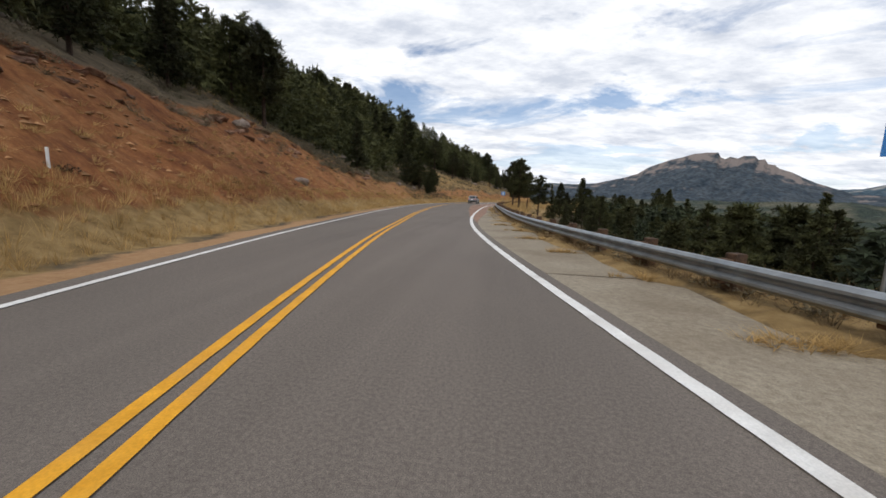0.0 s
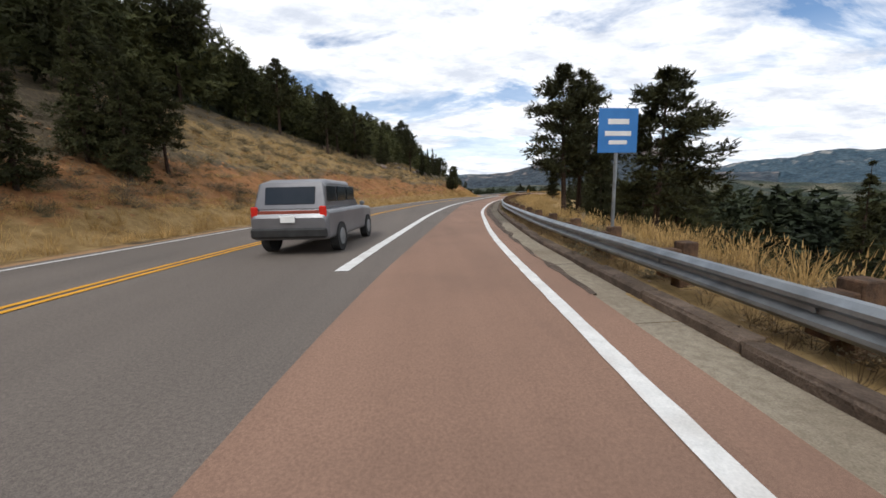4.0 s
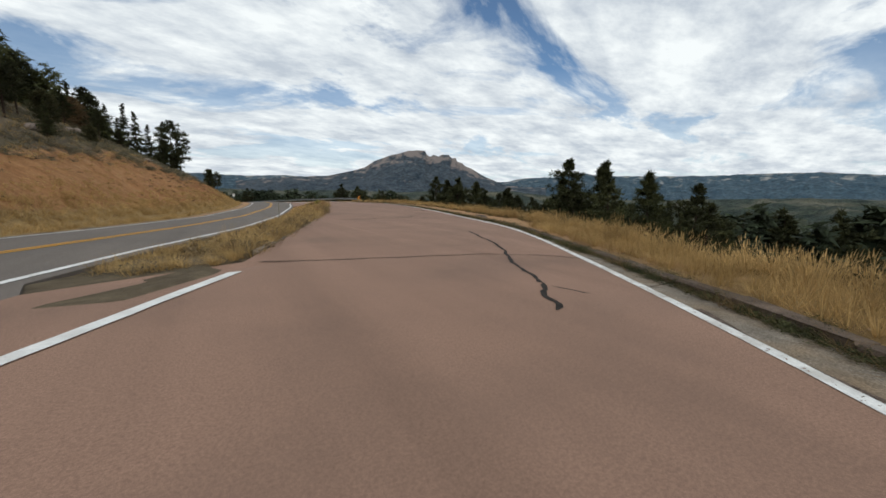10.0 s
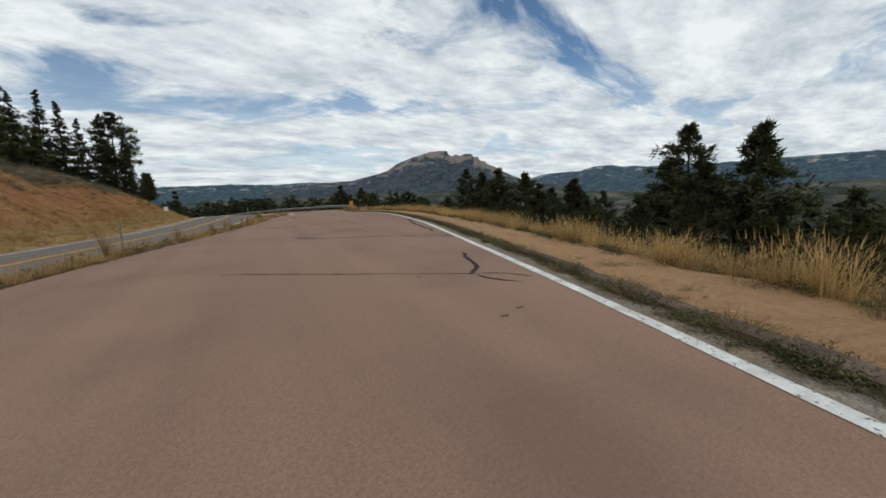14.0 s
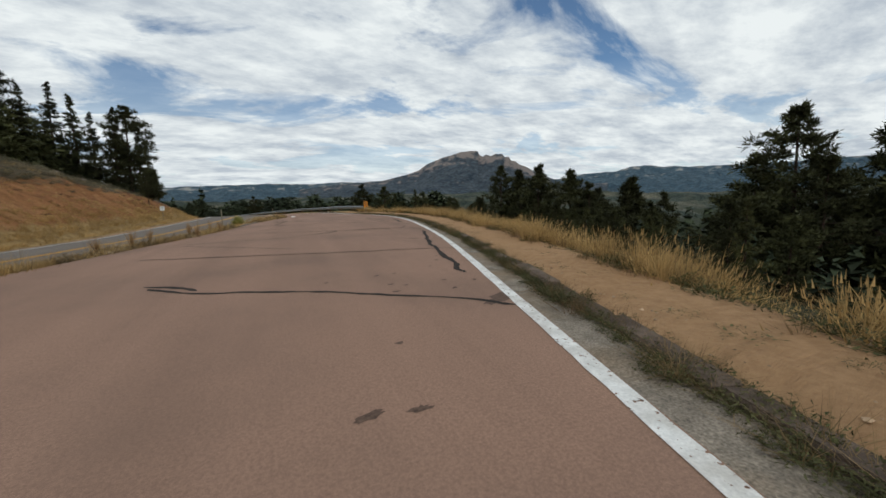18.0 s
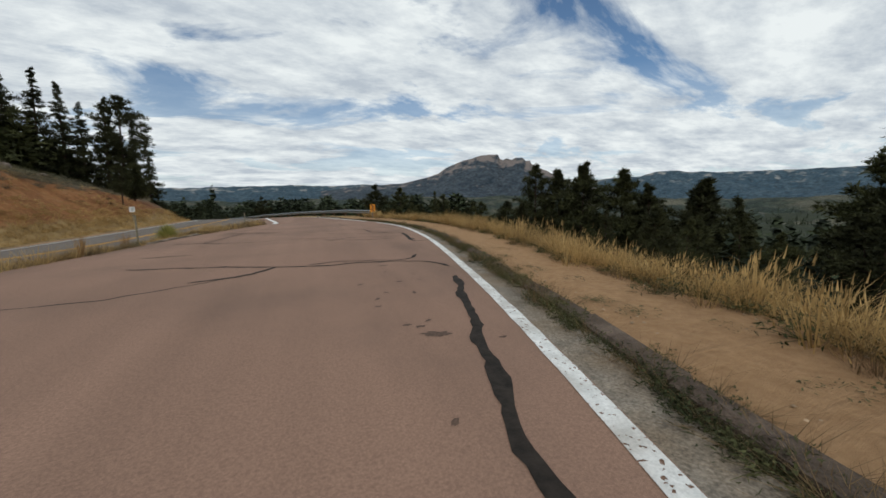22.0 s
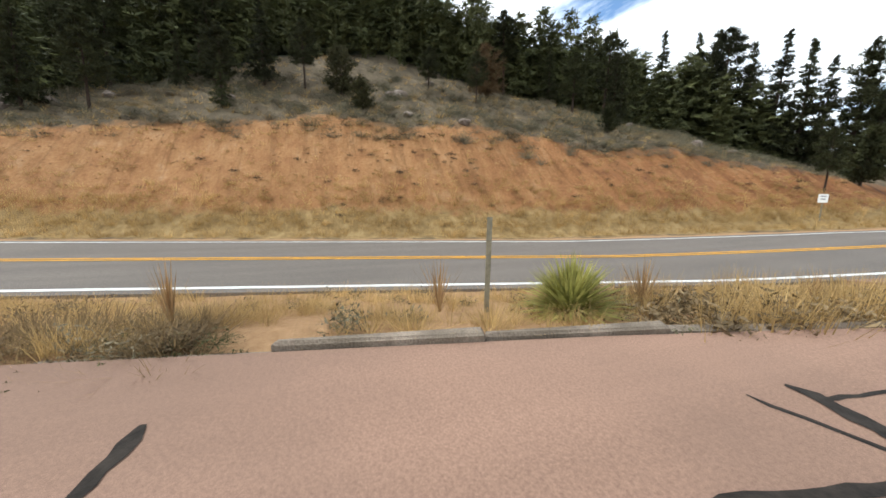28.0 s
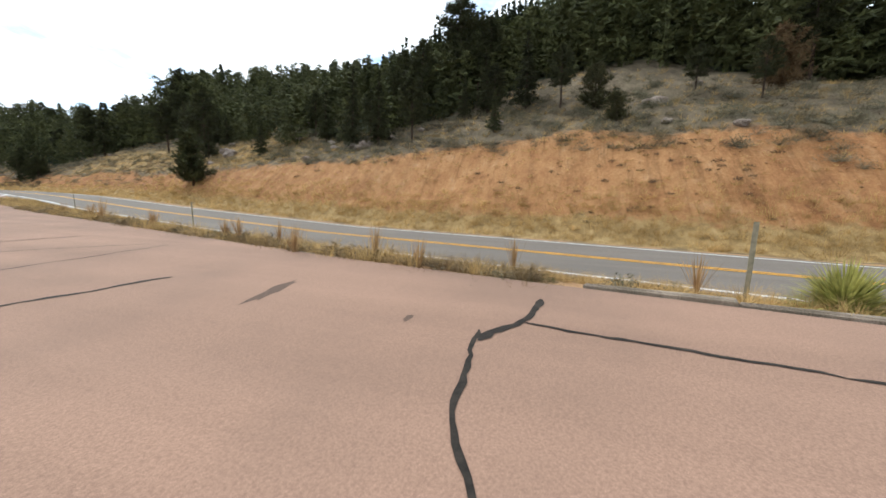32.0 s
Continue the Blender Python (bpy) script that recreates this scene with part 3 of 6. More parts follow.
def build_ground():
    xs, ys = spread_axis(-34, 62, 0.8, 3300), spread_axis(-12, 290, 1.0, 3300)
    gx, gy = np.meshgrid(xs, ys)
    gz = ground_z(gx, gy)
    nx, ny = len(xs), len(ys)
    verts = np.stack([gx, gy, gz], -1).reshape(-1, 3)
    i = np.arange(nx * ny).reshape(ny, nx)
    faces = np.stack([i[:-1, :-1], i[:-1, 1:], i[1:, 1:], i[1:, :-1]], -1).reshape(-1, 4)
    me = link_mesh("ground", verts.tolist(), faces.tolist(), GROUND, True)
    x, y = verts[:, 0], verts[:, 1]
    left, right = offsets(x, y)
    yc = np.clip(y, -60, 292)
    a, w = left - 2.3, CUT_H(yc) / CUT_S(yc)
    # brush and grass come down over the brow of the cut
    brow = interp(90, 0, 108, 2.4, 150, 2.0, 175, 0.2)(y)
    cut = step(0.2, 2.2, a) * (1 - step(w - 1.2 - brow, w + 2.4 - brow, a)) * interp(-60, 1, 56, 1, 68, 0.85, 85, 0.6, 105, 0.85, 235, 0.85, 255, 0.4, 300, 0.2)(y)
    sand = np.maximum(np.where(left > -1, (1 - step(0.9, 1.7, left)), 0), np.where(right > -0.5, interp(138, 0, 150, 0.4, 166, 1, 212, 1, 225, 0.3)(y) * (1 - step(SIDE_W(yc) - 0.4, SIDE_W(yc) + 0.5, right)), 0))
    sand = np.maximum(sand, np.where((left < 0) & (right < 0), interp(156, 0.3, 175, 0.5, 198, 0.75)(y), 0))
    grass = np.maximum(step(1.0, 1.8, left) * (1 - step(3.0, 7.5, left)) * 0.85, np.where(right > 0, 1 - step(6, 14, right), 0))
    grass = np.maximum(grass, interp(90, 0.3, 105, 0.62, 165, 0.55, 185, 0.3)(y) * step(w - brow - 1, w + 2 - brow, a) * (1 - step(w + 6, w + 16, a)))
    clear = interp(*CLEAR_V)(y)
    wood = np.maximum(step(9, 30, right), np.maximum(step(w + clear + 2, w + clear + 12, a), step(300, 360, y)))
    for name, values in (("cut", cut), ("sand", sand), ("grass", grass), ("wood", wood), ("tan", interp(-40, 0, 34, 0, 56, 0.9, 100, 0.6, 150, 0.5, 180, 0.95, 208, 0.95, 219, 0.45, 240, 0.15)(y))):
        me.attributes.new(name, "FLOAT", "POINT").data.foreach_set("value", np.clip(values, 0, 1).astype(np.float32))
    return tagged(new("ground", me), "orange earth hillside, dry grass verges and wooded valley floor", "ground", kind="structure")


build_ground()


# ---- paving, markings, kerbs ----
def strip(name, fa, fb, y0, y1, mat, lift, label, category="", thick=0.12, dy=1.0, kind="structure", parent=None):
    ys = np.arange(y0, y1 + 1e-6, dy)
    cols = 5 if thick else 2
    verts, faces = [], []
    for yv in ys:
        xa, xb = float(fa(yv)), float(fb(yv))
        for k in range(cols):
            xv = xa + (xb - xa) * k / (cols - 1)
            verts.append((xv, yv, float(paved(np.array(xv), np.array(yv))) + lift))
    n = len(ys)
    for r in range(n - 1):
        for k in range(cols - 1):
            p = r * cols + k
            faces.append((p, p + 1, p + cols + 1, p + cols))
    base = len(verts)
    if thick:
        for r in range(n):
            for k in (0, cols - 1):
                v = verts[r * cols + k]
                verts.append((v[0], v[1], v[2] - thick))
        for r in range(n - 1):
            faces.append((r * cols, (r + 1) * cols, base + 2 * r + 2, base + 2 * r))
            faces.append(((r + 1) * cols + cols - 1, r * cols + cols - 1, base + 2 * r + 1, base + 2 * r + 3))
    ob = new(name, link_mesh(name, verts, faces, mat, False))
    if parent:
        ob.parent = parent
        return ob
    return tagged(ob, label, category, kind=kind)


def shifted(f, d):
    return lambda y: f(y) + d


Y0, Y1 = -38.0, 290.0
strip("road", lambda y: WLX(y) - 0.45, lambda y: np.where(y < 24, WR(y) + interp(20, 0.32, 24, 0.1)(y), np.where(y < 156, np.maximum(PINKL(y), FORK(y) + 0.25), FORK(y) + 0.4)), Y0, Y1, ASPHALT, 0.0, "two-lane grey asphalt mountain road, worn", "road")
strip("lay_by", lambda y: np.where(y < 25, WR(y) + interp(20, 0.3, 24, 0.1, 25, 0.0)(y), np.where(y < 156, np.maximum(PINKL(y), FORK(y) + 0.25), np.where(y < 215, MED(y), FORK(y) + 0.4))),
      lambda y: np.where(y < 60, WR(y) + interp(20, 0.33, 24, 0.5, 32, 0.95, 60, 0.7)(y), WR(y) + interp(60, 0.6, 100, 0.42, 138, 0.3, 144, 0.1)(y)), 20, 256, PINK, 0.004, "pink chip-seal asphalt lay-by with sealed cracks", "lay-by")
GUTTER = tagged(new("gutter"), "worn concrete gutter slabs beside the lay-by", "gutter", kind="structure")
slab_rng = random.Random(14)
slab_y = Y0
while slab_y < 244:
    slab_l = 3.0 if slab_y < 150 else 4.0
    strip("concrete_slab", lambda y: WR(y) + interp(20, 0.34, 24, 0.5, 32, 0.95, 60, 0.6, 100, 0.42, 138, 0.3, 144, 0.1)(y), lambda y: KERBX(y) + 0.02 + interp(10, 0.5, 22, 0.1, 26, 0)(y), slab_y, slab_y + slab_l - 0.016, CONCRETE if slab_y < 84 else STAINED if slab_y < 142 else DIRTY,
          -0.008 - slab_rng.uniform(0, 0.012), "", dy=(slab_l - 0.016) / 4, parent=GUTTER)
    slab_y += slab_l


def pave_edge(y):
    return WR(y) + interp(60, 0.6, 100, 0.42, 138, 0.3, 144, 0.1)(y)


strip("gravel_strip", lambda y: pave_edge(y) - interp(74, 0.02, 90, 0.2, 138, 0.16, 150, 0.02)(y) + 0.05 * rough(y, y * 0.7, 0.6, 8), lambda y: pave_edge(y) + interp(74, 0.02, 90, 0.14, 150, 0.05)(y) + 0.10 * rough(y, y * 0.4, 0.8, 9), 74, 150, GRIT, 0.009,
      "dark gravelly dirt washed against the edge of the paving", "gravel", thick=0.03, dy=0.25)

MARK = 0.011


def paint(name, f, w, y0, y1, mat, label, lift=MARK):
    # the edges have chipped
    strip(name, lambda y: f(y) - w / 2 * (1 + 0.09 * rough(y, y * 0.3, 0.21, w) + 0.05 * rough(y, y, 1.3, 2)), lambda y: f(y) + w / 2 * (1 + 0.09 * rough(y, y * 0.4, 0.19, 5 + w) + 0.05 * rough(y, y, 1.1, 7)),
          y0, y1, mat, lift, label, "road marking", thick=0, dy=0.25)


paint("yellow_line_1", shifted(YEL, -0.12), 0.12, Y0, Y1, YELLOW, "double yellow centre line on grey asphalt")
paint("yellow_line_2", shifted(YEL, 0.12), 0.12, Y0, Y1, YELLOW, "double yellow centre line on grey asphalt")
paint("edge_line_1", WLX, 0.13, Y0, Y1, WHITE, "thin white edge line along the hill side")
paint("edge_line_2", lambda y: WR(y), 0.17, Y0, 139.75, WHITE, "white edge line beside the concrete gutter")
paint("edge_line_6", lambda y: WR(y), 0.17, 139.75, 212, WORN_WHITE, "chipped white edge line of the lay-by")
paint("edge_line_3", lambda y: WR(y), 0.15, 214, 286, WHITE, "white edge line where the lay-by leads out")
paint("edge_line_4", FORK, 0.26, 76, 138, WHITE, "broad white line between lane and lay-by")
paint("edge_line_5", FORK, 0.18, 138, 226, WHITE, "white line between lane and grassy strip")
GORE = line(136, 10.2, 138.9, 11.4, 141.6, 12.8, 144.4, 14.4, 147.4, 15.75, 151.3, 17.85, 155.2, 20.2)
paint("gore_line_1", GORE, 0.22, 137, 155, WHITE, "thick white line that guides into the lay-by", MARK + 0.004)
EXIT = line(213.5, 36.1, 217, 36.4, 222, 35.8, 240, 33.2, 252, 31.2)
paint("gore_line_2", EXIT, 0.3, 214, 250, WHITE, "thick white line at the lay-by's way out")


def kerb(name, f, y0, y1, h, w, label, gap=0.02, length=1.5, rough_amt=0.03, seed=1, mat=KERB, bury=None):
    """A row of kerb stones, each a stone of its own."""
    rng = random.Random(seed)
    holder = tagged(new(name), label, "kerb", kind="structure")
    shapes = []
    for s in range(5):
        bm = bmesh.new()
        box(bm, (w, length - gap, h + 0.25), (0, 0, (h - 0.25) / 2), bevel=0.025)
        for v in bm.verts:
            v.co += Vector((rng.uniform(-1, 1), rng.uniform(-0.4, 0.4), rng.uniform(-1, 0.6) if v.co.z > 0 else 0)) * rough_amt
        me = bpy.data.meshes.new("kerb_stone")
        bm.to_mesh(me); bm.free(); me.materials.append(mat)
        shapes.append(me)
    y = y0
    while y < y1:
        slope = float(f(y + 0.5) - f(y - 0.5))
        ang = -math.degrees(math.atan(slope))
        x = float(f(y))
        z = float(paved(np.array(x), np.array(y)))
        part_mesh("kerb_stone", rng.choice(shapes), holder, pose(x, y, z - rng.uniform(0, 0.03) - (float(bury(y)) * rng.uniform(0.5, 1) if bury else 0), 0, rng.uniform(-3, 3), ang + rng.uniform(-1, 1)))
        y += length / math.sqrt(1 + slope * slope)
    return holder


kerb("kerb_1", shifted(KERBX, 0.14), 28, 232, 0.12, 0.24, "low broken stone kerb along the outer edge, partly buried", seed=3, bury=interp(28, 0.13, 42, 0.02, 60, 0, 148, 0, 156, 0.05, 214, 0.065))
kerb("kerb_2", shifted(MED, -0.1), 158, 213.5, 0.115, 0.14, "low concrete kerb of the grassy strip between road and lay-by", seed=5, length=1.8, mat=PALE_KERB, bury=interp(158, 0.1, 201.9, 0.16, 202.1, 0.0, 205.0, 0.02, 206.5, 0.09, 214, 0.07))


CRACKS = []


def crack(width, *xy):
    """A wavy ribbon of sealing tar on the paving."""
    rng = random.Random(int(xy[0] * 100 + xy[1] * 7))
    pts = [Vector((xy[k], xy[k + 1], 0)) for k in range(0, len(xy), 2)]
    up = 0.0055 + 0.0006 * (len(CRACKS) % 9)
    CRACKS.append(xy[:2])
    path = []
    for p, q in zip(pts, pts[1:]):
        n = max(2, int((q - p).length / 0.11))
        for k in range(n):
            path.append(p.lerp(q, k / n))
    path.append(pts[-1])
    # corners rounded, then a wavering of two lengths
    for _ in range(3):
        path = [path[0]] + [(a + b * 2 + c) / 4 for a, b, c in zip(path, path[1:], path[2:])] + [path[-1]]
    off = Vector((rng.random() * 50, rng.random() * 50, 0))
    for k in range(1, len(path) - 1):
        p = path[k]
        wave = noise.noise_vector(p * 1.7 + off) * 0.07 + noise.noise_vector(p * 6.0 + off) * 0.03
        path[k] = p + Vector((wave.x, wave.y, 0))
    verts, faces = [], []
    for k, p in enumerate(path):
        d = (path[min(k + 1, len(path) - 1)] - path[max(k - 1, 0)]).normalized()
        side = Vector((-d.y, d.x, 0)) * width / 2 * (0.88 + 0.45 * noise.noise(p * 2.5 + off) + rng.uniform(-0.2, 0.2)) * (0.3 if k in (0, len(path) - 1) else 1)
        for s in (-1, 1):
            v = p + side * s
            verts.append((v.x, v.y, float(paved(np.array(v.x), np.array(v.y))) + up))
        if k:
            faces.append((2 * k - 2, 2 * k - 1, 2 * k + 1, 2 * k))
    ob = new("sealed_crack", link_mesh("sealed_crack", verts, faces, TAR))
    tagged(ob, "dark tar-sealed crack in the paving", "road crack", group="sealed cracks", kind="structure")


crack(0.085, -9.0, 24.4, -6.2, 24.4, -4.2, 24.0, -1.7, 23.9, -1.2, 23.9)
crack(0.085, -5.7, 41.9, -4.4, 41.8, -3.5, 41.6, -0.6, 41.6)
crack(0.14, -2.8, 41.6, -2.9, 40.5, -2.9, 39.6, -2.9, 39.0)
crack(0.085, -2.9, 39.3, -2.5, 39.4, -2.0, 39.6)
crack(0.085, -5.2, 50.7, -3.8, 50.1, -3.0, 49.6, -3.0, 48.5, -3.0, 47.8)
crack(0.085, -4.1, 50.1, -2.5, 50.7, -0.9, 50.6)
crack(0.085, -3.0, 47.9, -2.4, 48.5, -1.5, 48.7)
crack(0.14, -2.9, 68.0, -2.9, 62.0, -3.1, 60.9, -3.0, 59.0, -2.9, 58.0, -3.0, 57.4, -2.9, 56.8, -2.9, 56.2)
crack(0.085, -8.5, 60.2, -6.2, 59.7, -4.2, 60.4, -1.9, 61.6)
crack(0.085, -4.4, 56.1, -4.3, 56.6, -4.2, 56.9, -4.3, 57.3)
crack(0.085, 0.2, 106.2, 1.5, 105.9, 2.5, 105.4, 3.5, 105.1, 4.4, 104.7)
crack(0.085, 3.0, 105.2, 2.9, 104.6, 2.8, 104.2)
crack(0.085, 5.2, 112.4, 4.2, 110.4, 3.7, 108.5, 3.0, 107.8)
crack(0.085, 3.3, 109.8, 2.8, 107.6, 2.8, 106.1, 2.7, 105.5)
crack(0.085, 1.1, 110.6, 3.1, 110.1, 5.4, 108.8)
crack(0.085, 2.2, 105.2, 2.4, 105.7, 2.7, 106.0)
crack(0.085, 15.2, 144.0, 16.6, 143.1, 17.9, 142.1, 18.5, 141.9, 18.9, 142.0)
crack(0.085, 15.0, 143.7, 15.3, 144.2, 15.6, 145.2, 16.0, 146.5)
crack(0.085, 18.5, 141.9, 18.5, 141.4, 18.0, 140.8)
crack(0.085, 13.9, 144.9, 14.2, 144.5, 14.7, 144.8)
crack(0.07, 27.02, 170.18, 29.08, 170.09, 30.5, 169.61, 31.72, 168.67, 33.16, 167.26)
crack(0.13, 25.45, 167.62, 26.59, 167.6, 26.89, 167.66, 27.64, 168.15, 28.82, 168.22, 29.82, 168.43, 30.47, 169.1)
crack(0.06, 26.89, 167.66, 27.38, 167.58)
crack(0.12, 27.37, 167.47, 27.48, 167.77, 27.6, 168.19)
crack(0.14, 30.01, 168.48, 30.53, 169.18)
crack(0.07, 32.23, 189.73, 35.42, 188.81, 37.34, 188.24, 38.88, 187.94, 39.75, 187.46)
crack(0.13, 40.78, 193.02, 39.38, 188.51, 39.12, 187.21, 38.82, 186.17, 38.79, 185.6, 38.47, 184.77, 38.49, 184.51)
crack(0.05, 32.45, 193.14, 35.5, 193.38, 37.35, 194.69)
crack(0.12, 33.35, 186.09, 33.85, 185.77, 34.23, 185.33)
crack(0.03, 38.9, 185.68, 39.27, 185.5)
crack(0.1, 33.48, 185.86, 34.2, 185.15, 35.77, 184.46, 36.68, 183.79, 37.34, 183.28, 37.86, 182.9, 38.15, 182.44)
crack(0.1, 34.72, 196.25, 36.56, 195.79, 37.62, 195.35, 38.61, 195.06, 39.43, 195.15, 40.29, 195.07, 40.73, 194.8, 40.99, 194.32, 41.03, 193.95)
crack(0.08, 38.25, 195.33, 38.9, 195.56, 40.31, 195.18, 40.62, 195.35, 40.87, 195.92)
crack(0.11, 36.33, 194.22, 37.05, 194.43, 37.39, 194.85, 37.63, 195.31)
crack(0.06, 35.6, 205.45, 36.55, 205.54, 39.31, 205.61, 41.24, 205.11)
crack(0.1, 40.86, 205.17, 40.94, 203.46, 41.28, 202.93, 42.1, 202.38)
crack(0.15, 42.1, 202.38, 41.99, 201.32, 41.84, 200.17, 41.87, 199.53)
crack(0.14, 41.81, 200.04, 41.67, 199.39, 41.69, 198.94, 42.01, 199.08, 42.39, 199.13)
crack(0.08, 39.48, 200.97, 39.52, 200.62, 38.79, 200.8, 39.01, 200.49, 39.3, 200.42)
crack(0.05, 39.13, 203.65, 39.37, 203.14, 40.23, 202.84, 41.06, 202.77)
crack(0.07, 39.63, 201.28, 40.92, 201.05, 41.86, 201.17)
crack(0.08, 39.51, 200.42, 40.31, 200.13, 40.85, 200.24, 41.43, 200.31)
crack(0.05, 35.29, 201.03, 36.66, 201.12, 37.65, 201.51, 39.41, 201.38)
crack(0.08, 35.36, 203.84, 35.43, 204.59, 35.6, 205.45)
crack(0.14, 34.78, 205.6, 35.6, 205.45, 36.12, 205.36, 36.58, 205.15, 37.03, 205.04)
crack(0.12, 36.12, 205.36, 36.4, 205.09, 36.68, 204.93)
crack(0.05, 34.79, 205.2, 35.2, 205.3, 35.55, 205.45)
crack(0.05, 34.95, 205.58, 35.13, 206.55, 35.36, 207.8)
crack(0.05, 35.0, 208.07, 37.24, 207.99, 40.05, 208.0)
crack(0.06, 40.17, 211.48, 40.18, 208.56)
crack(0.09, 38.13, 204.79, 38.62, 204.72, 39.0, 204.83, 39.51, 204.78)
crack(0.03, 35.93, 204.55, 36.14, 204.54)
crack(0.1, 35.56, 201.08, 35.22, 201.17, 34.9, 201.41, 34.03, 201.57)
crack(0.06, 34.94, 201.41, 35.09, 202.32, 35.26, 203.3, 35.36, 203.84)
crack(0.04, 35.71, 189.91, 32.47, 192.67)
crack(0.12, 9.8, 131.3, 10.0, 131.88, 10.21, 132.32, 10.43, 133.02, 10.91, 134.16, 11.53, 135.59)
crack(0.2, 10.4, 133.05, 10.6, 132.95, 10.8, 132.86)
crack(0.14, 10.62, 132.75, 10.45, 132.4, 10.25, 132.0)
crack(0.05, 11.54, 135.64, 12.22, 135.33, 12.73, 134.69, 13.93, 134.21, 15.6, 133.5)
crack(0.04, 12.54, 138.4, 13.68, 138.11, 15.35, 137.46)
crack(0.055, 20.49, 155.88, 22.07, 155.42, 23.79, 155.05, 25.06, 154.76, 26.17, 154.12, 27.03, 152.93)
crack(0.09, 28.14, 159.52, 26.76, 156.25, 25.98, 154.88, 25.27, 153.91, 24.61, 152.76, 24.22, 151.92)
crack(0.1, 24.22, 151.92, 23.85, 151.55, 23.58, 151.16, 23.53, 150.95, 23.3, 150.83)
crack(0.04, 24.2, 151.73, 24.36, 151.14)
crack(0.06, 31.48, 179.73, 33.5, 178.33, 35.48, 176.9)
crack(0.1, 36.48, 179.14, 35.92, 177.68, 35.61, 177.14, 35.37, 176.99)
crack(0.09, 35.43, 176.83, 35.46, 176.41, 35.71, 176.04)
crack(0.06, 35.5, 176.94, 35.92, 176.73, 36.09, 176.23)
crack(0.07, 5.58, 125.46, 6.41, 124.53, 7.2, 123.78, 8.19, 123.23, 9.37, 122.57)
crack(0.1, 7.31, 123.59, 7.03, 122.64, 6.8, 121.72)
crack(0.06, 6.8, 121.72, 6.27, 121.68, 5.83, 121.55)
crack(0.08, 2.37, 122.25, 2.75, 122.36, 2.72, 122.86, 2.64, 123.23)
crack(0.1, 5.04, 119.54, 5.13, 119.25, 5.19, 119.01)


STAINS = []


def stain(x, y, rx, ry, turn, seed):
    """A ragged dark spot on the paving, clear of the other spots."""
    if any(math.hypot(x - a, y - b) < rx + r for a, b, r in STAINS):
        return
    STAINS.append((x, y, rx))
    rng = random.Random(seed)
    c, q = math.cos(radians(turn)), math.sin(radians(turn))
    verts = [(x, y, float(paved(np.array(x), np.array(y))) + 0.006)]
    for k in range(18):
        a, f = k * 6.2832 / 18, rng.uniform(0.6, 1.1)
        u, v = rx * f * math.cos(a), ry * f * math.sin(a)
        verts.append((x + u * c - v * q, y + u * q + v * c, float(paved(np.array(x + u * c - v * q), np.array(y + u * q + v * c))) + 0.006))
    ob = new("oil_stain", link_mesh("oil_stain", verts, [(0, k + 1, (k + 1) % 18 + 1) for k in range(18)], STAIN))
    tagged(ob, "dark worn oil stain on the pink paving", "stain", group="oil stains", kind="structure")


for k, (x, y, rx, ry, turn) in enumerate(((39.81, 195.03, 0.1, 0.05, 20), (40.0, 194.97, 0.1, 0.06, 0), (39.76, 194.6, 0.13, 0.05, 10), (33.53, 170.22, 0.35, 0.08, 10), (33.2, 167.9, 0.5, 0.2, 40),
                                          (38.18, 182.81, 0.4, 0.16, 30), (35.21, 200.25, 0.12, 0.05, 0), (34.77, 198.16, 0.7, 0.12, 10), (37.0, 183.8, 0.08, 0.05, 0), (39.5, 190.36, 0.2, 0.09, -20), (39.41, 190.64, 0.07, 0.04, 0), (39.28, 190.74, 0.06, 0.04, 10), (39.12, 191.58, 0.05, 0.04, 0), (40.08, 190.04, 0.06, 0.03, 0),
                                          (35.98, 180.86, 0.12, 0.05, 15), (36.3, 180.8, 0.09, 0.04, 0), (30.42, 167.43, 0.28, 0.12, 5), (31.61, 164.18, 0.09, 0.05, 0), (31.5, 164.4, 0.06, 0.04, 0), (34.84, 175.01, 0.08, 0.04, 0), (34.51, 174.86, 0.07, 0.04, 0))):
    stain(x, y, rx, ry, turn, k)
drip = random.Random(63)
for k in range(34):
    y = drip.choice((drip.gauss(185.5, 1.6), drip.gauss(192.6, 1.2), drip.uniform(165, 207)))
    stain(float(WR(y)) - abs(drip.gauss(1.2, 0.8)) - 0.25, y, drip.uniform(0.03, 0.10), drip.uniform(0.02, 0.05), drip.uniform(0, 90), 40 + k)

# ---- far mountains ----
VALLEY_SIDE = material("valley_side_woods", (0.014, 0.024, 0.019), (0.038, 0.050, 0.036), 0.035, 0.95, bump=0.8, dist=8, blotch=(0.17, 0.15, 0.10), blotch_scale=0.008, amount=0.6, fine_scale=0.16, speckle=0.5)


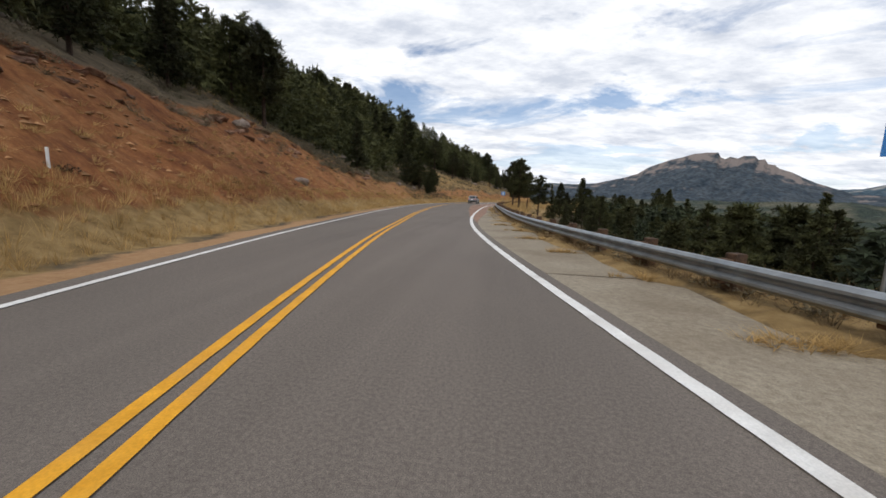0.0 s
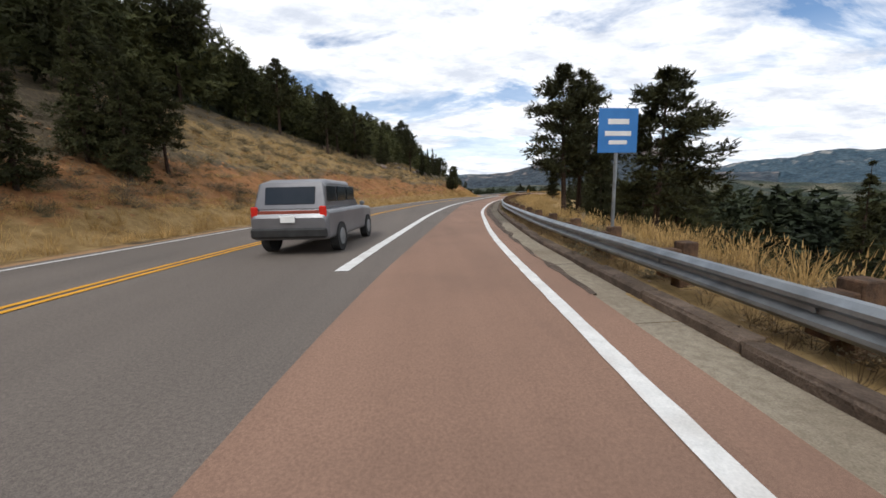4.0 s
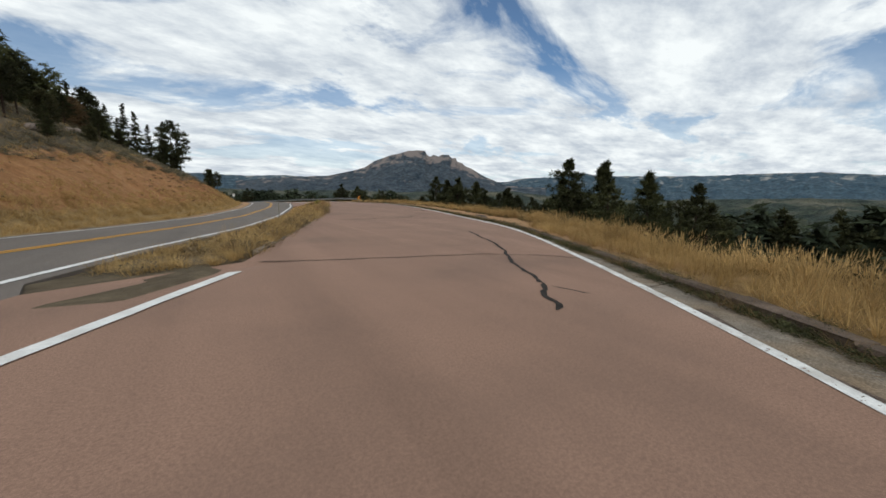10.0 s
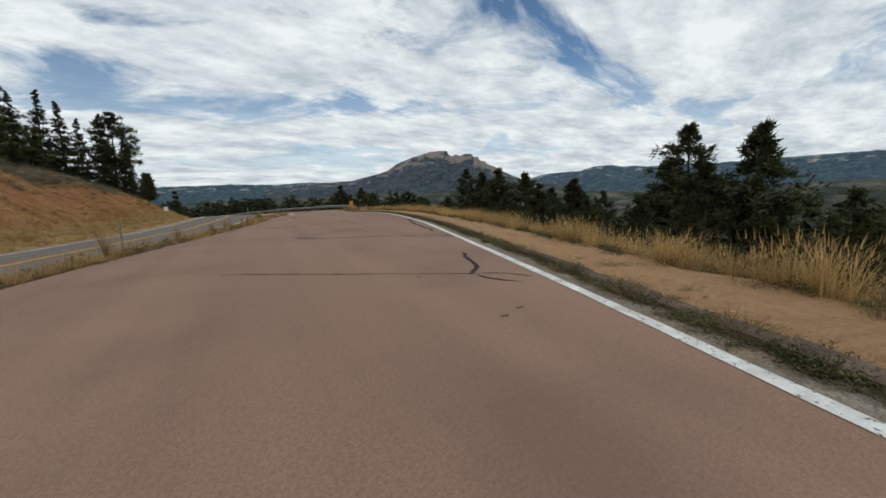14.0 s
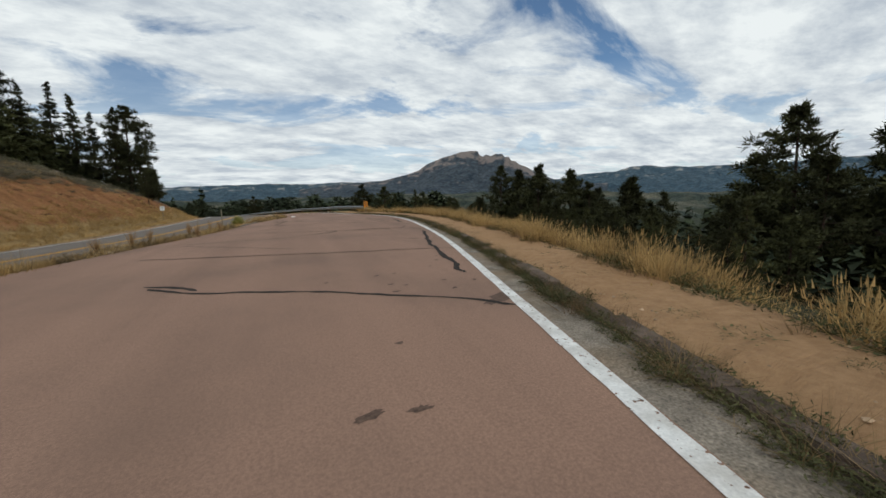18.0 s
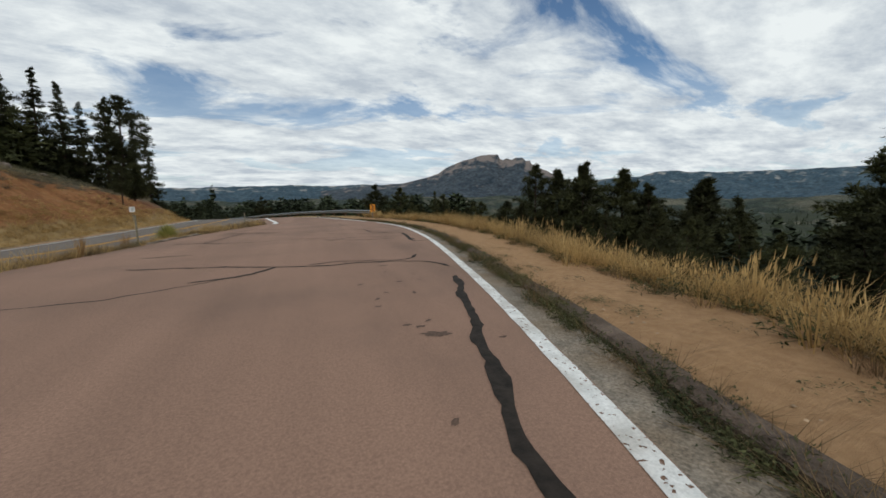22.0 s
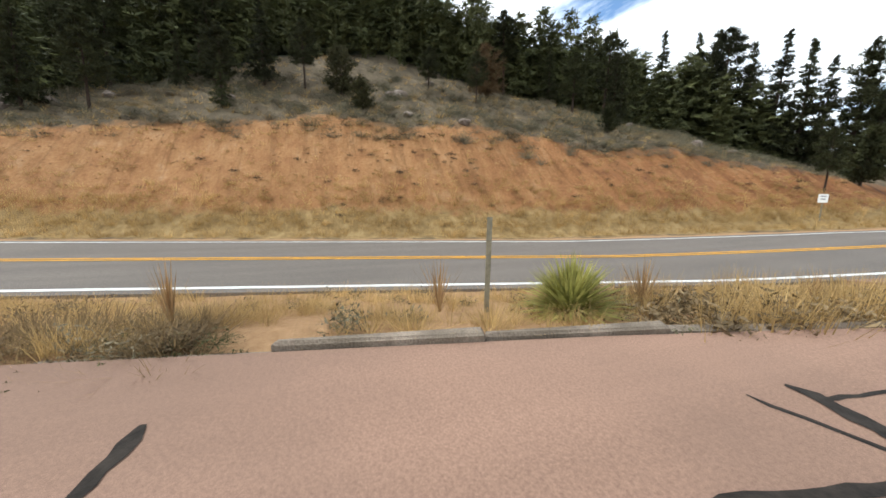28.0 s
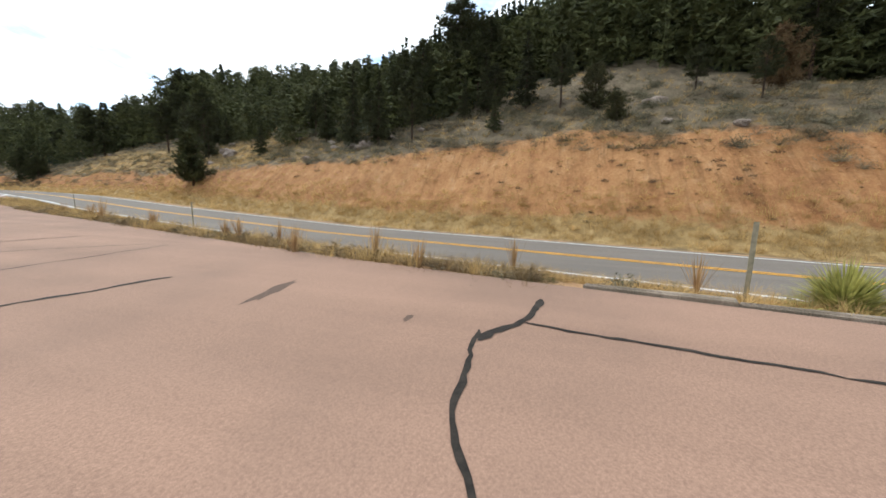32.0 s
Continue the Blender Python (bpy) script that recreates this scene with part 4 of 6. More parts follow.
def mountain_material(name, dark, light, rock):
    """Dark wooded flanks, haze in their colour, and pale cliffs where the attribute says rock, broken up by noise."""
    m = material(name, dark, light, 0.012, 0.95, bump=0.6, dist=22, fine_scale=0.04, speckle=0.4)
    ns, ls = m.node_tree.nodes, m.node_tree.links
    b = ns["Principled BSDF"]
    base = b.inputs["Base Color"].links[0].from_socket
    tc = ns.new("ShaderNodeTexCoord")
    n = ns.new("ShaderNodeTexNoise"); n.inputs["Scale"].default_value, n.inputs["Detail"].default_value = 0.011, 9.0
    ls.new(tc.outputs["Object"], n.inputs["Vector"])
    a = ns.new("ShaderNodeAttribute"); a.attribute_name = "rock"
    add = ns.new("ShaderNodeMath"); strong = ns.new("ShaderNodeMath"); strong.operation = "MULTIPLY_ADD"; strong.inputs[1].default_value, strong.inputs[2].default_value = 2.2, -0.6
    ls.new(n.outputs[0], strong.inputs[0]); ls.new(a.outputs["Fac"], add.inputs[0]); ls.new(strong.outputs[0], add.inputs[1])
    r = ns.new("ShaderNodeMapRange"); r.inputs["From Min"].default_value, r.inputs["From Max"].default_value = 0.9, 1.15
    ls.new(add.outputs[0], r.inputs["Value"])
    mx = ns.new("ShaderNodeMix"); mx.data_type = "RGBA"
    ls.new(r.outputs[0], mx.inputs[0]); ls.new(base, mx.inputs[6]); mx.inputs[7].default_value = (*rock, 1)
    ls.new(mx.outputs[2], b.inputs["Base Color"])
    return m


# air haze is painted in: the ridge colour is bluer than its woods
HAZY_RIDGE = mountain_material("hazy_wooded_ridge", (0.027, 0.053, 0.076), (0.058, 0.090, 0.112), (0.25, 0.245, 0.23))


def away(turn, dist):
    """x, y at a turn in degrees to the right of +y, and a distance from the lay-by."""
    return 36 + dist * math.sin(radians(turn)), 180 + dist * math.cos(radians(turn))


def ridge(name, label, dist, depth, profile, mat, seed, jag=6.0, cliff=0.0, step_deg=0.1):
    """A range of hills: its skyline by turn and height above the eye in degrees, falling to front and back."""
    turns = np.arange(profile[0], profile[-2] + 1e-6, step_deg)
    tops = np.interp(turns, profile[0::2], profile[1::2])
    rows = [-1.0, -0.85, -0.7, -0.58, -0.48, -0.4, -0.33, -0.27, -0.22, -0.17, -0.13, -0.09, -0.06, -0.035, -0.015, 0.0, 0.06, 0.25, 0.6]
    verts, faces = [], []
    for k, (a, h) in enumerate(zip(turns, tops)):
        for r in rows:
            d = dist + depth * r
            x, y = away(a, d)
            n1 = noise.fractal(Vector((x / 420.0, y / 420.0, seed)), 0.9, 2.1, 6)
            n2 = noise.fractal(Vector((x / 110.0, y / 110.0, seed + 5)), 0.8, 2.1, 4)
            top = 1.35 + math.tan(radians(h)) * dist + n2 * jag * 0.7
            fall = (1 - abs(r)) ** 1.5 if r < 0 else 1 - r
            if cliff and -0.14 < r < -0.01 and h > 3.4:
                fall = 1 - cliff * abs(r)
            z = -90 + (top + 90) * max(fall, 0)
            z += (n1 * jag * 5 + n2 * jag * 1.2) * min(abs(r) * 3.5, 1)
            verts.append((x, y, z))
    m = len(rows)
    for k in range(len(turns) - 1):
        for j in range(m - 1):
            p = k * m + j
            faces.append((p, p + 1, p + m + 1, p + m))
    me = link_mesh(name, verts, faces, mat, False)
    rock = [(0.72 - 2.6 * abs(r) if r <= 0 else 0.45) * (1.0 if h > 3.6 else 0.62) for h in tops for r in rows]
    me.attributes.new("rock", "FLOAT", "POINT").data.foreach_set("value", np.clip(np.array(rock), 0, 1).astype(np.float32))
    ob = new(name, me)
    return tagged(ob, label, "mountain", kind="structure")


# the flanks' blue-grey is distance haze put into the base colour
ridge("backdrop_mountain", "far rocky table mountain with pale cliffs and haze-tinted wooded flanks", 3650, 1100,
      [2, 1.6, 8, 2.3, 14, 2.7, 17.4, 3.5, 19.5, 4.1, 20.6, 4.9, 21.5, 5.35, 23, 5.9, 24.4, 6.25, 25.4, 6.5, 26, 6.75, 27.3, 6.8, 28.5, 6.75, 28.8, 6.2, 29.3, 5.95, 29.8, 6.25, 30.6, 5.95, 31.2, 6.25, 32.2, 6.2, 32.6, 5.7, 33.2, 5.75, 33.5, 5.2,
       34.2, 5.05, 34.6, 4.6, 35.8, 4.1, 37.9, 2.95, 41, 1.7, 44, 1.5, 47, 1.4], mountain_material("hazy_table_mountain", (0.022, 0.034, 0.047), (0.058, 0.070, 0.081), (0.185, 0.155, 0.142)), 4, jag=6, cliff=1.7)
ridge("backdrop_ridge_1", "long wooded ridge with pale cliffs, haze blue in its colour", 4200, 1300,
      [36, 1.8, 41, 2.3, 43.5, 2.8, 48, 3.0, 50, 3.45, 51.3, 3.6, 53, 3.35, 57, 3.1, 63, 3.0, 68.6, 3.05, 77, 3.2, 79, 2.9, 84, 2.6, 90, 2.3, 105, 2.5, 125, 3.0, 150, 3.0], HAZY_RIDGE, 9, jag=10)
ridge("backdrop_ridge_2", "low far wooded hills under the sky, haze blue in their colour", 4300, 1200,
      [-40, 1.9, -30, 1.9, -22, 2.0, -15, 2.0, -10, 2.2, -6, 2.3, -2, 2.5, 3, 2.35, 8, 2.6, 14, 2.3, 20, 2.0, 38, 1.6], HAZY_RIDGE, 5, jag=9)
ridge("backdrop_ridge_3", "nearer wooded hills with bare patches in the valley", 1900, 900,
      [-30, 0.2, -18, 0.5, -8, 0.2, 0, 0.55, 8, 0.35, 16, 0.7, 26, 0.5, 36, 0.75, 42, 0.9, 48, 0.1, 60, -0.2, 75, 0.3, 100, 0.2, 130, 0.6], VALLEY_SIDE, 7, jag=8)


# ---- trees ----
def quads_to_mesh(name, verts, faces, mat):
    return link_mesh(name, verts, faces, mat)


def tufts(rng, verts, faces, at, radius, count, size, lean=(0, 0, 0.25), fat=1.0, slim=False):
    """A clump of needle sprays round a point."""
    for _ in range(count):
        d = Vector((rng.gauss(0, 1), rng.gauss(0, 1), rng.gauss(0, 0.75))).normalized()
        c = Vector(at) + d * radius * rng.uniform(0.15, 1.0)
        along = (d + Vector(lean) + Vector((rng.gauss(0, 0.4), rng.gauss(0, 0.4), rng.gauss(0, 0.3)))).normalized()
        side = along.cross(Vector((rng.gauss(0, 1), rng.gauss(0, 1), rng.gauss(0, 1)))).normalized()
        ln, wd = size * rng.uniform(0.7, 1.3), size * rng.uniform(0.14, 0.26) * fat
        b = len(verts)
        if slim:
            verts += [c - along * ln * 0.35 - side * wd * 0.6, c - along * ln * 0.15 + side * wd * 0.7, c + along * ln * 0.65]
            faces.append((b, b + 1, b + 2))
            continue
        verts += [c - along * ln * 0.4 - side * wd * 0.5, c - along * ln * 0.3 + side * wd * 0.6, c + along * ln * 0.6 + side * wd * 0.1, c + along * ln * 0.4 - side * wd * 0.5]
        faces.append((b, b + 1, b + 2, b + 3))


def pine_meshes(seed, height, kind, detail, mat=None):
    """Trunk with limbs, and crown of needle sprays. kind: ponderosa (open, rounded), bushy (broad, full to the ground), column (full, upright), fir (narrow cone), young."""
    rng = random.Random(seed)
    bm = bmesh.new()
    bend = Vector((rng.uniform(-0.3, 0.3), rng.uniform(-0.3, 0.3), 0))
    rad = height * (0.017 if kind != "fir" else 0.014) + 0.03
    spine = [Vector((bend.x * t * t, bend.y * t * t, height * t)) for t in (0, 0.2, 0.45, 0.7, 0.97)]
    for p, q, t in zip(spine, spine[1:], (0, 0.2, 0.45, 0.7)):
        tube(bm, p, q, rad * (1 - t), rad * (1 - t - 0.22), 7 if detail > 1 else 5)
    verts, faces = [], []
    low = {"ponderosa": 0.30, "bushy": 0.10, "column": 0.06, "fir": 0.08, "young": 0.06, "juniper": 0.03}[kind] + rng.uniform(0, 0.08)
    levels = int({"ponderosa": 17, "bushy": 19, "column": 25, "fir": 26, "young": 19, "juniper": 15}[kind] * (1 if detail > 1 else 0.75))
    for k in range(levels):
        t = low + (0.99 - low) * (k + rng.random() * 0.6) / levels
        u = (t - low) / (1 - low)
        if kind == "ponderosa":
            reach = height * 0.185 * (0.55 + 0.75 * math.sin(math.pi * min(u * 0.78 + 0.16, 1))) * (1 - u ** 5)
        elif kind == "fir":
            reach = height * 0.21 * (1 - u) ** 0.95 + 0.06
        elif kind == "bushy":
            reach = height * 0.25 * (0.45 + 0.6 * math.sin(math.pi * min(u * 0.8 + 0.2, 1))) * (1 - u ** 4) * rng.uniform(0.7, 1.2)
        elif kind == "column":
            reach = height * 0.165 * (0.5 + 0.55 * math.sin(math.pi * min(u * 0.72 + 0.28, 1))) * (1 - u ** 5) * rng.uniform(0.8, 1.15)
        elif kind == "juniper":
            reach = height * 0.36 * math.sin(math.pi * min(0.3 + u * 0.7, 1)) ** 0.8 + 0.1
        else:
            reach = height * 0.28 * (1 - u) ** 0.55 + 0.18
        arms = rng.randint(3, 5) if kind != "fir" else rng.randint(4, 6)
        first = rng.random() * 6.28
        for a in range(arms):
            ang = first + a * 6.28 / arms + rng.uniform(-0.5, 0.5)
            ln = reach * (rng.uniform(0.8, 1.08) if kind == "column" else rng.uniform(0.55, 1.18) if kind != "fir" else rng.uniform(0.45, 1.2))
            ta = min(t + rng.uniform(-0.03, 0.03), 0.985)
            root = Vector((bend.x * ta * ta, bend.y * ta * ta, height * ta))
            rise = {"ponderosa": rng.uniform(-0.1, 0.45), "bushy": rng.uniform(-0.05, 0.55), "column": rng.uniform(0.0, 0.6), "fir": rng.uniform(-0.45, -0.05), "young": rng.uniform(0.2, 0.7), "juniper": rng.uniform(0.2, 0.9)}[kind]
            tip = root + Vector((math.cos(ang), math.sin(ang), rise)) * ln
            if detail > 1 or a % 2 == 0:
                tube(bm, root, root.lerp(tip, 0.8), max(rad * 0.24 * (1 - u), 0.015), 0.01, 4)
            clumps = max(2, int(ln / {"ponderosa": 0.62, "bushy": 0.6, "column": 0.5, "fir": 0.5, "young": 0.28, "juniper": 0.28}[kind]))
            for c in range(clumps):
                f = (0.5 if detail == 3 else 0.32) + (0.5 if detail == 3 else 0.68) * (c + 0.6) / clumps if kind in ("ponderosa", "bushy") else 0.15 + 0.85 * (c + 0.6) / clumps
                p = root.lerp(tip, f) + Vector((rng.gauss(0, 0.12), rng.gauss(0, 0.12), rng.gauss(0, 0.1))) * (ln * 0.35)
                size = {1: 0.5, 2: 0.36, 3: 0.24}[detail] * (0.7 if kind in ("young", "juniper") else 1) * (1 - 0.45 * u if kind == "fir" else 1)
                ball = ({"young": 0.24, "ponderosa": 0.42, "bushy": 0.46, "column": 0.46}.get(kind, 0.32) + 0.08 * ln) * (1 - (0.72 if kind == "fir" else 0.3) * u) * (0.85 if detail == 3 else 1) * rng.uniform(0.75, 1.25)
                tufts(rng, verts, faces, p, ball, int((13 if kind in ("ponderosa", "bushy", "column") else 9) * {1: 2.5, 2: 4.0, 3: 8.0}[detail]), size, (math.cos(ang) * 0.5, math.sin(ang) * 0.5, 0.4 if kind != "fir" else -0.1), 1.6, True)
    trunk = bpy.data.meshes.new("trunk")
    bm.to_mesh(trunk); bm.free(); trunk.materials.append(BARK)
    return trunk, quads_to_mesh("crown", verts, faces, mat or NEEDLE)


PINES = {}
for kind_name, sizes in (("ponderosa", (11, 9, 12, 8)), ("fir", (12, 9, 10)), ("young", (4.2, 3.2)), ("bushy", (11, 12, 9))):
    for n, h in enumerate(sizes):
        PINES[kind_name, n, 1] = (h, *pine_meshes(10 * n + len(kind_name), h, kind_name, 1))
for kind_name, n, h in (("ponderosa", 0, 10), ("ponderosa", 1, 12), ("bushy", 0, 11), ("bushy", 1, 13), ("bushy", 2, 9), ("column", 0, 11), ("fir", 0, 11), ("young", 0, 4.0), ("young", 1, 4.6), ("juniper", 0, 4.0)):
    PINES[kind_name, n, 2] = (h, *pine_meshes(77 + 5 * n, h, kind_name, 2, JUNIPER if kind_name == "juniper" else None))
PINES["rust", 0, 2] = (5.0, *pine_meshes(55, 5.0, "juniper", 2, RUST))
PINES["ponderosa", 0, 3] = (8.0, *pine_meshes(61, 8.0, "ponderosa", 3))

TREE_LABELS = {"column": "upright dark pine with a full crown down to the ground", "bushy": "dark full-crowned pine on the falling slope", "ponderosa": "dark green ponderosa pine with an open crown", "fir": "dark narrow fir with dense branches", "young": "young bushy green pine", "juniper": "round olive-green juniper among grey scrub", "rust": "rusty brown half-dead juniper among scrub"}


def tree(kind, n, detail, x, y, height, group="", label="", sink=0.15, rng=random):
    h, trunk, crown = PINES[kind, n, detail]
    s = height / h
    wide = rng.uniform(0.9, 1.15)
    ob = new("pine_tree")
    ob.matrix_world = pose(x, y, ground_at(x, y) - sink, rng.uniform(-2, 2), rng.uniform(-2, 2), rng.uniform(0, 360)) @ Matrix.Diagonal((s * wide, s * wide, s, 1))
    tagged(ob, label or TREE_LABELS[kind], "tree", group)
    for name, me in (("trunk", trunk), ("crown", crown)):
        p = new(name, me)
        p.parent = ob
    return ob


rt = random.Random(21)
# usual height of the pines on the hill, by y
TALL = interp(-40, 11, 50, 11.5, 66, 9.5, 80, 9, 96, 13, 118, 12, 132, 8.8, 148, 6.2, 178, 5.8, 190, 7, 205, 8.6, 218, 8.8, 228, 8.5, 240, 9.5, 252, 10, 262, 8.5, 300, 9)


def stand(rng, limit, rows):
    """Single trees: kind, variant, x, y, height of the top."""
    for kind, n, x, y, top in rows:
        tree(kind, n, 3 if y < 57 else 2, x, y, min(max(top - ground_at(x, y), 2.2), limit), rng=rng)


# beside the guardrail
stand(rt, 17.0, (
    ("ponderosa", 0, 3.0, 51.9, 6.9), ("ponderosa", 0, 2.4, 56.6, 7.0), ("ponderosa", 0, 3.4, 58.0, 6.6), ("ponderosa", 0, 5.2, 88, 7.4), ("ponderosa", 1, 7.2, 91, 7.8), ("ponderosa", 0, 9.4, 87, 6.8),
    ("fir", 0, 13.0, 90, 5.5), ("column", 0, 28.4, 130.6, 9.3), ("ponderosa", 0, 30.5, 131, 5.5), ("column", 0, 18.0, 108.8, 6.6), ("young", 1, 26.0, 145.0, 4.3)))
# below the sandy path
stand(rt, 24.0, (
    ("bushy", 1, 79.4, 197.6, 9.5), ("bushy", 2, 81.4, 191.8, 8.0), ("bushy", 0, 84.0, 203.0, 5.6), ("bushy", 1, 77.5, 194.6, 4.4), ("bushy", 2, 72.0, 177.5, 5.0), ("bushy", 0, 74.5, 172.5, 3.6),
    ("bushy", 1, 69.0, 232.0, 6.8), ("bushy", 2, 71.4, 229.6, 5.4), ("bushy", 0, 70.4, 224.2, 6.0), ("bushy", 1, 72.4, 226.6, 5.9), ("bushy", 2, 74.4, 222.0, 4.8), ("bushy", 0, 75.0, 218.0, 3.2), ("bushy", 2, 77.6, 214.6, 3.4),
    ("bushy", 1, 90.0, 231.0, 2.9), ("bushy", 2, 81.0, 217.0, 1.6), ("bushy", 0, 62, 199, -0.4), ("bushy", 1, 57, 206, -1.2), ("bushy", 2, 86.0, 221.0, 0.6), ("bushy", 0, 49, 250, 4.4)))
stand(rt, 17.0, (("bushy", 1, 53, 247, 4.0), ("fir", 0, 58, 244, 3.2)))
# the tall group where the hill ends
stand(rt, 19.0, (
    ("fir", 0, 2.6, 257.3, 20.8), ("fir", 0, 4.8, 258.8, 19.6), ("fir", 0, 9.2, 260.2, 18.2), ("ponderosa", 1, 10.6, 261.6, 18.4), ("fir", 0, 10.2, 273.2, 14.6), ("fir", 0, 11.6, 262.8, 14.6), ("fir", 0, 6.9, 259.4, 17.0),
    ("fir", 0, 0.2, 256.0, 20.0), ("ponderosa", 1, -2.8, 255.0, 22.5), ("fir", 0, -6.0, 257.0, 24.0), ("fir", 0, -10.0, 259.2, 25.5), ("fir", 0, -16, 258.7, 27.5), ("fir", 0, 8.6, 266.5, 13.8), ("young", 0, 18.4, 243.0, 6.3)))
# along the foot and the edge of the stand
stand(rt, 15.0, (
    ("young", 0, 7.0, 163.0, 7.4), ("young", 1, 6.0, 161.0, 5.0), ("fir", 0, -0.6, 156.8, 11.6), ("fir", 0, -9.0, 145.8, 14.2), ("bushy", 1, -13.2, 140.6, 17.6), ("ponderosa", 1, -15.6, 136.6, 16.8),
    ("bushy", 0, -12.4, 143.6, 15.6), ("fir", 0, -17.5, 133.5, 17.5), ("ponderosa", 0, -15.8, 129.6, 16.8), ("fir", 0, -8.4, 152.0, 13.4), ("fir", 0, 1.0, 167.0, 10.8),
    ("ponderosa", 1, -3.3, 153.2, 14.8), ("ponderosa", 0, -5.5, 190.2, 23.5), ("ponderosa", 1, -3.1, 186.1, 18.1), ("fir", 0, -0.5, 194.4, 16.4), ("fir", 0, 1.6, 192.5, 12.7), ("ponderosa", 0, 4.6, 195.9, 12.4), ("fir", 0, 7.0, 196.4, 9.8),
    ("fir", 0, 2.1, 198.5, 16.0), ("ponderosa", 1, -3.5, 171.6, 13.6), ("fir", 0, 3.2, 180.8, 14.0), ("ponderosa", 0, -4.0, 183.8, 17.3)))
stand(rt, 15.0, (
    ("ponderosa", 1, -5.9, 193.5, 20.6), ("ponderosa", 1, 3.7, 201.6, 13.8), ("juniper", 0, 4.9, 204.3, 11.7), ("ponderosa", 0, 4.6, 211.4, 12.7), ("juniper", 0, 1.0, 217.6, 13.4), ("rust", 0, 4.3, 217.0, 13.6), ("ponderosa", 1, -2.4, 221.9, 19.6),
    ("young", 0, 12.0, 223.8, 7.2), ("ponderosa", 1, 7.0, 214.8, 12.0), ("juniper", 0, 8.0, 205.6, 8.4), ("ponderosa", 0, 5.4, 188.4, 12.0), ("fir", 0, 1.0, 225.5, 16.0), ("ponderosa", 0, 4.4, 226.0, 14.0), ("fir", 0, 6.6, 229.0, 13.4), ("fir", 0, 3.0, 233.0, 14.6), ("ponderosa", 1, 20.0, 235.5, 5.6)))

# pines that stand along the hill and down the falling side
CLEAR = interp(*CLEAR_V)
spots = []
tries = 0
while len(spots) < 88 and tries < 20000:
    tries += 1
    y = rt.uniform(-35, 300)
    over = rt.random() ** 1.25 * 40
    yc = min(y, 292)
    x = float(WLX(yc)) - 0.45 - 2.3 - float(CUT_H(yc) / CUT_S(yc)) - float(CLEAR(yc)) - over
    if y > 255 and over > 30:
        continue
    gap = 2.7 if over < 20 else 3.6
    if all((x - a) ** 2 + (y - b) ** 2 > gap * gap for a, b in spots):
        spots.append((x, y))
for x, y in spots:
    yc = min(y, 292)
    kind = "fir" if rt.random() < (0.42 if y < 215 else 0.75) else "ponderosa"
    n = rt.randrange(3 if kind == "fir" else 4)
    fine = 120 < y < 262 and n < (1 if kind == "fir" else 2) and x > float(WLX(min(y, 292))) - 30
    tree(kind, n, 2 if fine else 1, x, y, float(TALL(y)) * rt.uniform(0.75, 1.2) * (1.0 if x > float(WLX(yc)) - 24 else 1.15), "pines on the hillside", rng=rt)
spots2 = []
tries = 0
while len(spots2) < 26 and tries < 20000:
    tries += 1
    y = rt.uniform(-30, 290)
    yc = min(y, 292)
    over = 3 + rt.random() ** 1.1 * 45
    if 140 < y < 160 and over < 9:
        continue
    if 160 < y < 222 and over < 14:
        continue
    x = float(KERBX(yc) + SIDE_W(yc)) + over
    if all((x - a) ** 2 + (y - b) ** 2 > 9 for a, b in spots2):
        spots2.append((x, y))
for x, y in spots2:
    z = ground_at(x, y)
    # tops stay near eye level, as the slope falls away
    h = min(max(rt.uniform(0.0, 3.2) - z, 3.0), 13.0)
    kind = "fir" if rt.random() < 0.35 else "ponderosa"
    tree(kind, rt.randrange(3), 1, x, y, h, "pines below the road", rng=rt)


# trees close behind the guardrail
for _ in range(48):
    y = rt.uniform(-22, 146)
    x = float(KERBX(y) + SIDE_W(y)) + rt.uniform(9, 26)
    kind = rt.choice(("bushy", "bushy", "fir", "young"))
    tree(kind, rt.randrange(2) if kind == "bushy" else 0, 2, x, y, min(max(rt.uniform(-1.2, 2.6) - ground_at(x, y), 2.0), 9.0), "pines below the road", rng=rt)


# dark stand on the slope below the sandy path
spots3 = []
tries = 0
while len(spots3) < 56 and tries < 20000:
    tries += 1
    y = rt.uniform(150, 262)
    over = 7 + rt.random() ** 1.3 * 40
    x = float(KERBX(y) + SIDE_W(y)) + over
    if all((x - a) ** 2 + (y - b) ** 2 > 10 for a, b in spots3):
        spots3.append((x, y))
for x, y in spots3:
    z = ground_at(x, y)
    top = -2.2 + rt.random() * 2.4 + 0.05 * (x - float(KERBX(y)))
    kind = "fir" if rt.random() < 0.25 else "bushy"
    tree(kind, 0 if kind == "fir" else rt.randrange(3), 2 if x < float(KERBX(y) + SIDE_W(y)) + 20 else 1, x, y, min(max(top - z, 4.0), 16.0), "pines below the lay-by", rng=rt)


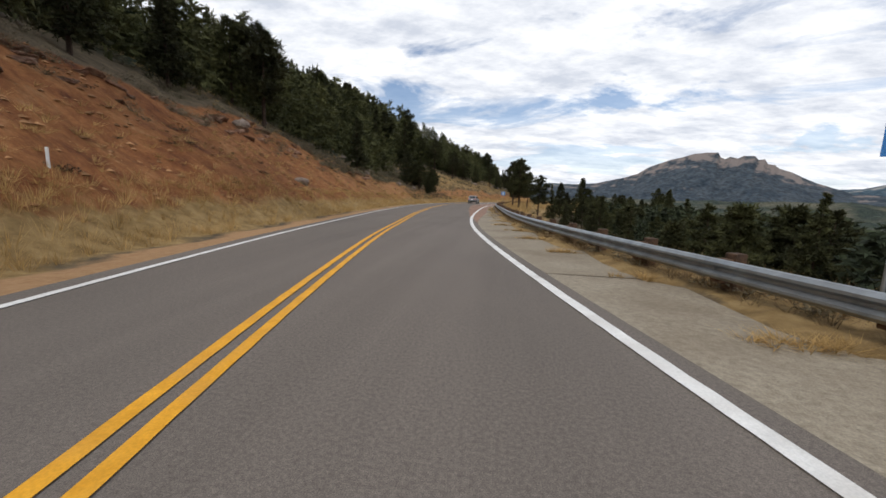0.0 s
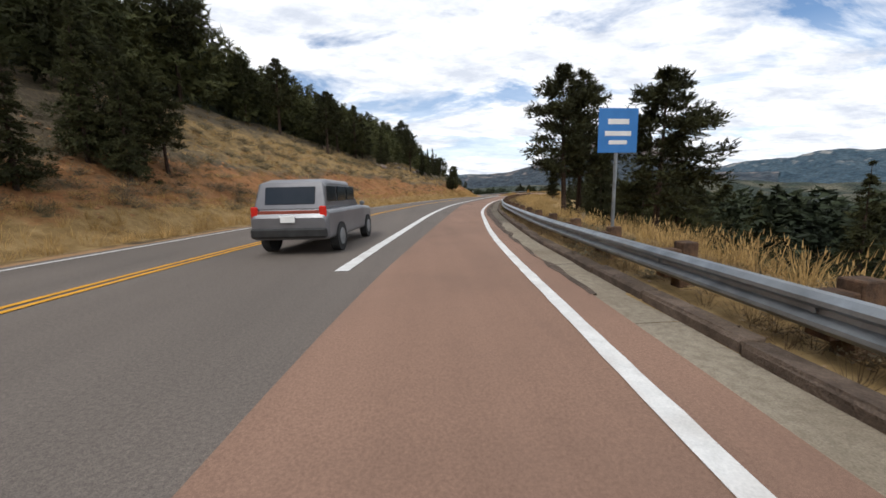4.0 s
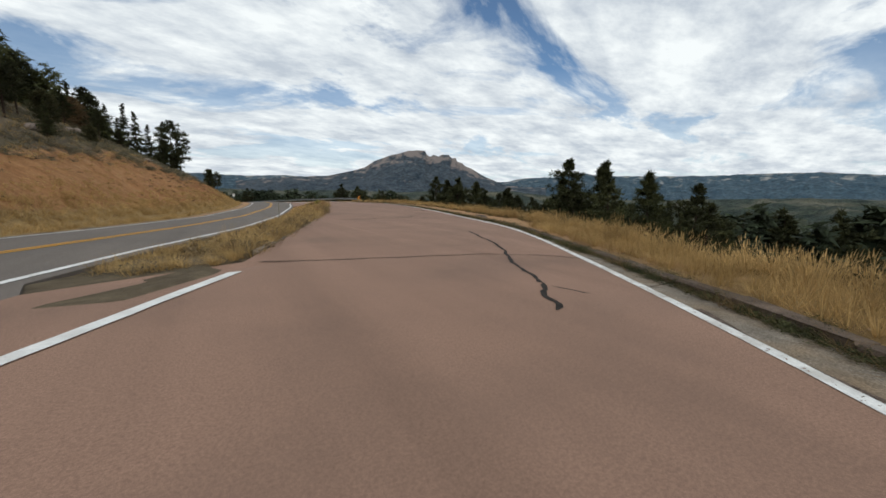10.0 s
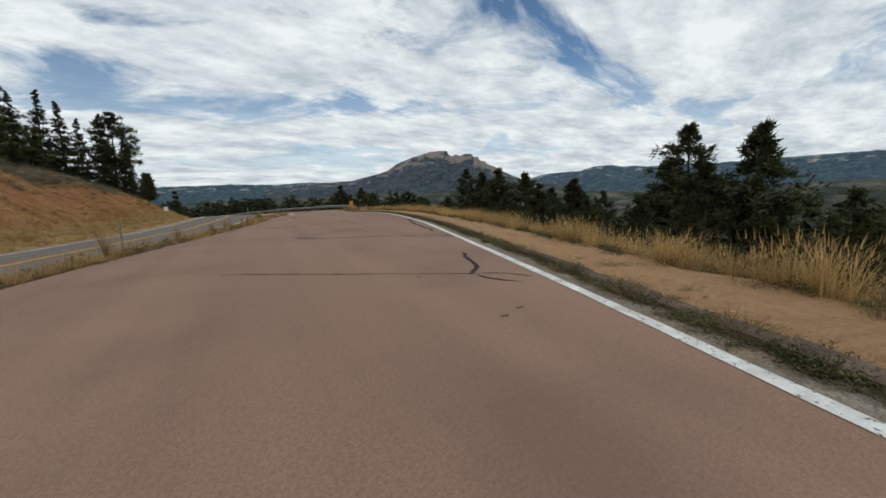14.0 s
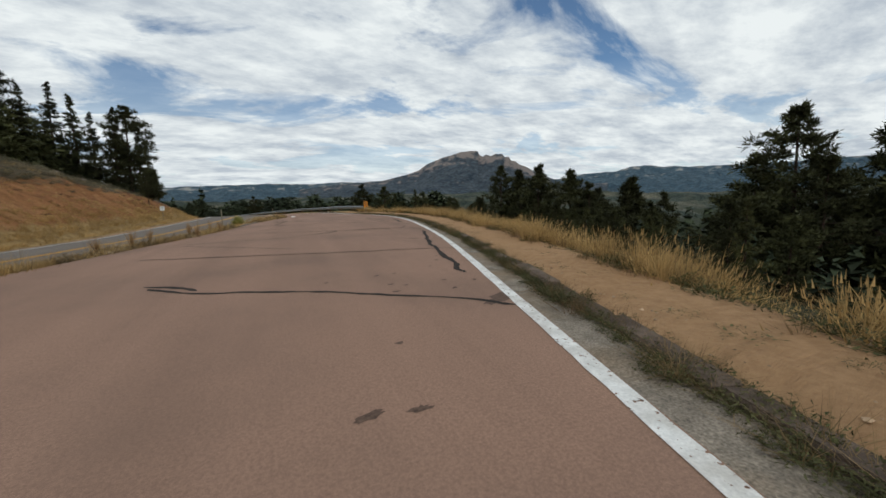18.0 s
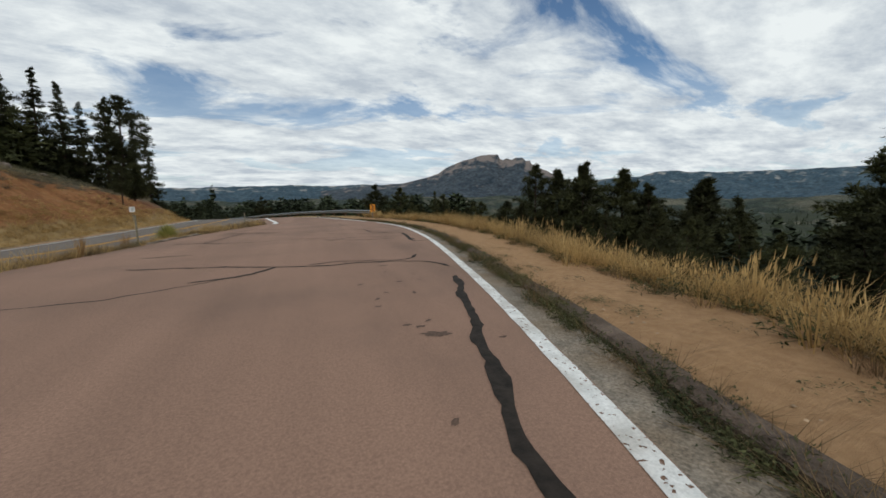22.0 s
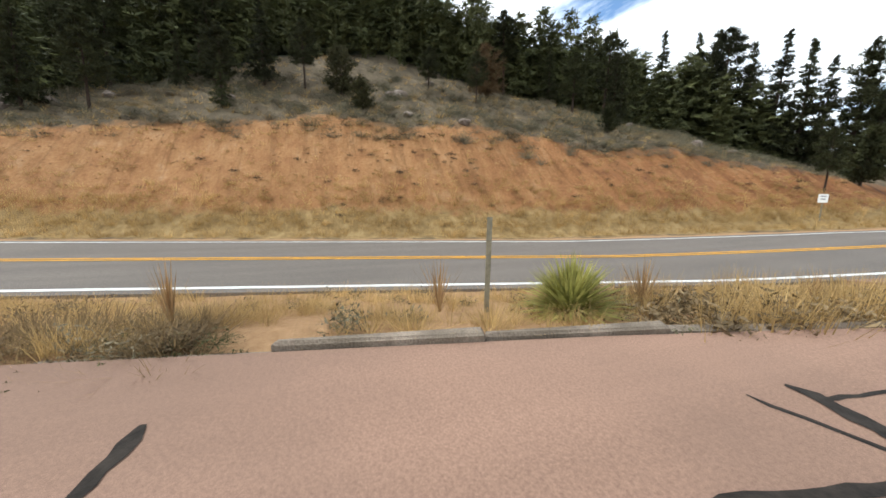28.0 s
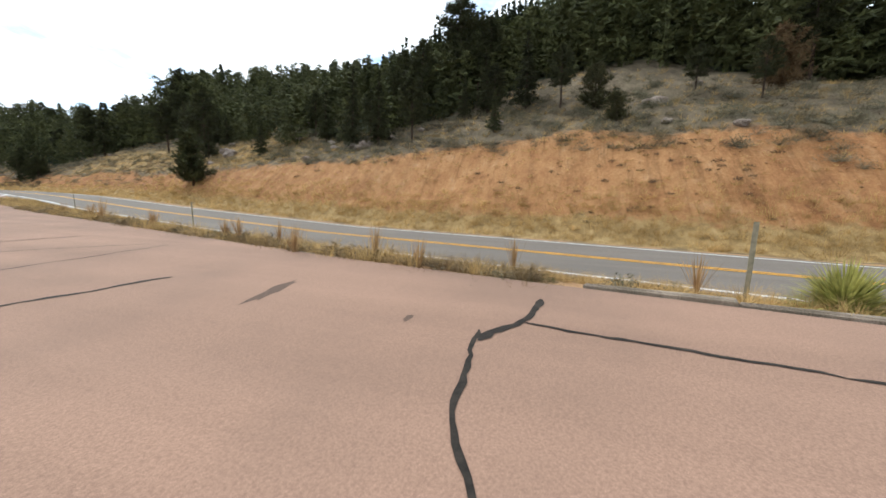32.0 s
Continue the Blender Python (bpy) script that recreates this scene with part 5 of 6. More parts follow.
def stamp(name, template, places, mat, label, category):
    """Many copies of a small template in one mesh. places: x, y, z, turn, width, height."""
    tv, tf = np.array([tuple(v) for v in template[0]], float), template[1]
    pl = np.array(places, float)
    c, s = np.cos(pl[:, 3]), np.sin(pl[:, 3])
    X = (tv[None, :, 0] * c[:, None] - tv[None, :, 1] * s[:, None]) * pl[:, 4:5] + pl[:, 0:1]
    Y = (tv[None, :, 0] * s[:, None] + tv[None, :, 1] * c[:, None]) * pl[:, 4:5] + pl[:, 1:2]
    Z = tv[None, :, 2] * pl[:, 5:6] + pl[:, 2:3]
    verts = np.stack([X, Y, Z], -1).reshape(-1, 3)
    n = len(tv)
    faces = [tuple(i + k * n for i in f) for k in range(len(pl)) for f in tf]
    ob = new(name, link_mesh(name, verts.tolist(), faces, mat))
    return tagged(ob, label, category, kind="stuff")


def mid_pine_template(seed):
    rng = random.Random(seed)
    verts, faces = [], []
    for k in range(24):
        t = 0.12 + 0.86 * k / 24
        r = 0.17 * (1 - t) ** 0.7 + 0.02
        a = k * 2.4
        for f in (0.35, 0.95):
            tufts(rng, verts, faces, (math.cos(a) * r * f, math.sin(a) * r * f, t), 0.045, 6, 0.09, (math.cos(a) * 0.5, math.sin(a) * 0.5, -0.05), 1.8, True)
    b = len(verts)
    verts += [Vector((-0.013, 0, 0)), Vector((0.013, 0, 0)), Vector((0, 0, 0.9)), Vector((0, -0.013, 0)), Vector((0, 0.013, 0))]
    faces += [(b, b + 1, b + 2), (b + 3, b + 4, b + 2)]
    return verts, faces


def far_pine_template(seed):
    rng = random.Random(seed)
    verts, faces = [], []
    for k in range(26):
        t = 0.10 + 0.88 * (k / 26)
        r = (0.23 if seed % 2 else 0.18) * (1 - t) ** 0.7 + 0.025
        a = k * 2.4 + rng.uniform(-0.5, 0.5)
        b = len(verts)
        w = (0.05 + 0.75 * r) * rng.uniform(0.8, 1.2)
        d, q = Vector((math.cos(a), math.sin(a), 0)), Vector((-math.sin(a), math.cos(a), 0))
        root = Vector((0, 0, t + 0.035)) - d * 0.02
        q = q + Vector((0, 0, rng.uniform(-0.5, 0.5)))
        verts += [root - q * w * 0.5, root + q * w * 0.5, root + d * r * rng.uniform(1.1, 1.5) - Vector((0, 0, rng.uniform(0.04, 0.11)))]
        faces.append((b, b + 1, b + 2))
    b = len(verts)
    verts += [Vector((-0.02, 0, 0)), Vector((0.02, 0, 0)), Vector((0, 0, 0.92)), Vector((0, -0.02, 0)), Vector((0, 0.02, 0))]
    faces += [(b, b + 1, b + 2), (b + 3, b + 4, b + 2)]
    return verts, faces


rf = np.random.RandomState(5)
# pines that fill the hillside between and behind the single ones
places = []
while len(places) < 1500:
    y = rf.uniform(-40, 296)
    yc = min(max(y, -40), 292)
    over = 3 + rf.rand() ** 1.2 * 72
    if y > 262 and over > 28:
        continue
    places.append((float(WLX(yc) - 3 - CUT_H(yc) / CUT_S(yc) - CLEAR(yc)) - over, y))
xy = np.array(places)
z = ground_z(xy[:, 0], xy[:, 1])
h = rf.uniform(0.7, 1.15, len(xy)) * TALL(xy[:, 1]) * np.where(xy[:, 0] > WLX(np.clip(xy[:, 1], -40, 292)) - 26, 0.9, 1.15)
for k in range(3):
    sel = slice(k, None, 3)
    stamp("hillside_pines", mid_pine_template(k + 1), np.stack([xy[sel, 0], xy[sel, 1], z[sel] - 0.3, rf.uniform(0, 6.28, len(xy[sel])), h[sel] * 1.1, h[sel]], -1), NEEDLE_MID, "close-set dark pines on the hillside", "forest")
# the stand behind the brush is closed
bx, by = [], []
while len(bx) < 520:
    y = rf.uniform(135, 262)
    by.append(y)
    bx.append(float(WLX(y) - 3 - CUT_H(y) / CUT_S(y) - CLEAR(y)) - 4 - rf.rand() * 26)
bx, by = np.array(bx), np.array(by)
bh = rf.uniform(0.65, 1.1, len(bx)) * TALL(by)
stamp("hillside_pines", mid_pine_template(14), np.stack([bx, by, ground_z(bx, by) - 0.3, rf.uniform(0, 6.28, len(bx)), bh * 1.5, bh], -1), NEEDLE_MID, "closed dark stand of pines behind the brush", "forest")
# dense woods up the hill behind them
places = []
for _ in range(5200):
    y = rf.uniform(-160, 300)
    yc = min(max(y, -60), 292)
    over = 62 + rf.rand() ** 1.2 * 300
    x = float(WLX(max(yc, -40)) - 4 - CUT_H(yc) / CUT_S(yc) - CLEAR(yc)) - over
    places.append((x, y))
xy = np.array(places)
z = ground_z(xy[:, 0], xy[:, 1])
h = rf.uniform(8, 14, len(xy))
for k in range(2):
    sel = slice(k, None, 2)
    stamp("hill_woods", far_pine_template(k + 1), np.stack([xy[sel, 0], xy[sel, 1], z[sel] - 0.3, rf.uniform(0, 6.28, len(xy[sel])), h[sel], h[sel]], -1), NEEDLE_FAR, "dense dark pine woods on the upper hillside", "forest")
# belt of pines beyond the bend
bx, by = rf.uniform(-60, 75, 420), rf.uniform(290, 365, 420)
by = by + np.maximum(bx - 20, 0) * -0.7
br = offsets(bx, by)[1]
keep = ((br > 5) & (bx > 25)) | (by > 298)
bx, by = bx[keep], by[keep]
bz = ground_z(bx, by)
bh = np.clip(rf.uniform(-0.8, 3.6, len(bx)) - bz, 3, 16)
stamp("bend_pines", mid_pine_template(9), np.stack([bx, by, bz - 0.3, rf.uniform(0, 6.28, len(bx)), bh * 1.5, bh], -1), NEEDLE_FAR, "dark belt of pines beyond the bend", "forest")
# woods that clothe the falling slope beside the road
bx, by = [], []
while len(bx) < 520:
    y = rf.uniform(-45, 165)
    d = 19 + rf.rand() ** 1.2 * 68
    if y > 125 and d < 16:
        continue
    by.append(y)
    bx.append(float(KERBX(y)) + d)
bx, by = np.array(bx), np.array(by)
bz = ground_z(bx, by)
bh = np.clip(rf.uniform(-2.5, 1.8, len(bx)) - bz, 4, 13)
stamp("slope_woods", mid_pine_template(11), np.stack([bx, by, bz - 0.3, rf.uniform(0, 6.28, len(bx)), bh * 1.35, bh], -1), NEEDLE_FAR, "close-set dark pines on the slope below the road", "forest")
bx, by = [], []
while len(bx) < 760:
    y = rf.uniform(160, 300)
    d = 26 + rf.rand() ** 1.1 * 95
    by.append(y)
    bx.append(float(KERBX(min(y, 292))) + d)
bx, by = np.array(bx), np.array(by)
bz = ground_z(bx, by)
bh = np.clip(rf.uniform(-6.5, -1.0, len(bx)) - bz - np.abs(by - 215) * 0.01, 4, 15)
stamp("slope_woods", far_pine_template(12), np.stack([bx, by, bz - 0.3, rf.uniform(0, 6.28, len(bx)), bh * 1.4, bh], -1), NEEDLE_FAR, "close-set dark pines on the slope below the lay-by", "forest")
# pines that stand close to the road before the lay-by
re = random.Random(77)
for _ in range(13):
    y = re.uniform(76, 93)
    x = float(WLX(y)) - 0.45 - re.uniform(5.5, 9.0)
    tree(re.choice(("ponderosa", "fir", "bushy")), 0, 2, x, y, re.uniform(4.5, 6.8), "pines on the hillside", rng=re)
places = []
while len(places) < 3600:
    x, y = 10 + 330 * rf.rand() ** 0.9, rf.uniform(-120, 210)
    left, right = offsets(np.array(x), np.array(y))
    if right > 55:
        places.append((x, y))
xy = np.array(places)
z = ground_z(xy[:, 0], xy[:, 1])
h = rf.uniform(8, 14, len(xy))
stamp("valley_woods", far_pine_template(6), np.stack([xy[:, 0], xy[:, 1], z - 0.3, rf.uniform(0, 6.28, len(xy)), h * 1.2, h], -1), NEEDLE_FAR, "dense pine woods down in the valley", "forest")
# woods of the valley
places = []
while len(places) < 8000:
    a, d = rf.uniform(-52, 135), 70 + 1500 * rf.rand() ** 2.1
    x, y = away(a, d)
    left, right = offsets(np.array(x), np.array(y))
    if (right < 60 and y < 305) or math.hypot(x - 36, y - 200) < 120:
        continue
    if rough(x, y, 120, 2.0) > 0.75:
        continue
    places.append((x, y))
xy = np.array(places)
z = ground_z(xy[:, 0], xy[:, 1])
h = rf.uniform(8, 15, len(xy))
for k in range(2):
    sel = slice(k, None, 2)
    stamp("valley_woods", far_pine_template(k + 3), np.stack([xy[sel, 0], xy[sel, 1], z[sel] - 0.3, rf.uniform(0, 6.28, len(xy[sel])), h[sel], h[sel]], -1), NEEDLE_FAR, "pine woods in the valley below", "forest")


# ---- grass, weeds and scrub ----
def blade_template(seed, count, lean, seedhead=False, plain=False, blade=1.0):
    rng = random.Random(seed)
    verts, faces = [], []
    for _ in range(count):
        a, r = rng.random() * 6.28, rng.random() * 0.2
        c, s = math.cos(a), math.sin(a)
        x, y, h, l = c * r, s * r, rng.uniform(0.55, 1.0), rng.uniform(0.05, lean)
        w = rng.uniform(0.004, 0.008) * blade
        b = len(verts)
        m = Vector((x + c * l * 0.35, y + s * l * 0.35, h * 0.6))
        t = Vector((x + c * l, y + s * l, h))
        q = Vector((-s, c, 0)) * w
        if plain:
            verts += [Vector((x, y, 0)) - q * 1.4, Vector((x, y, 0)) + q * 1.4, t]
            faces.append((b, b + 1, b + 2))
            continue
        verts += [Vector((x, y, 0)) - q, Vector((x, y, 0)) + q, m + q * 0.9, m - q * 0.9, t]
        faces += [(b, b + 1, b + 2, b + 3), (b + 3, b + 2, b + 4)]
        if seedhead and rng.random() < 0.5:
            b = len(verts)
            verts += [t - q * 2.6 - Vector((0, 0, 0.12)), t + q * 2.6 - Vector((0, 0, 0.12)), t + Vector((c * 0.03, s * 0.03, 0.08))]
            faces.append((b, b + 1, b + 2))
    return verts, faces


def shrub_template(seed, count, leaf=1.0):
    """Thin twigs with small leaves spread through a low dome."""
    rng = random.Random(seed)
    verts, faces = [], []
    for k in range(count):
        d = Vector((rng.gauss(0, 1), rng.gauss(0, 1), abs(rng.gauss(0, 0.9)) + 0.05)).normalized()
        b = len(verts)
        if k % 4 == 0:
            tip = d * rng.uniform(0.3, 0.6)
            side = d.cross(Vector((rng.gauss(0, 1), rng.gauss(0, 1), 0.3))).normalized() * 0.008
            verts += [-side, side, tip + side * 0.4, tip - side * 0.4]
        else:
            c = d * (0.12 + 0.44 * rng.random() ** 0.6)
            u = Vector((rng.gauss(0, 1), rng.gauss(0, 1), rng.gauss(0, 1))).normalized()
            v = u.cross(Vector((rng.gauss(0, 1), rng.gauss(0, 1), rng.gauss(0, 1)))).normalized()
            ln, wd = rng.uniform(0.07, 0.14) * leaf, rng.uniform(0.03, 0.06) * leaf
            verts += [c - u * ln - v * wd * 0.5, c + v * wd, c + u * ln]
        faces.append(tuple(range(b, len(verts))))
    return verts, faces


def scatter(count, pick, low, high, seed, wide=(0.8, 1.3)):
    """pick(rng) gives x, y or None; the height grows with size."""
    rng = random.Random(seed)
    out = []
    while len(out) < count:
        p = pick(rng)
        if p:
            out.append((*p, rng.random() * 6.28, rng.uniform(*wide), rng.uniform(low, high)))
    a = np.array(out)
    left, right = offsets(a[:, 0], a[:, 1])
    # weeds at the foot of the outer kerb stand on the gutter
    z = np.where((right < 0) & (right > -0.8), paved(a[:, 0], a[:, 1]) + 0.01, ground_z(a[:, 0], a[:, 1]))
    return np.stack([a[:, 0], a[:, 1], z - 0.02, a[:, 2], a[:, 3] , a[:, 4]], -1)


def along_right(y0, y1, d0, d1):
    def pick(rng):
        y = rng.uniform(y0, y1)
        d = rng.uniform(d0, d1)
        return float(KERBX(y)) + d * math.sqrt(1 + float(KERBX(y + .5) - KERBX(y - .5)) ** 2), y
    return pick


def along_left(y0, y1, d0, d1, power=1.0):
    def pick(rng):
        y = rng.uniform(y0, y1)
        return float(WLX(y)) - 0.45 - d0 - (d1 - d0) * rng.random() ** power, y
    return pick


def on_island(rng):
    y = rng.uniform(156, 214)
    a, b = float(FORK(y)) + 0.55, float(MED(y)) - 0.22
    x = a + (b - a) * rng.random() ** 0.7
    # tufts stand in patches with bare sand between
    return None if b < a + 0.2 or rough(x, y, 0.8, 3.0) + rng.gauss(0, 0.3) < 0.02 else (x, y)


def grassy(name, label, count, pick, low, high, seed, mat=GRASS, blades=17, lean=0.45, heads=False, wide=(0.9, 1.5), plain=False, blade=1.0):
    stamp(name, blade_template(seed, blades, lean, heads, plain, blade), scatter(count, pick, low, high, seed, wide), mat, label, "grass")


def along_kerb(y, d):
    return float(KERBX(y)) + d * math.sqrt(1 + float(KERBX(y + .5) - KERBX(y - .5)) ** 2)


def bank_clumps(seed, count, spread, each, low, high, wide):
    """Plants in clumps along the lip of the bank: every clump has a size of its own."""
    hub, rng = random.Random(3), random.Random(seed)
    out = []
    for _ in range(count):
        y, d, vigour = hub.uniform(148, 222), 1.75 + 1.9 * hub.random() ** 1.2, hub.uniform(0.62, 1.0)
        for _ in range(each):
            py, pd = y + rng.gauss(0, spread), max(d + rng.gauss(0, spread), 1.35)
            px = along_kerb(py, pd)
            out.append((px, py, ground_at(px, py) - 0.02, rng.random() * 6.28, rng.uniform(*wide), rng.uniform(low, high) * vigour))
    return out


stamp("tall_grass", blade_template(3, 34, 0.7, True, False, 0.5), bank_clumps(3, 300, 0.2, 7, 0.45, 0.86, (0.8, 1.5)), GRASS, "tall dry yellow grass in clumps on the bank beside the sandy path", "grass")
stamp("low_weeds", shrub_template(47, 100, 0.55), bank_clumps(46, 300, 0.26, 4, 0.14, 0.4, (0.25, 0.55)), WEED, "low olive weeds at the foot of the tall grass", "weeds")
stamp("verge_grass", blade_template(71, 30, 0.6, False, True, 0.5), bank_clumps(72, 300, 0.42, 5, 0.16, 0.42, (0.5, 1.0)), BROWN_GRASS, "short brown grass between the tall clumps", "grass")
stamp("dry_weeds", shrub_template(36, 100, 0.8), scatter(520, along_right(25, 142, 0.4, 1.7), 0.14, 0.36, 35, (0.25, 0.6)), BROWN_WEED, "dry brown weeds under the guardrail", "weeds")
grassy("tall_grass", "tall dry yellow grass behind the guardrail", 1500, along_right(40, 150, 1.75, 5.2), 0.32, 0.66, 4, heads=True, blades=26, blade=0.55)
grassy("verge_grass", "dry brown grass under the guardrail", 4200, along_right(-25, 142, 0.3, 2.2), 0.1, 0.34, 5, mat=BROWN_GRASS, blades=28, plain=True, blade=0.5, wide=(0.6, 1.2))
grassy("verge_grass", "dry yellow grass at the foot of the cut", 4600, along_left(-20, 250, 1.7, 4.6, 1.2), 0.25, 0.62, 6, blades=26, plain=True, blade=0.8, wide=(0.6, 1.3))
grassy("slope_grass", "sparse dry grass tufts on the orange cut", 2600, along_left(-10, 240, 4.2, 9.5, 1.6), 0.15, 0.36, 7, blades=30, plain=True, blade=0.75)
grassy("slope_grass", "pale dry grass on the lower half of the cut", 1900, along_left(150, 236, 2.8, 6.0, 1.6), 0.22, 0.48, 41, blades=22, plain=True, blade=1.1, wide=(0.5, 1.1))
grassy("slope_grass", "pale dry grass between the brush", 1300, along_left(150, 262, 9.0, 18.0), 0.25, 0.5, 42, blades=20, plain=True, blade=1.2, wide=(0.6, 1.2))
grassy("slope_grass", "tan dry grass on the brow of the slope", 1500, along_left(98, 172, 7.0, 17.0), 0.18, 0.42, 74, blades=26, plain=True, blade=0.8, wide=(0.6, 1.2))
grassy("slope_grass", "dry grass between scrub above the cut", 2200, along_left(30, 260, 9.0, 26.0), 0.25, 0.5, 8, blades=24, plain=True)
grassy("island_grass", "dry yellow grass on the strip between road and lay-by", 3200, on_island, 0.12, 0.36, 9, blades=44, plain=True, blade=0.45, wide=(0.6, 1.2))
def kerb_clumps(rng):
    # weeds stand in clumps, with bare stretches of stone between
    y = rng.uniform(146, 217)
    if rough(y, y * 0.6, 1.1, 6.0) + rng.gauss(0, 0.25) < -0.62:
        return None
    return float(KERBX(y)) + rng.gauss(0.03, 0.10), y


stamp("low_weeds", shrub_template(4, 110, 0.7), scatter(2000, kerb_clumps, 0.10, 0.30, 11, (0.2, 0.42)), WEED, "low green weeds in clumps along the stone kerb", "weeds")
grassy("kerb_grass", "dry brown grass between the weeds along the kerb", 900, kerb_clumps, 0.1, 0.26, 43, mat=BROWN_GRASS, blades=26, lean=0.6, plain=True, blade=0.6, wide=(0.4, 0.9))
grassy("verge_grass", "short golden grass that covers the bank where the guardrail ends", 1500, along_right(137, 160, 0.4, 2.6), 0.18, 0.46, 73, blades=30, lean=0.6, plain=True, blade=0.55, wide=(0.6, 1.1))
stamp("low_weeds", shrub_template(44, 110, 0.6), scatter(130, along_right(160, 216, 0.5, 1.7), 0.05, 0.12, 45, (0.25, 0.6)), WEED, "flat green weeds that grow in the sand", "weeds")
stamp("low_weeds", shrub_template(5, 120, 0.75), scatter(160, along_right(160, 214, 1.45, 2.3), 0.2, 0.45, 12, (0.3, 0.7)), WEED, "low green weeds at the edge of the sand", "weeds")
stamp("low_weeds", shrub_template(6, 110, 0.75), scatter(300, on_island, 0.25, 0.55, 13, (0.3, 0.65)), SCRUB, "brown dry weeds on the strip beside the kerb", "weeds")
stamp("low_weeds", shrub_template(17, 120), scatter(330, along_right(-20, 146, 0.35, 1.9), 0.25, 0.6, 19, (0.35, 0.8)), SCRUB, "brown and olive weeds under the guardrail", "weeds")
stamp("scrub", shrub_template(7, 210, 0.5), scatter(1000, along_left(0, 275, 8.5, 23.0), 0.7, 1.5, 14, (0.9, 2.0)), SCRUB, "grey leafless scrub above the orange cut", "scrub")
stamp("scrub", shrub_template(21, 190, 0.5), scatter(560, along_left(150, 262, 9.5, 19.0), 0.6, 1.3, 22, (0.8, 1.7)), SCRUB, "grey sage-like brush on the hill above the cut", "scrub")
stamp("scrub", shrub_template(8, 220, 0.5), scatter(330, along_left(36, 96, 7.5, 14.0), 0.7, 1.6, 15, (0.8, 1.8)), SCRUB, "grey-brown scrub on the low bank", "scrub")
stamp("scrub", shrub_template(61, 260, 0.42), scatter(150, along_left(98, 152, 4.5, 16.0), 0.4, 1.1, 62, (0.6, 1.7)), SCRUB, "grey-brown brush in clumps on the slope above the road", "scrub")
stamp("scrub", shrub_template(65, 260, 0.42), scatter(170, along_left(214, 262, 7.0, 14.0), 0.6, 1.4, 66, (0.8, 1.8)), SCRUB, "grey-brown brush along the brow of the low cut", "scrub")
stamp("scrub", shrub_template(63, 240, 0.42), scatter(420, along_left(170, 250, 8.5, 20.0), 0.6, 1.35, 64, (0.8, 1.9)), SAGE, "dull olive-grey brush above the cut", "scrub")
stamp("scrub", shrub_template(48, 200, 0.5), scatter(150, along_left(66, 96, 3.2, 7.5), 0.6, 1.2, 49, (0.8, 1.6)), SCRUB, "grey-brown scrub at the foot of the pines beside the road", "scrub")
stamp("slope_tufts", shrub_template(9, 90), scatter(190, along_left(-15, 240, 4.0, 11.0), 0.2, 0.5, 16, (0.3, 0.75)), DARK_TUFT, "small dark tufts on the orange cut", "scrub")
stamp("slope_tufts", shrub_template(15, 90), scatter(34, lambda rng: (rng.gauss(14.6, 1.7), rng.gauss(207.5, 2.6)), 0.25, 0.45, 18, (0.3, 0.6)), DARK_TUFT, "dark dead tufts in a loose cluster on the orange cut", "scrub")
stamp("slope_bushes", shrub_template(10, 330, 0.45), scatter(90, along_right(-20, 140, 4.0, 12.0), 0.4, 0.9, 17, (0.6, 1.2)), WEED, "green bushes on the falling slope", "bushes")


def kerb_foot(rng):
    y = rng.uniform(157, 214)
    return None if 201.0 < y < 205.4 and rng.random() < 0.85 else (float(MED(y)) - rng.uniform(-0.05, 0.3), y)


grassy("verge_grass", "dry grass that hangs over the low concrete kerb", 520, kerb_foot, 0.1, 0.24, 31, lean=0.5, blades=30, plain=True, blade=0.45, wide=(0.4, 0.8))
stamp("low_weeds", shrub_template(12, 110, 0.75), scatter(230, kerb_foot, 0.15, 0.4, 32, (0.25, 0.6)), SCRUB, "brown weeds along the low concrete kerb", "weeds")


def island_edge(rng):
    y = rng.choice((rng.uniform(157, 199.5), rng.uniform(206, 214)))
    a, b = float(FORK(y)) + 0.6, float(MED(y)) - 0.05
    return None if b < a + 0.1 else (b - (b - a) * 0.6 * rng.random() ** 1.6, y)


stamp("dry_weeds", shrub_template(23, 120), scatter(330, island_edge, 0.35, 0.75, 24, (0.35, 0.8)), BROWN_WEED, "tall dry brown weeds on the strip beside the kerb", "weeds")
grassy("island_grass", "taller dry grass in clumps on the strip", 250, island_edge, 0.4, 0.7, 25, blades=34, lean=0.35, plain=True, blade=0.6)


def strip_mat(rng):
    y = 201.4 - 44 * rng.random() ** 1.7
    a, b = float(FORK(y)) + 0.5, float(MED(y)) + 0.02
    return None if b < a + 0.3 else (b - min(b - a, 1.5) * rng.random() ** 1.3, y)


stamp("dry_weeds", shrub_template(27, 100, 0.8), scatter(480, strip_mat, 0.16, 0.36, 28, (0.22, 0.42)), BROWN_WEED, "matted dry brown weeds that spill over the edge of the paving", "weeds")
grassy("island_grass", "dry grass matted between the brown weeds", 420, strip_mat, 0.15, 0.36, 29, mat=BROWN_GRASS, blades=34, lean=0.5, plain=True, blade=0.5)
stamp("low_weeds", shrub_template(30, 90, 0.7), scatter(90, lambda rng: (float(MED(201)) + rng.gauss(0.05, 0.18), rng.gauss(200.9, 0.45)), 0.12, 0.28, 34, (0.2, 0.4)), WEED, "grey-green low weeds at the end of the concrete kerb", "weeds")


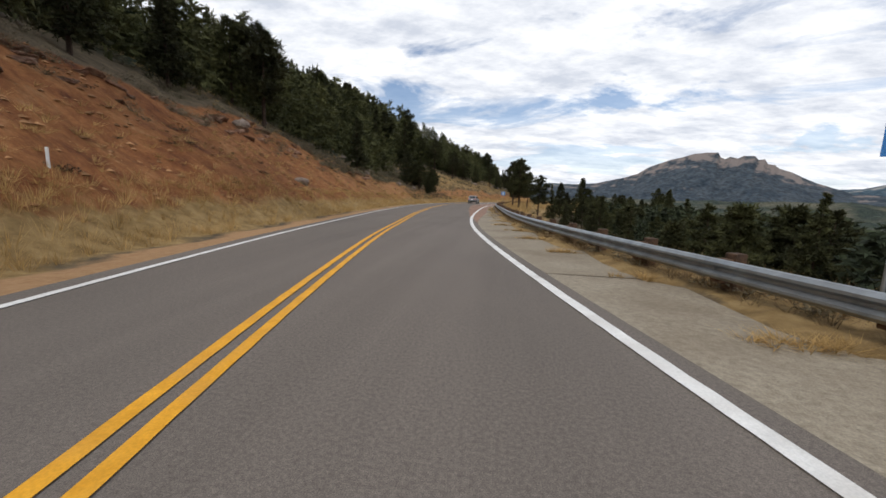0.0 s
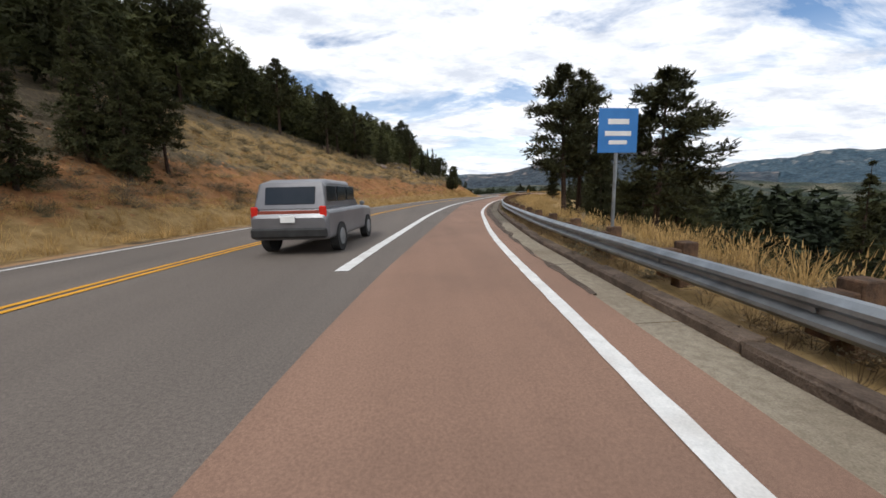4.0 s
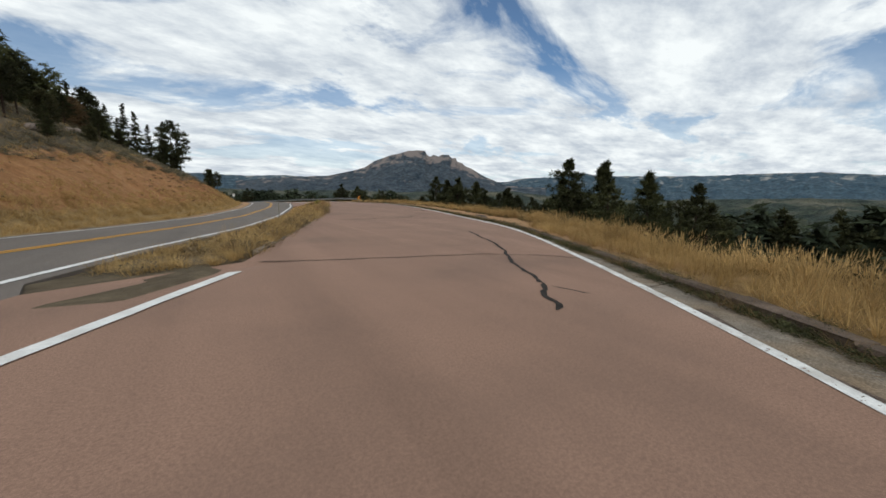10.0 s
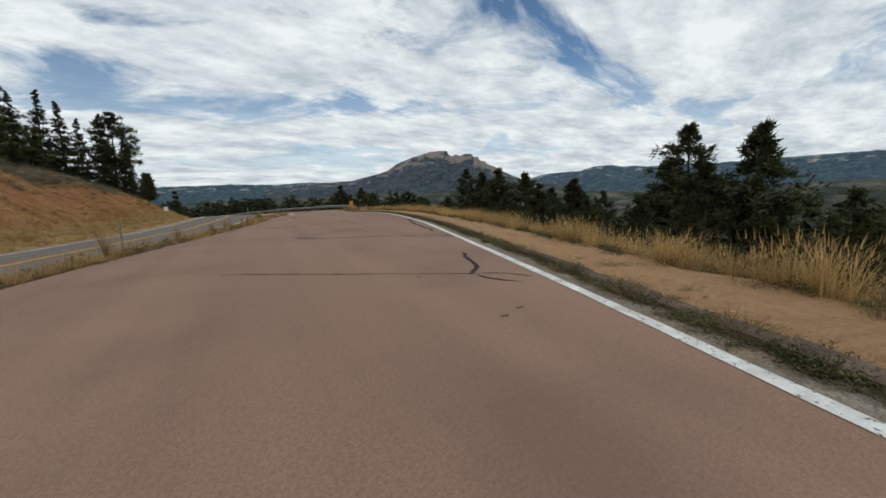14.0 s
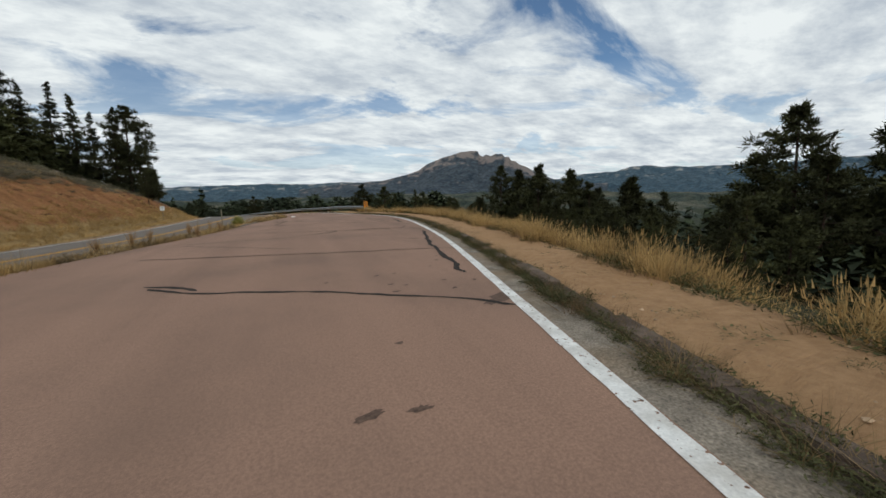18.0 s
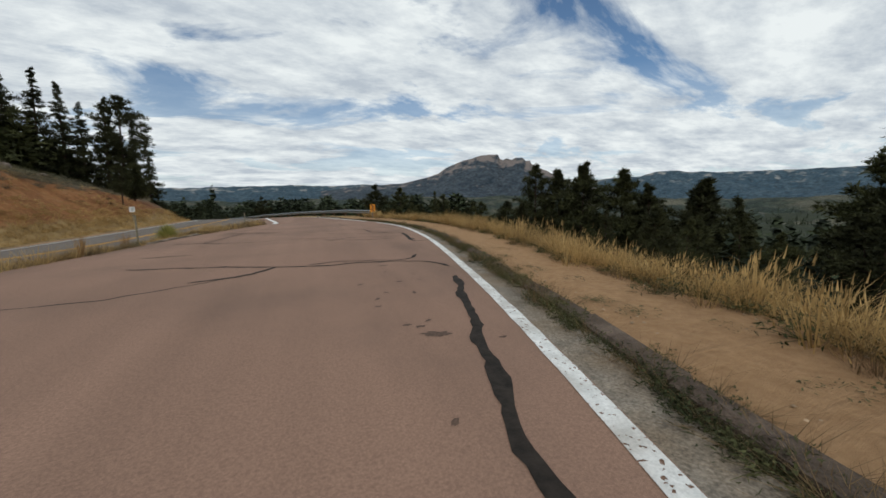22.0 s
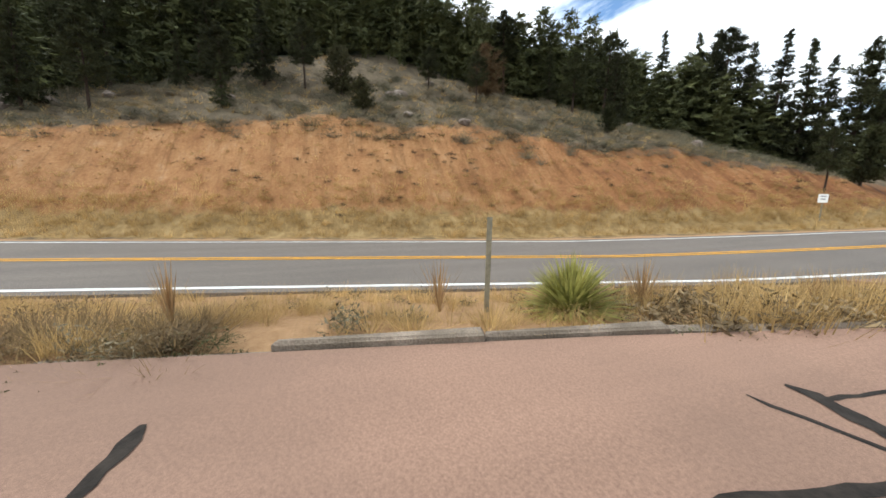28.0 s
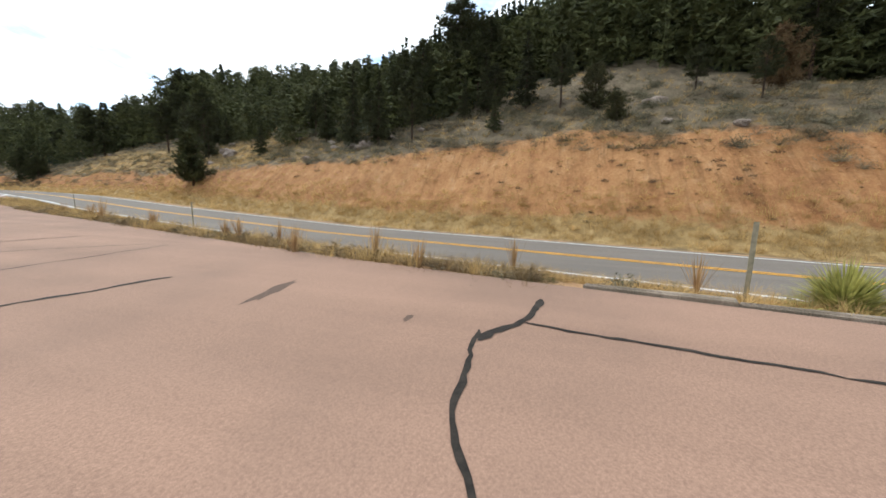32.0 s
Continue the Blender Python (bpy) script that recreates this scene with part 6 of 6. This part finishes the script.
def joint_weeds(rng):
    y = -38 + 3.0 * rng.randint(8, 30) - 0.02 + rng.gauss(0, 0.04)
    return float(WR(y)) + 0.6 + (float(KERBX(y)) + 0.2 - float(WR(y)) - 0.6) * rng.random() ** 0.5, y


grassy("joint_grass", "dry grass that grows in the joints of the concrete gutter", 420, joint_weeds, 0.06, 0.2, 33, lean=0.6, wide=(0.3, 0.8), plain=True, blades=26)

# ---- pebbles and clods ----
def clod_template(seed):
    rng = random.Random(seed)
    ring_pts = [Vector((math.cos(k * 1.257) * rng.uniform(0.7, 1.2), math.sin(k * 1.257) * rng.uniform(0.7, 1.2), rng.uniform(-0.1, 0.2))) for k in range(5)]
    verts = ring_pts + [Vector((rng.uniform(-0.2, 0.2), rng.uniform(-0.2, 0.2), 0.75)), Vector((0, 0, -0.4))]
    return verts, [f for k in range(5) for f in ((k, (k + 1) % 5, 5), ((k + 1) % 5, k, 6))]


def clods(name, label, count, pick, low, high, seed, mat):
    pl = scatter(count, pick, low, high, seed, (1, 1))
    pl[:, 4] = pl[:, 5]
    stamp(name, clod_template(seed), pl, mat, label, "stones")


PEBBLE = material("sandy_pebbles", (0.20, 0.13, 0.075), (0.44, 0.31, 0.20), 3.0, 0.95, bump=0, per_island=0.4)
CLOD = material("orange_clods", (0.16, 0.075, 0.032), (0.40, 0.22, 0.105), 2.0, 0.95, bump=0, per_island=0.45)
clods("pebbles", "small pebbles strewn over the sandy path", 2600, along_right(150, 216, 0.35, 2.2), 0.008, 0.03, 51, PEBBLE)
clods("pebbles", "grit and pebbles at the foot of the guardrail", 1400, along_right(20, 150, 0.1, 1.4), 0.008, 0.03, 52, PEBBLE)
clods("clods", "clods of orange earth on the cut", 3200, along_left(150, 245, 3.5, 10.5), 0.02, 0.10, 53, CLOD)
clods("clods", "stones and clods of red earth on the cut", 2600, along_left(0, 150, 3.5, 13.0), 0.03, 0.16, 54, CLOD)

# ---- old asphalt on the sandy path ----
def spill(x, y, length, width, seed):
    """A low ragged tongue of dark patching asphalt that lies on the ground."""
    rng = random.Random(seed)
    slope = float(KERBX(y + 1) - KERBX(y - 1)) / 2
    d = Vector((slope, 1)).normalized()
    edge = [rng.uniform(0.78, 1.15) for _ in range(28)]
    verts, faces = [(x, y, ground_at(x, y) + 0.05)], []
    for r in range(1, 5):
        for k in range(28):
            a, f = k * 6.2832 / 28, r / 4 * (edge[k] if r > 2 else 1)
            u, v = length * f * math.cos(a), width * f * math.sin(a)
            px, py = x + d.x * u + d.y * v, y + d.y * u - d.x * v
            verts.append((px, py, ground_at(px, py) + (0.05, 0.045, 0.035, 0.02, -0.04)[r] + rng.uniform(-0.008, 0.008)))
    for k in range(28):
        n = (k + 1) % 28
        faces.append((0, 1 + k, 1 + n))
        for r in range(3):
            faces.append((1 + 28 * r + k, 29 + 28 * r + k, 29 + 28 * r + n, 1 + 28 * r + n))
    ob = new("asphalt_patch", link_mesh("asphalt_patch", verts, faces, GRIT, True))
    tagged(ob, "dark ragged patch of old asphalt on the sandy path", "asphalt patch")


spill(34.9, 167.7, 0.95, 0.34, 5)
spill(34.15, 166.3, 0.6, 0.2, 6)

# ---- boulders ----
def boulder_mesh(seed, mat=ROCK):
    bm = bmesh.new()
    bmesh.ops.create_icosphere(bm, subdivisions=3, radius=1.0)
    off = Vector((seed * 3.7, seed * 1.9, seed))
    for v in bm.verts:
        n = noise.noise(v.co * 0.9 + off) * 0.5 + noise.noise(v.co * 2.4 + off) * 0.2
        v.co *= 0.85 + n
        v.co.z *= 0.72
        for axis in range(3):
            v.co[axis] = v.co[axis] * 0.75 + 0.25 * round(v.co[axis] * 2.2) / 2.2
    me = bpy.data.meshes.new("boulder")
    bm.to_mesh(me); bm.free(); me.materials.append(mat)
    return me


BOULDERS = [boulder_mesh(k) for k in range(4)]


def boulder(x, y, size, label, sink=0.3, n=0):
    ob = new("boulder", BOULDERS[n % 4])
    ob.matrix_world = pose(x, y, ground_at(x, y) + size * (0.5 - sink), 0, 0, x * 40) @ Matrix.Scale(size, 4)
    return tagged(ob, label, "boulder", group="boulders on the hillside")


rb = random.Random(8)
LEDGES = [boulder_mesh(k + 9, RED_ROCK) for k in range(3)]
for k in range(70):
    y = rb.uniform(6, 56)
    a = float(CUT_H(y) / CUT_S(y)) - abs(rb.gauss(0, 1.3))
    x, size = float(WLX(y)) - 0.45 - 2.3 - a, rb.uniform(0.15, 0.5)
    ob = new("ledge_rock", LEDGES[k % 3])
    ob.matrix_world = pose(x, y, ground_at(x, y) + size * 0.05, rb.uniform(-15, 15), rb.uniform(20, 45), rb.uniform(0, 360)) @ Matrix.Diagonal((size, size * 1.5, size * 0.6, 1))
    tagged(ob, "red-brown ledge rock that sticks out of the cut", "rock", group="ledge rocks in the cut")
for k in range(16):
    boulder(rb.uniform(0.5, 4.5), rb.uniform(176, 186), rb.uniform(0.3, 0.75), "pale grey granite block in a pile under the pines", n=k)
boulder(6.1, 208.6, 0.75, "pale pinkish boulder among scrub above the cut", n=1)
boulder(5.7, 207.9, 0.5, "pale boulder beside a larger one", n=2)
for x, y, size in ((-0.6, 160.4, 1.0), (-1.6, 158.6, 0.75), (-2.6, 155.6, 0.6), (1.6, 159.4, 0.45), (-8.6, 143.8, 0.8), (-9.6, 141.8, 0.6), (-4.6, 152.8, 0.55), (-5.8, 150.6, 0.5)):
    boulder(x, y, size, "pinkish granite boulder at the edge of the pines", n=int(size * 10))
boulder(-21.5, 29.0, 0.8, "large pale boulder among the pines", n=0)
boulder(-15.0, 27.0, 0.6, "whitish boulder at the top of the cut", n=3)
for k in range(70):
    y = rb.choice((rb.uniform(-5, 95), rb.uniform(50, 80), rb.uniform(100, 235)))
    over = rb.uniform(0.0, 14)
    x = float(WLX(y)) - 0.45 - 2.3 - float(CUT_H(y) / CUT_S(y)) - over
    boulder(x, y, rb.uniform(0.2, 0.6), "weathered pinkish granite boulder among scrub", n=k)


# ---- guardrails ----
def rail_line(f, y0, y1, dy=0.5):
    return [(float(f(y)), y) for y in np.arange(y0, y1 + 0.01, dy)]


W_SHAPE = [(0.0, -0.155), (0.035, -0.145), (0.085, -0.10), (0.085, -0.065), (0.01, -0.02), (0.01, 0.02), (0.085, 0.065), (0.085, 0.10), (0.035, 0.145), (0.0, 0.155)]


def guardrail(name, label, pts, top, spacing, seed, ground_up, flare=False):
    """Corrugated steel beam on timber posts with blocks. pts: x, y along it, traffic on its left."""
    rng = random.Random(seed)
    ob = thing(name, label, "guardrail")
    verts, faces = [], []
    m = len(W_SHAPE)
    for k, (x, y) in enumerate(pts):
        a, b = Vector(pts[max(k - 1, 0)]), Vector(pts[min(k + 1, len(pts) - 1)])
        d = (b - a).normalized()
        side = Vector((-d.y, d.x))
        out = 0.0
        if flare and k > len(pts) - 5:
            out = -0.05 * (k - len(pts) + 5) ** 2
        z = ground_up(x, y) + top - 0.155
        for u, v in W_SHAPE:
            p = Vector((x, y)) + side * (u + out)
            verts.append((p.x, p.y, z + v))
        for u, v in reversed(W_SHAPE):
            p = Vector((x, y)) + side * (u + out - 0.006)
            verts.append((p.x, p.y, z + v))
        if k:
            c, o = 2 * m * k, 2 * m * (k - 1)
            for j in range(2 * m):
                faces.append((o + j, o + (j + 1) % (2 * m), c + (j + 1) % (2 * m), c + j))
    part_mesh("beam", link_mesh("beam", verts, faces, STEEL), ob, label="galvanised corrugated steel beam")
    bm = bmesh.new(); box(bm, (0.2, 0.2, 1.15), (0, 0, -0.38), bevel=0.012)
    post = bpy.data.meshes.new("post"); bm.to_mesh(post); bm.free(); post.materials.append(TIMBER)
    bm = bmesh.new(); box(bm, (0.2, 0.19, 0.36), (0, 0, 0), bevel=0.012)
    block = bpy.data.meshes.new("block"); bm.to_mesh(block); bm.free(); block.materials.append(TIMBER)
    bm = bmesh.new(); bmesh.ops.create_cone(bm, cap_ends=True, segments=8, radius1=0.022, radius2=0.016, depth=0.03)
    bolt = bpy.data.meshes.new("bolt"); bm.to_mesh(bolt); bm.free(); bolt.materials.append(STEEL)
    run = 0.0
    for k in range(1, len(pts)):
        a, b = Vector(pts[k - 1]), Vector(pts[k])
        run += (b - a).length
        if run >= spacing:
            run = 0.0
            d = (b - a).normalized()
            side = Vector((-d.y, d.x))
            turn = math.degrees(math.atan2(d.y, d.x)) - 90
            z = ground_up(*pts[k]) + top - 0.155
            q = b - side * 0.31
            part_mesh("post", post, ob, pose(q.x, q.y, z + 0.04, rng.uniform(-1.5, 1.5), rng.uniform(-1.5, 1.5), turn))
            q = b - side * 0.106
            part_mesh("block", block, ob, pose(q.x, q.y, z - 0.03, 0, 0, turn))
            q = b + side * 0.02
            part_mesh("bolt", bolt, ob, pose(q.x, q.y, z, 0, 90, turn))
    return ob


RAIL = shifted(KERBX, 0.4)
guardrail("guardrail", "galvanised guardrail on brown timber posts along the drop", rail_line(RAIL, -30, 140.5), 0.57, 1.9, 4, lambda x, y: float(BAY_Z(y)))
# folded end piece of the beam
ev, ef = [], []
for k in range(9):
    a = radians(180 - k * 24)
    for u, v in ((0, -0.16), (0.02, -0.05), (0.0, 0.05), (0.0, 0.16)):
        r = 0.26 + u
        ev.append((r * math.cos(a), r * math.sin(a), v))
    if k:
        for j in range(3):
            o, c = 4 * (k - 1) + j, 4 * k + j
            ef.append((o, o + 1, c + 1, c))
end = new("guardrail_end", link_mesh("guardrail_end", ev, ef, STEEL, True))
sol = end.modifiers.new("thick", "SOLIDIFY"); sol.thickness = 0.008
end.matrix_world = pose(float(RAIL(140.5)) + 0.24, 140.6, 0.415, 0, 0, -25)
tagged(end, "curved galvanised end piece of the guardrail", "guardrail end")

FAR = line(218, 43.6, 226, 42.0, 238, 39.2, 250, 35.6, 266, 29.4, 280, 22.4, 290, 15.5)
guardrail("guardrail", "pale galvanised guardrail round the bend beyond the lay-by", rail_line(FAR, 219, 288, 1.0), 0.72, 3.8, 9, lambda x, y: float(BAY_Z(y)))


# ---- signs and posts ----
def plate(name, w, h, mat, parent, z, label="", t=0.006, y=0.0):
    bm = bmesh.new()
    box(bm, (w, t, h), (0, y, z), bevel=0.002)
    return part(name, bm, mat, parent, label)


def road_sign(name, label, x, y, turn, w, h, z, face, marks=(), post_h=None, pole=STEEL):
    ob = thing(name, label, "road sign", (x, y, ground_at(x, y) - 0.02), turn)
    bm = bmesh.new(); tube(bm, (0, 0.03, -0.3), (0, 0.03, post_h or z + h / 2), 0.03, 0.03, 8)
    part("post", bm, pole, ob, "slim metal post")
    panel = plate("panel", w, h, face, ob, z)
    for k, (mx, mz, mw, mh, mat) in enumerate(marks):
        mk = plate("mark", mw, mh, mat, panel, z + mz, t=0.004, y=-0.006)
        mk.location.x = mx
    return ob


SIGN_Z = 2.72 - ground_at(5.9, 6.65)
road_sign("blue_sign", "blue roadside sign with a white symbol on a post", 6.12, 6.6, -10, 0.75, 0.75, SIGN_Z, BLUE, ((-0.08, 0.0, 0.10, 0.44, SIGN_WHITE), (0.07, 0.13, 0.2, 0.10, SIGN_WHITE), (0.14, 0.05, 0.08, 0.2, SIGN_WHITE)))
road_sign("blue_sign", "blue roadside sign at the start of the lay-by", 1.2, 76.0, 5, 0.75, 0.75, 2.35 - ground_at(1.2, 76.0), BLUE, ((0, 0.15, 0.4, 0.09, SIGN_WHITE), (0, -0.05, 0.5, 0.08, SIGN_WHITE), (0, -0.2, 0.35, 0.07, SIGN_WHITE)))
road_sign("white_sign", "small white sign on a post at the foot of the cut", 22.6, 230.3, 20, 0.42, 0.5, 1.35, SIGN_WHITE, ((0, 0.12, 0.26, 0.04, BLACK), (0, -0.04, 0.2, 0.05, BLACK)), pole=POST)
marker = thing("hazard_marker", "orange and black hazard marker at the guardrail end", "road sign", (43.5, 218.3, ground_at(43.5, 218.3)), 8)
bm = bmesh.new(); tube(bm, (0, 0.03, -0.2), (0, 0.03, 1.15), 0.025, 0.025, 8)
part("post", bm, STEEL, marker)
panel = plate("panel", 0.42, 0.6, ORANGE, marker, 0.85)
for k in range(3):
    bm = bmesh.new()
    box(bm, (0.34, 0.004, 0.07), (0, -0.006, 0), Matrix.Translation((0, 0, 0.68 + 0.17 * k)) @ Matrix.Rotation(radians(38), 4, "Y"))
    part("stripe", bm, BLACK, panel)


def delineator(x, y, h, label):
    ob = thing("delineator_post", label, "post", (x, y, ground_at(x, y) - 0.05), 70, group="delineator posts")
    bm = bmesh.new()
    for sx, sy, ox, oy in ((0.06, 0.008, 0, 0), (0.008, 0.03, -0.03, 0.015), (0.008, 0.03, 0.03, 0.015)):
        box(bm, (sx, sy, h + 0.2), (ox, oy, h / 2 - 0.1))
    part("channel", bm, POST, ob, "weathered green steel channel")
    return ob


delineator(32.0, 204.6, 1.35, "slim weathered green steel post on the strip beside the yucca")
delineator(28.0, 188.4, 1.25, "slim weathered steel post among dry weeds")
delineator(23.1, 172.6, 1.2, "slim weathered steel post on the grassy strip")
delineator(34.6, 213.0, 1.0, "slim steel post at the end of the strip")
mark = thing("marker_post", "short white marker post on the grassy bank", "post", (-11.6, 8.2, ground_at(-11.6, 8.2)), 60)
bm = bmesh.new(); box(bm, (0.07, 0.03, 0.65), (0, 0, 0.2), bevel=0.01)
part("blade", bm, SIGN_WHITE, mark)


# ---- yucca and dry plants on the strip ----
def spiky(name, label, category, x, y, size, count, mat, spread, seed, width=0.022):
    rng = random.Random(seed)
    verts, faces = [], []
    for _ in range(count):
        a, tilt = rng.random() * 6.28, rng.random() ** 0.7 * spread
        ln = size * rng.uniform(0.7, 1.1)
        d = Vector((math.cos(a) * math.sin(tilt), math.sin(a) * math.sin(tilt), math.cos(tilt)))
        q = Vector((-math.sin(a), math.cos(a), 0)) * width
        b = len(verts)
        root = d * 0.04
        mid = d * ln * 0.55 + Vector((0, 0, 0.02))
        tip = d * ln - Vector((0, 0, 0.10 * math.sin(tilt) * ln))
        verts += [root - q * 0.5, root + q * 0.5, mid + q * 0.7, mid - q * 0.7, tip]
        faces += [(b, b + 1, b + 2, b + 3), (b + 3, b + 2, b + 4)]
    ob = new(name, link_mesh(name, verts, faces, mat))
    ob.matrix_world = pose(x, y, ground_at(x, y), 0, 0, 0)
    return tagged(ob, label, category)


spiky("yucca", "spiky yellow-green yucca on the strip beside the lay-by", "plant", 32.75, 205.35, 0.78, 640, YUCCA, 1.5, 3)
for k, (x, y, s) in enumerate(((31.0, 195.0, 0.9), (30.9, 193.6, 0.7), (28.6, 184.4, 0.8), (26.6, 178.2, 0.75), (32.6, 199.4, 0.6), (25.4, 175.0, 0.6), (31.8, 204.0, 0.75), (32.6, 206.6, 0.6), (31.6, 198.0, 0.95), (32.2, 196.4, 0.7), (30.4, 192.6, 0.8), (29.6, 188.6, 0.7), (31.9, 201.0, 0.6), (33.4, 208.6, 0.6), (27.4, 181.6, 0.7))):
    spiky("dry_plant", "dry brown upright weed on the strip beside the kerb", "plant", x, y, s * (0.8 + 0.12 * (k * 7 % 5)), 34 + 9 * (k % 4), STALK, 0.35 + 0.1 * (k % 4), 20 + k, 0.009)
bm = bmesh.new()
bmesh.ops.create_icosphere(bm, subdivisions=2, radius=0.045)
for v in bm.verts:
    v.co = v.co * (1 + 0.7 * noise.noise(v.co * 24))
    v.co.z = abs(v.co.z) * 0.9
me = bpy.data.meshes.new("paper_scrap"); bm.to_mesh(me); bm.free(); me.materials.append(PAPER); scrap = new("paper_scrap", me)
scrap.matrix_world = pose(39.35, 183.2, 0.02, 0, 0, 30)
tagged(scrap, "crumpled white paper lying by the stone kerb", "litter")


# ---- the car ahead ----
def loft(sections):
    """A closed skin over rings of equal length."""
    bm = bmesh.new()
    rings = [[bm.verts.new(p) for p in ring] for ring in sections]
    for a, b in zip(rings, rings[1:]):
        for k in range(len(a)):
            bm.faces.new((a[k], a[(k + 1) % len(a)], b[(k + 1) % len(b)], b[k]))
    bm.faces.new(list(reversed(rings[0])))
    bm.faces.new(rings[-1])
    bmesh.ops.recalc_face_normals(bm, faces=bm.faces)
    return bm


def ring(y, w, z0, z1, r=0.1):
    pts = []
    for sx, sz, a0 in ((1, 0, -90), (1, 1, 0), (-1, 1, 90), (-1, 0, 180)):
        for k in range(4):
            a = radians(a0 + 30 * k)
            pts.append((sx * (w - r) + r * math.cos(a), y, (z1 - r if sz else z0 + r) + r * math.sin(a)))
    return pts


def sport_utility(x, y, turn):
    car = thing("sport_utility_car", "silver and red-brown sport utility car driving away in its lane", "car", (x, y, float(paved(np.array(x), np.array(y)))), turn)
    part("body", loft([ring(-2.2, 0.82, 0.42, 0.85), ring(-2.1, 0.88, 0.36, 1.02), ring(-1.2, 0.9, 0.34, 1.03), ring(0.9, 0.9, 0.34, 1.02), ring(1.9, 0.87, 0.36, 0.95), ring(2.2, 0.78, 0.42, 0.8)]), CAR_GREY, car)
    part("cabin", loft([ring(-2.08, 0.80, 0.98, 1.05, 0.03), ring(-1.9, 0.74, 0.98, 1.62), ring(-1.5, 0.72, 0.98, 1.70), ring(0.1, 0.70, 0.98, 1.68), ring(0.9, 0.72, 0.98, 1.08, 0.04)]), CAR_GREY, car)
    for label, size, at, tilt in (("rear_window", (1.12, 0.02, 0.40), (0, -2.0, 1.33), -16), ("windscreen", (1.15, 0.02, 0.66), (0, 0.56, 1.36), 53)):
        bm = bmesh.new(); box(bm, size, (0, 0, 0), pose(*at, tilt, 0, 0), bevel=0.008)
        part(label, bm, GLASS, car)
    for s in (-1, 1):
        for ya, yb in ((-1.75, -1.1), (-0.98, -0.3), (-0.18, 0.5)):
            bm = bmesh.new(); box(bm, (0.02, yb - ya, 0.36), (s * 0.728, (ya + yb) / 2, 1.36), bevel=0.008)
            part("side_window", bm, GLASS, car)
        bm = bmesh.new(); box(bm, (0.16, 0.05, 0.34), (s * 0.76, -2.14, 0.93), bevel=0.02)
        part("tail_lamp", bm, LAMP_RED, car)
        bm = bmesh.new(); box(bm, (0.12, 0.16, 0.12), (s * 0.95, 0.55, 1.08), bevel=0.03)
        part("mirror", bm, CAR_GREY, car)
        for wy in (-1.35, 1.35):
            bm = bmesh.new(); tube(bm, (s * 0.72, wy, 0.35), (s * 0.92, wy, 0.35), 0.35, 0.35, 24)
            tyre = part("tyre", bm, RUBBER, car)
            bm = bmesh.new(); tube(bm, (s * 0.915, wy, 0.35), (s * 0.93, wy, 0.35), 0.21, 0.19, 16)
            part("rim", bm, STEEL, tyre)
    bm = bmesh.new(); box(bm, (1.7, 0.12, 0.22), (0, -2.2, 0.52), bevel=0.04)
    part("bumper", bm, BLACK, car)
    bm = bmesh.new(); box(bm, (0.32, 0.01, 0.14), (0, -2.235, 0.82), bevel=0.003)
    part("number_plate", bm, SIGN_WHITE, car, "plain white plate")
    bm = bmesh.new(); box(bm, (1.5, 0.03, 0.42), (0, -2.135, 0.80), bevel=0.02)
    part("tailgate", bm, CAR, car, "red-brown tailgate")
    return car


CAR_Y = 80.0
sport_utility(float(YEL(CAR_Y)) + 2.0, CAR_Y, -6)
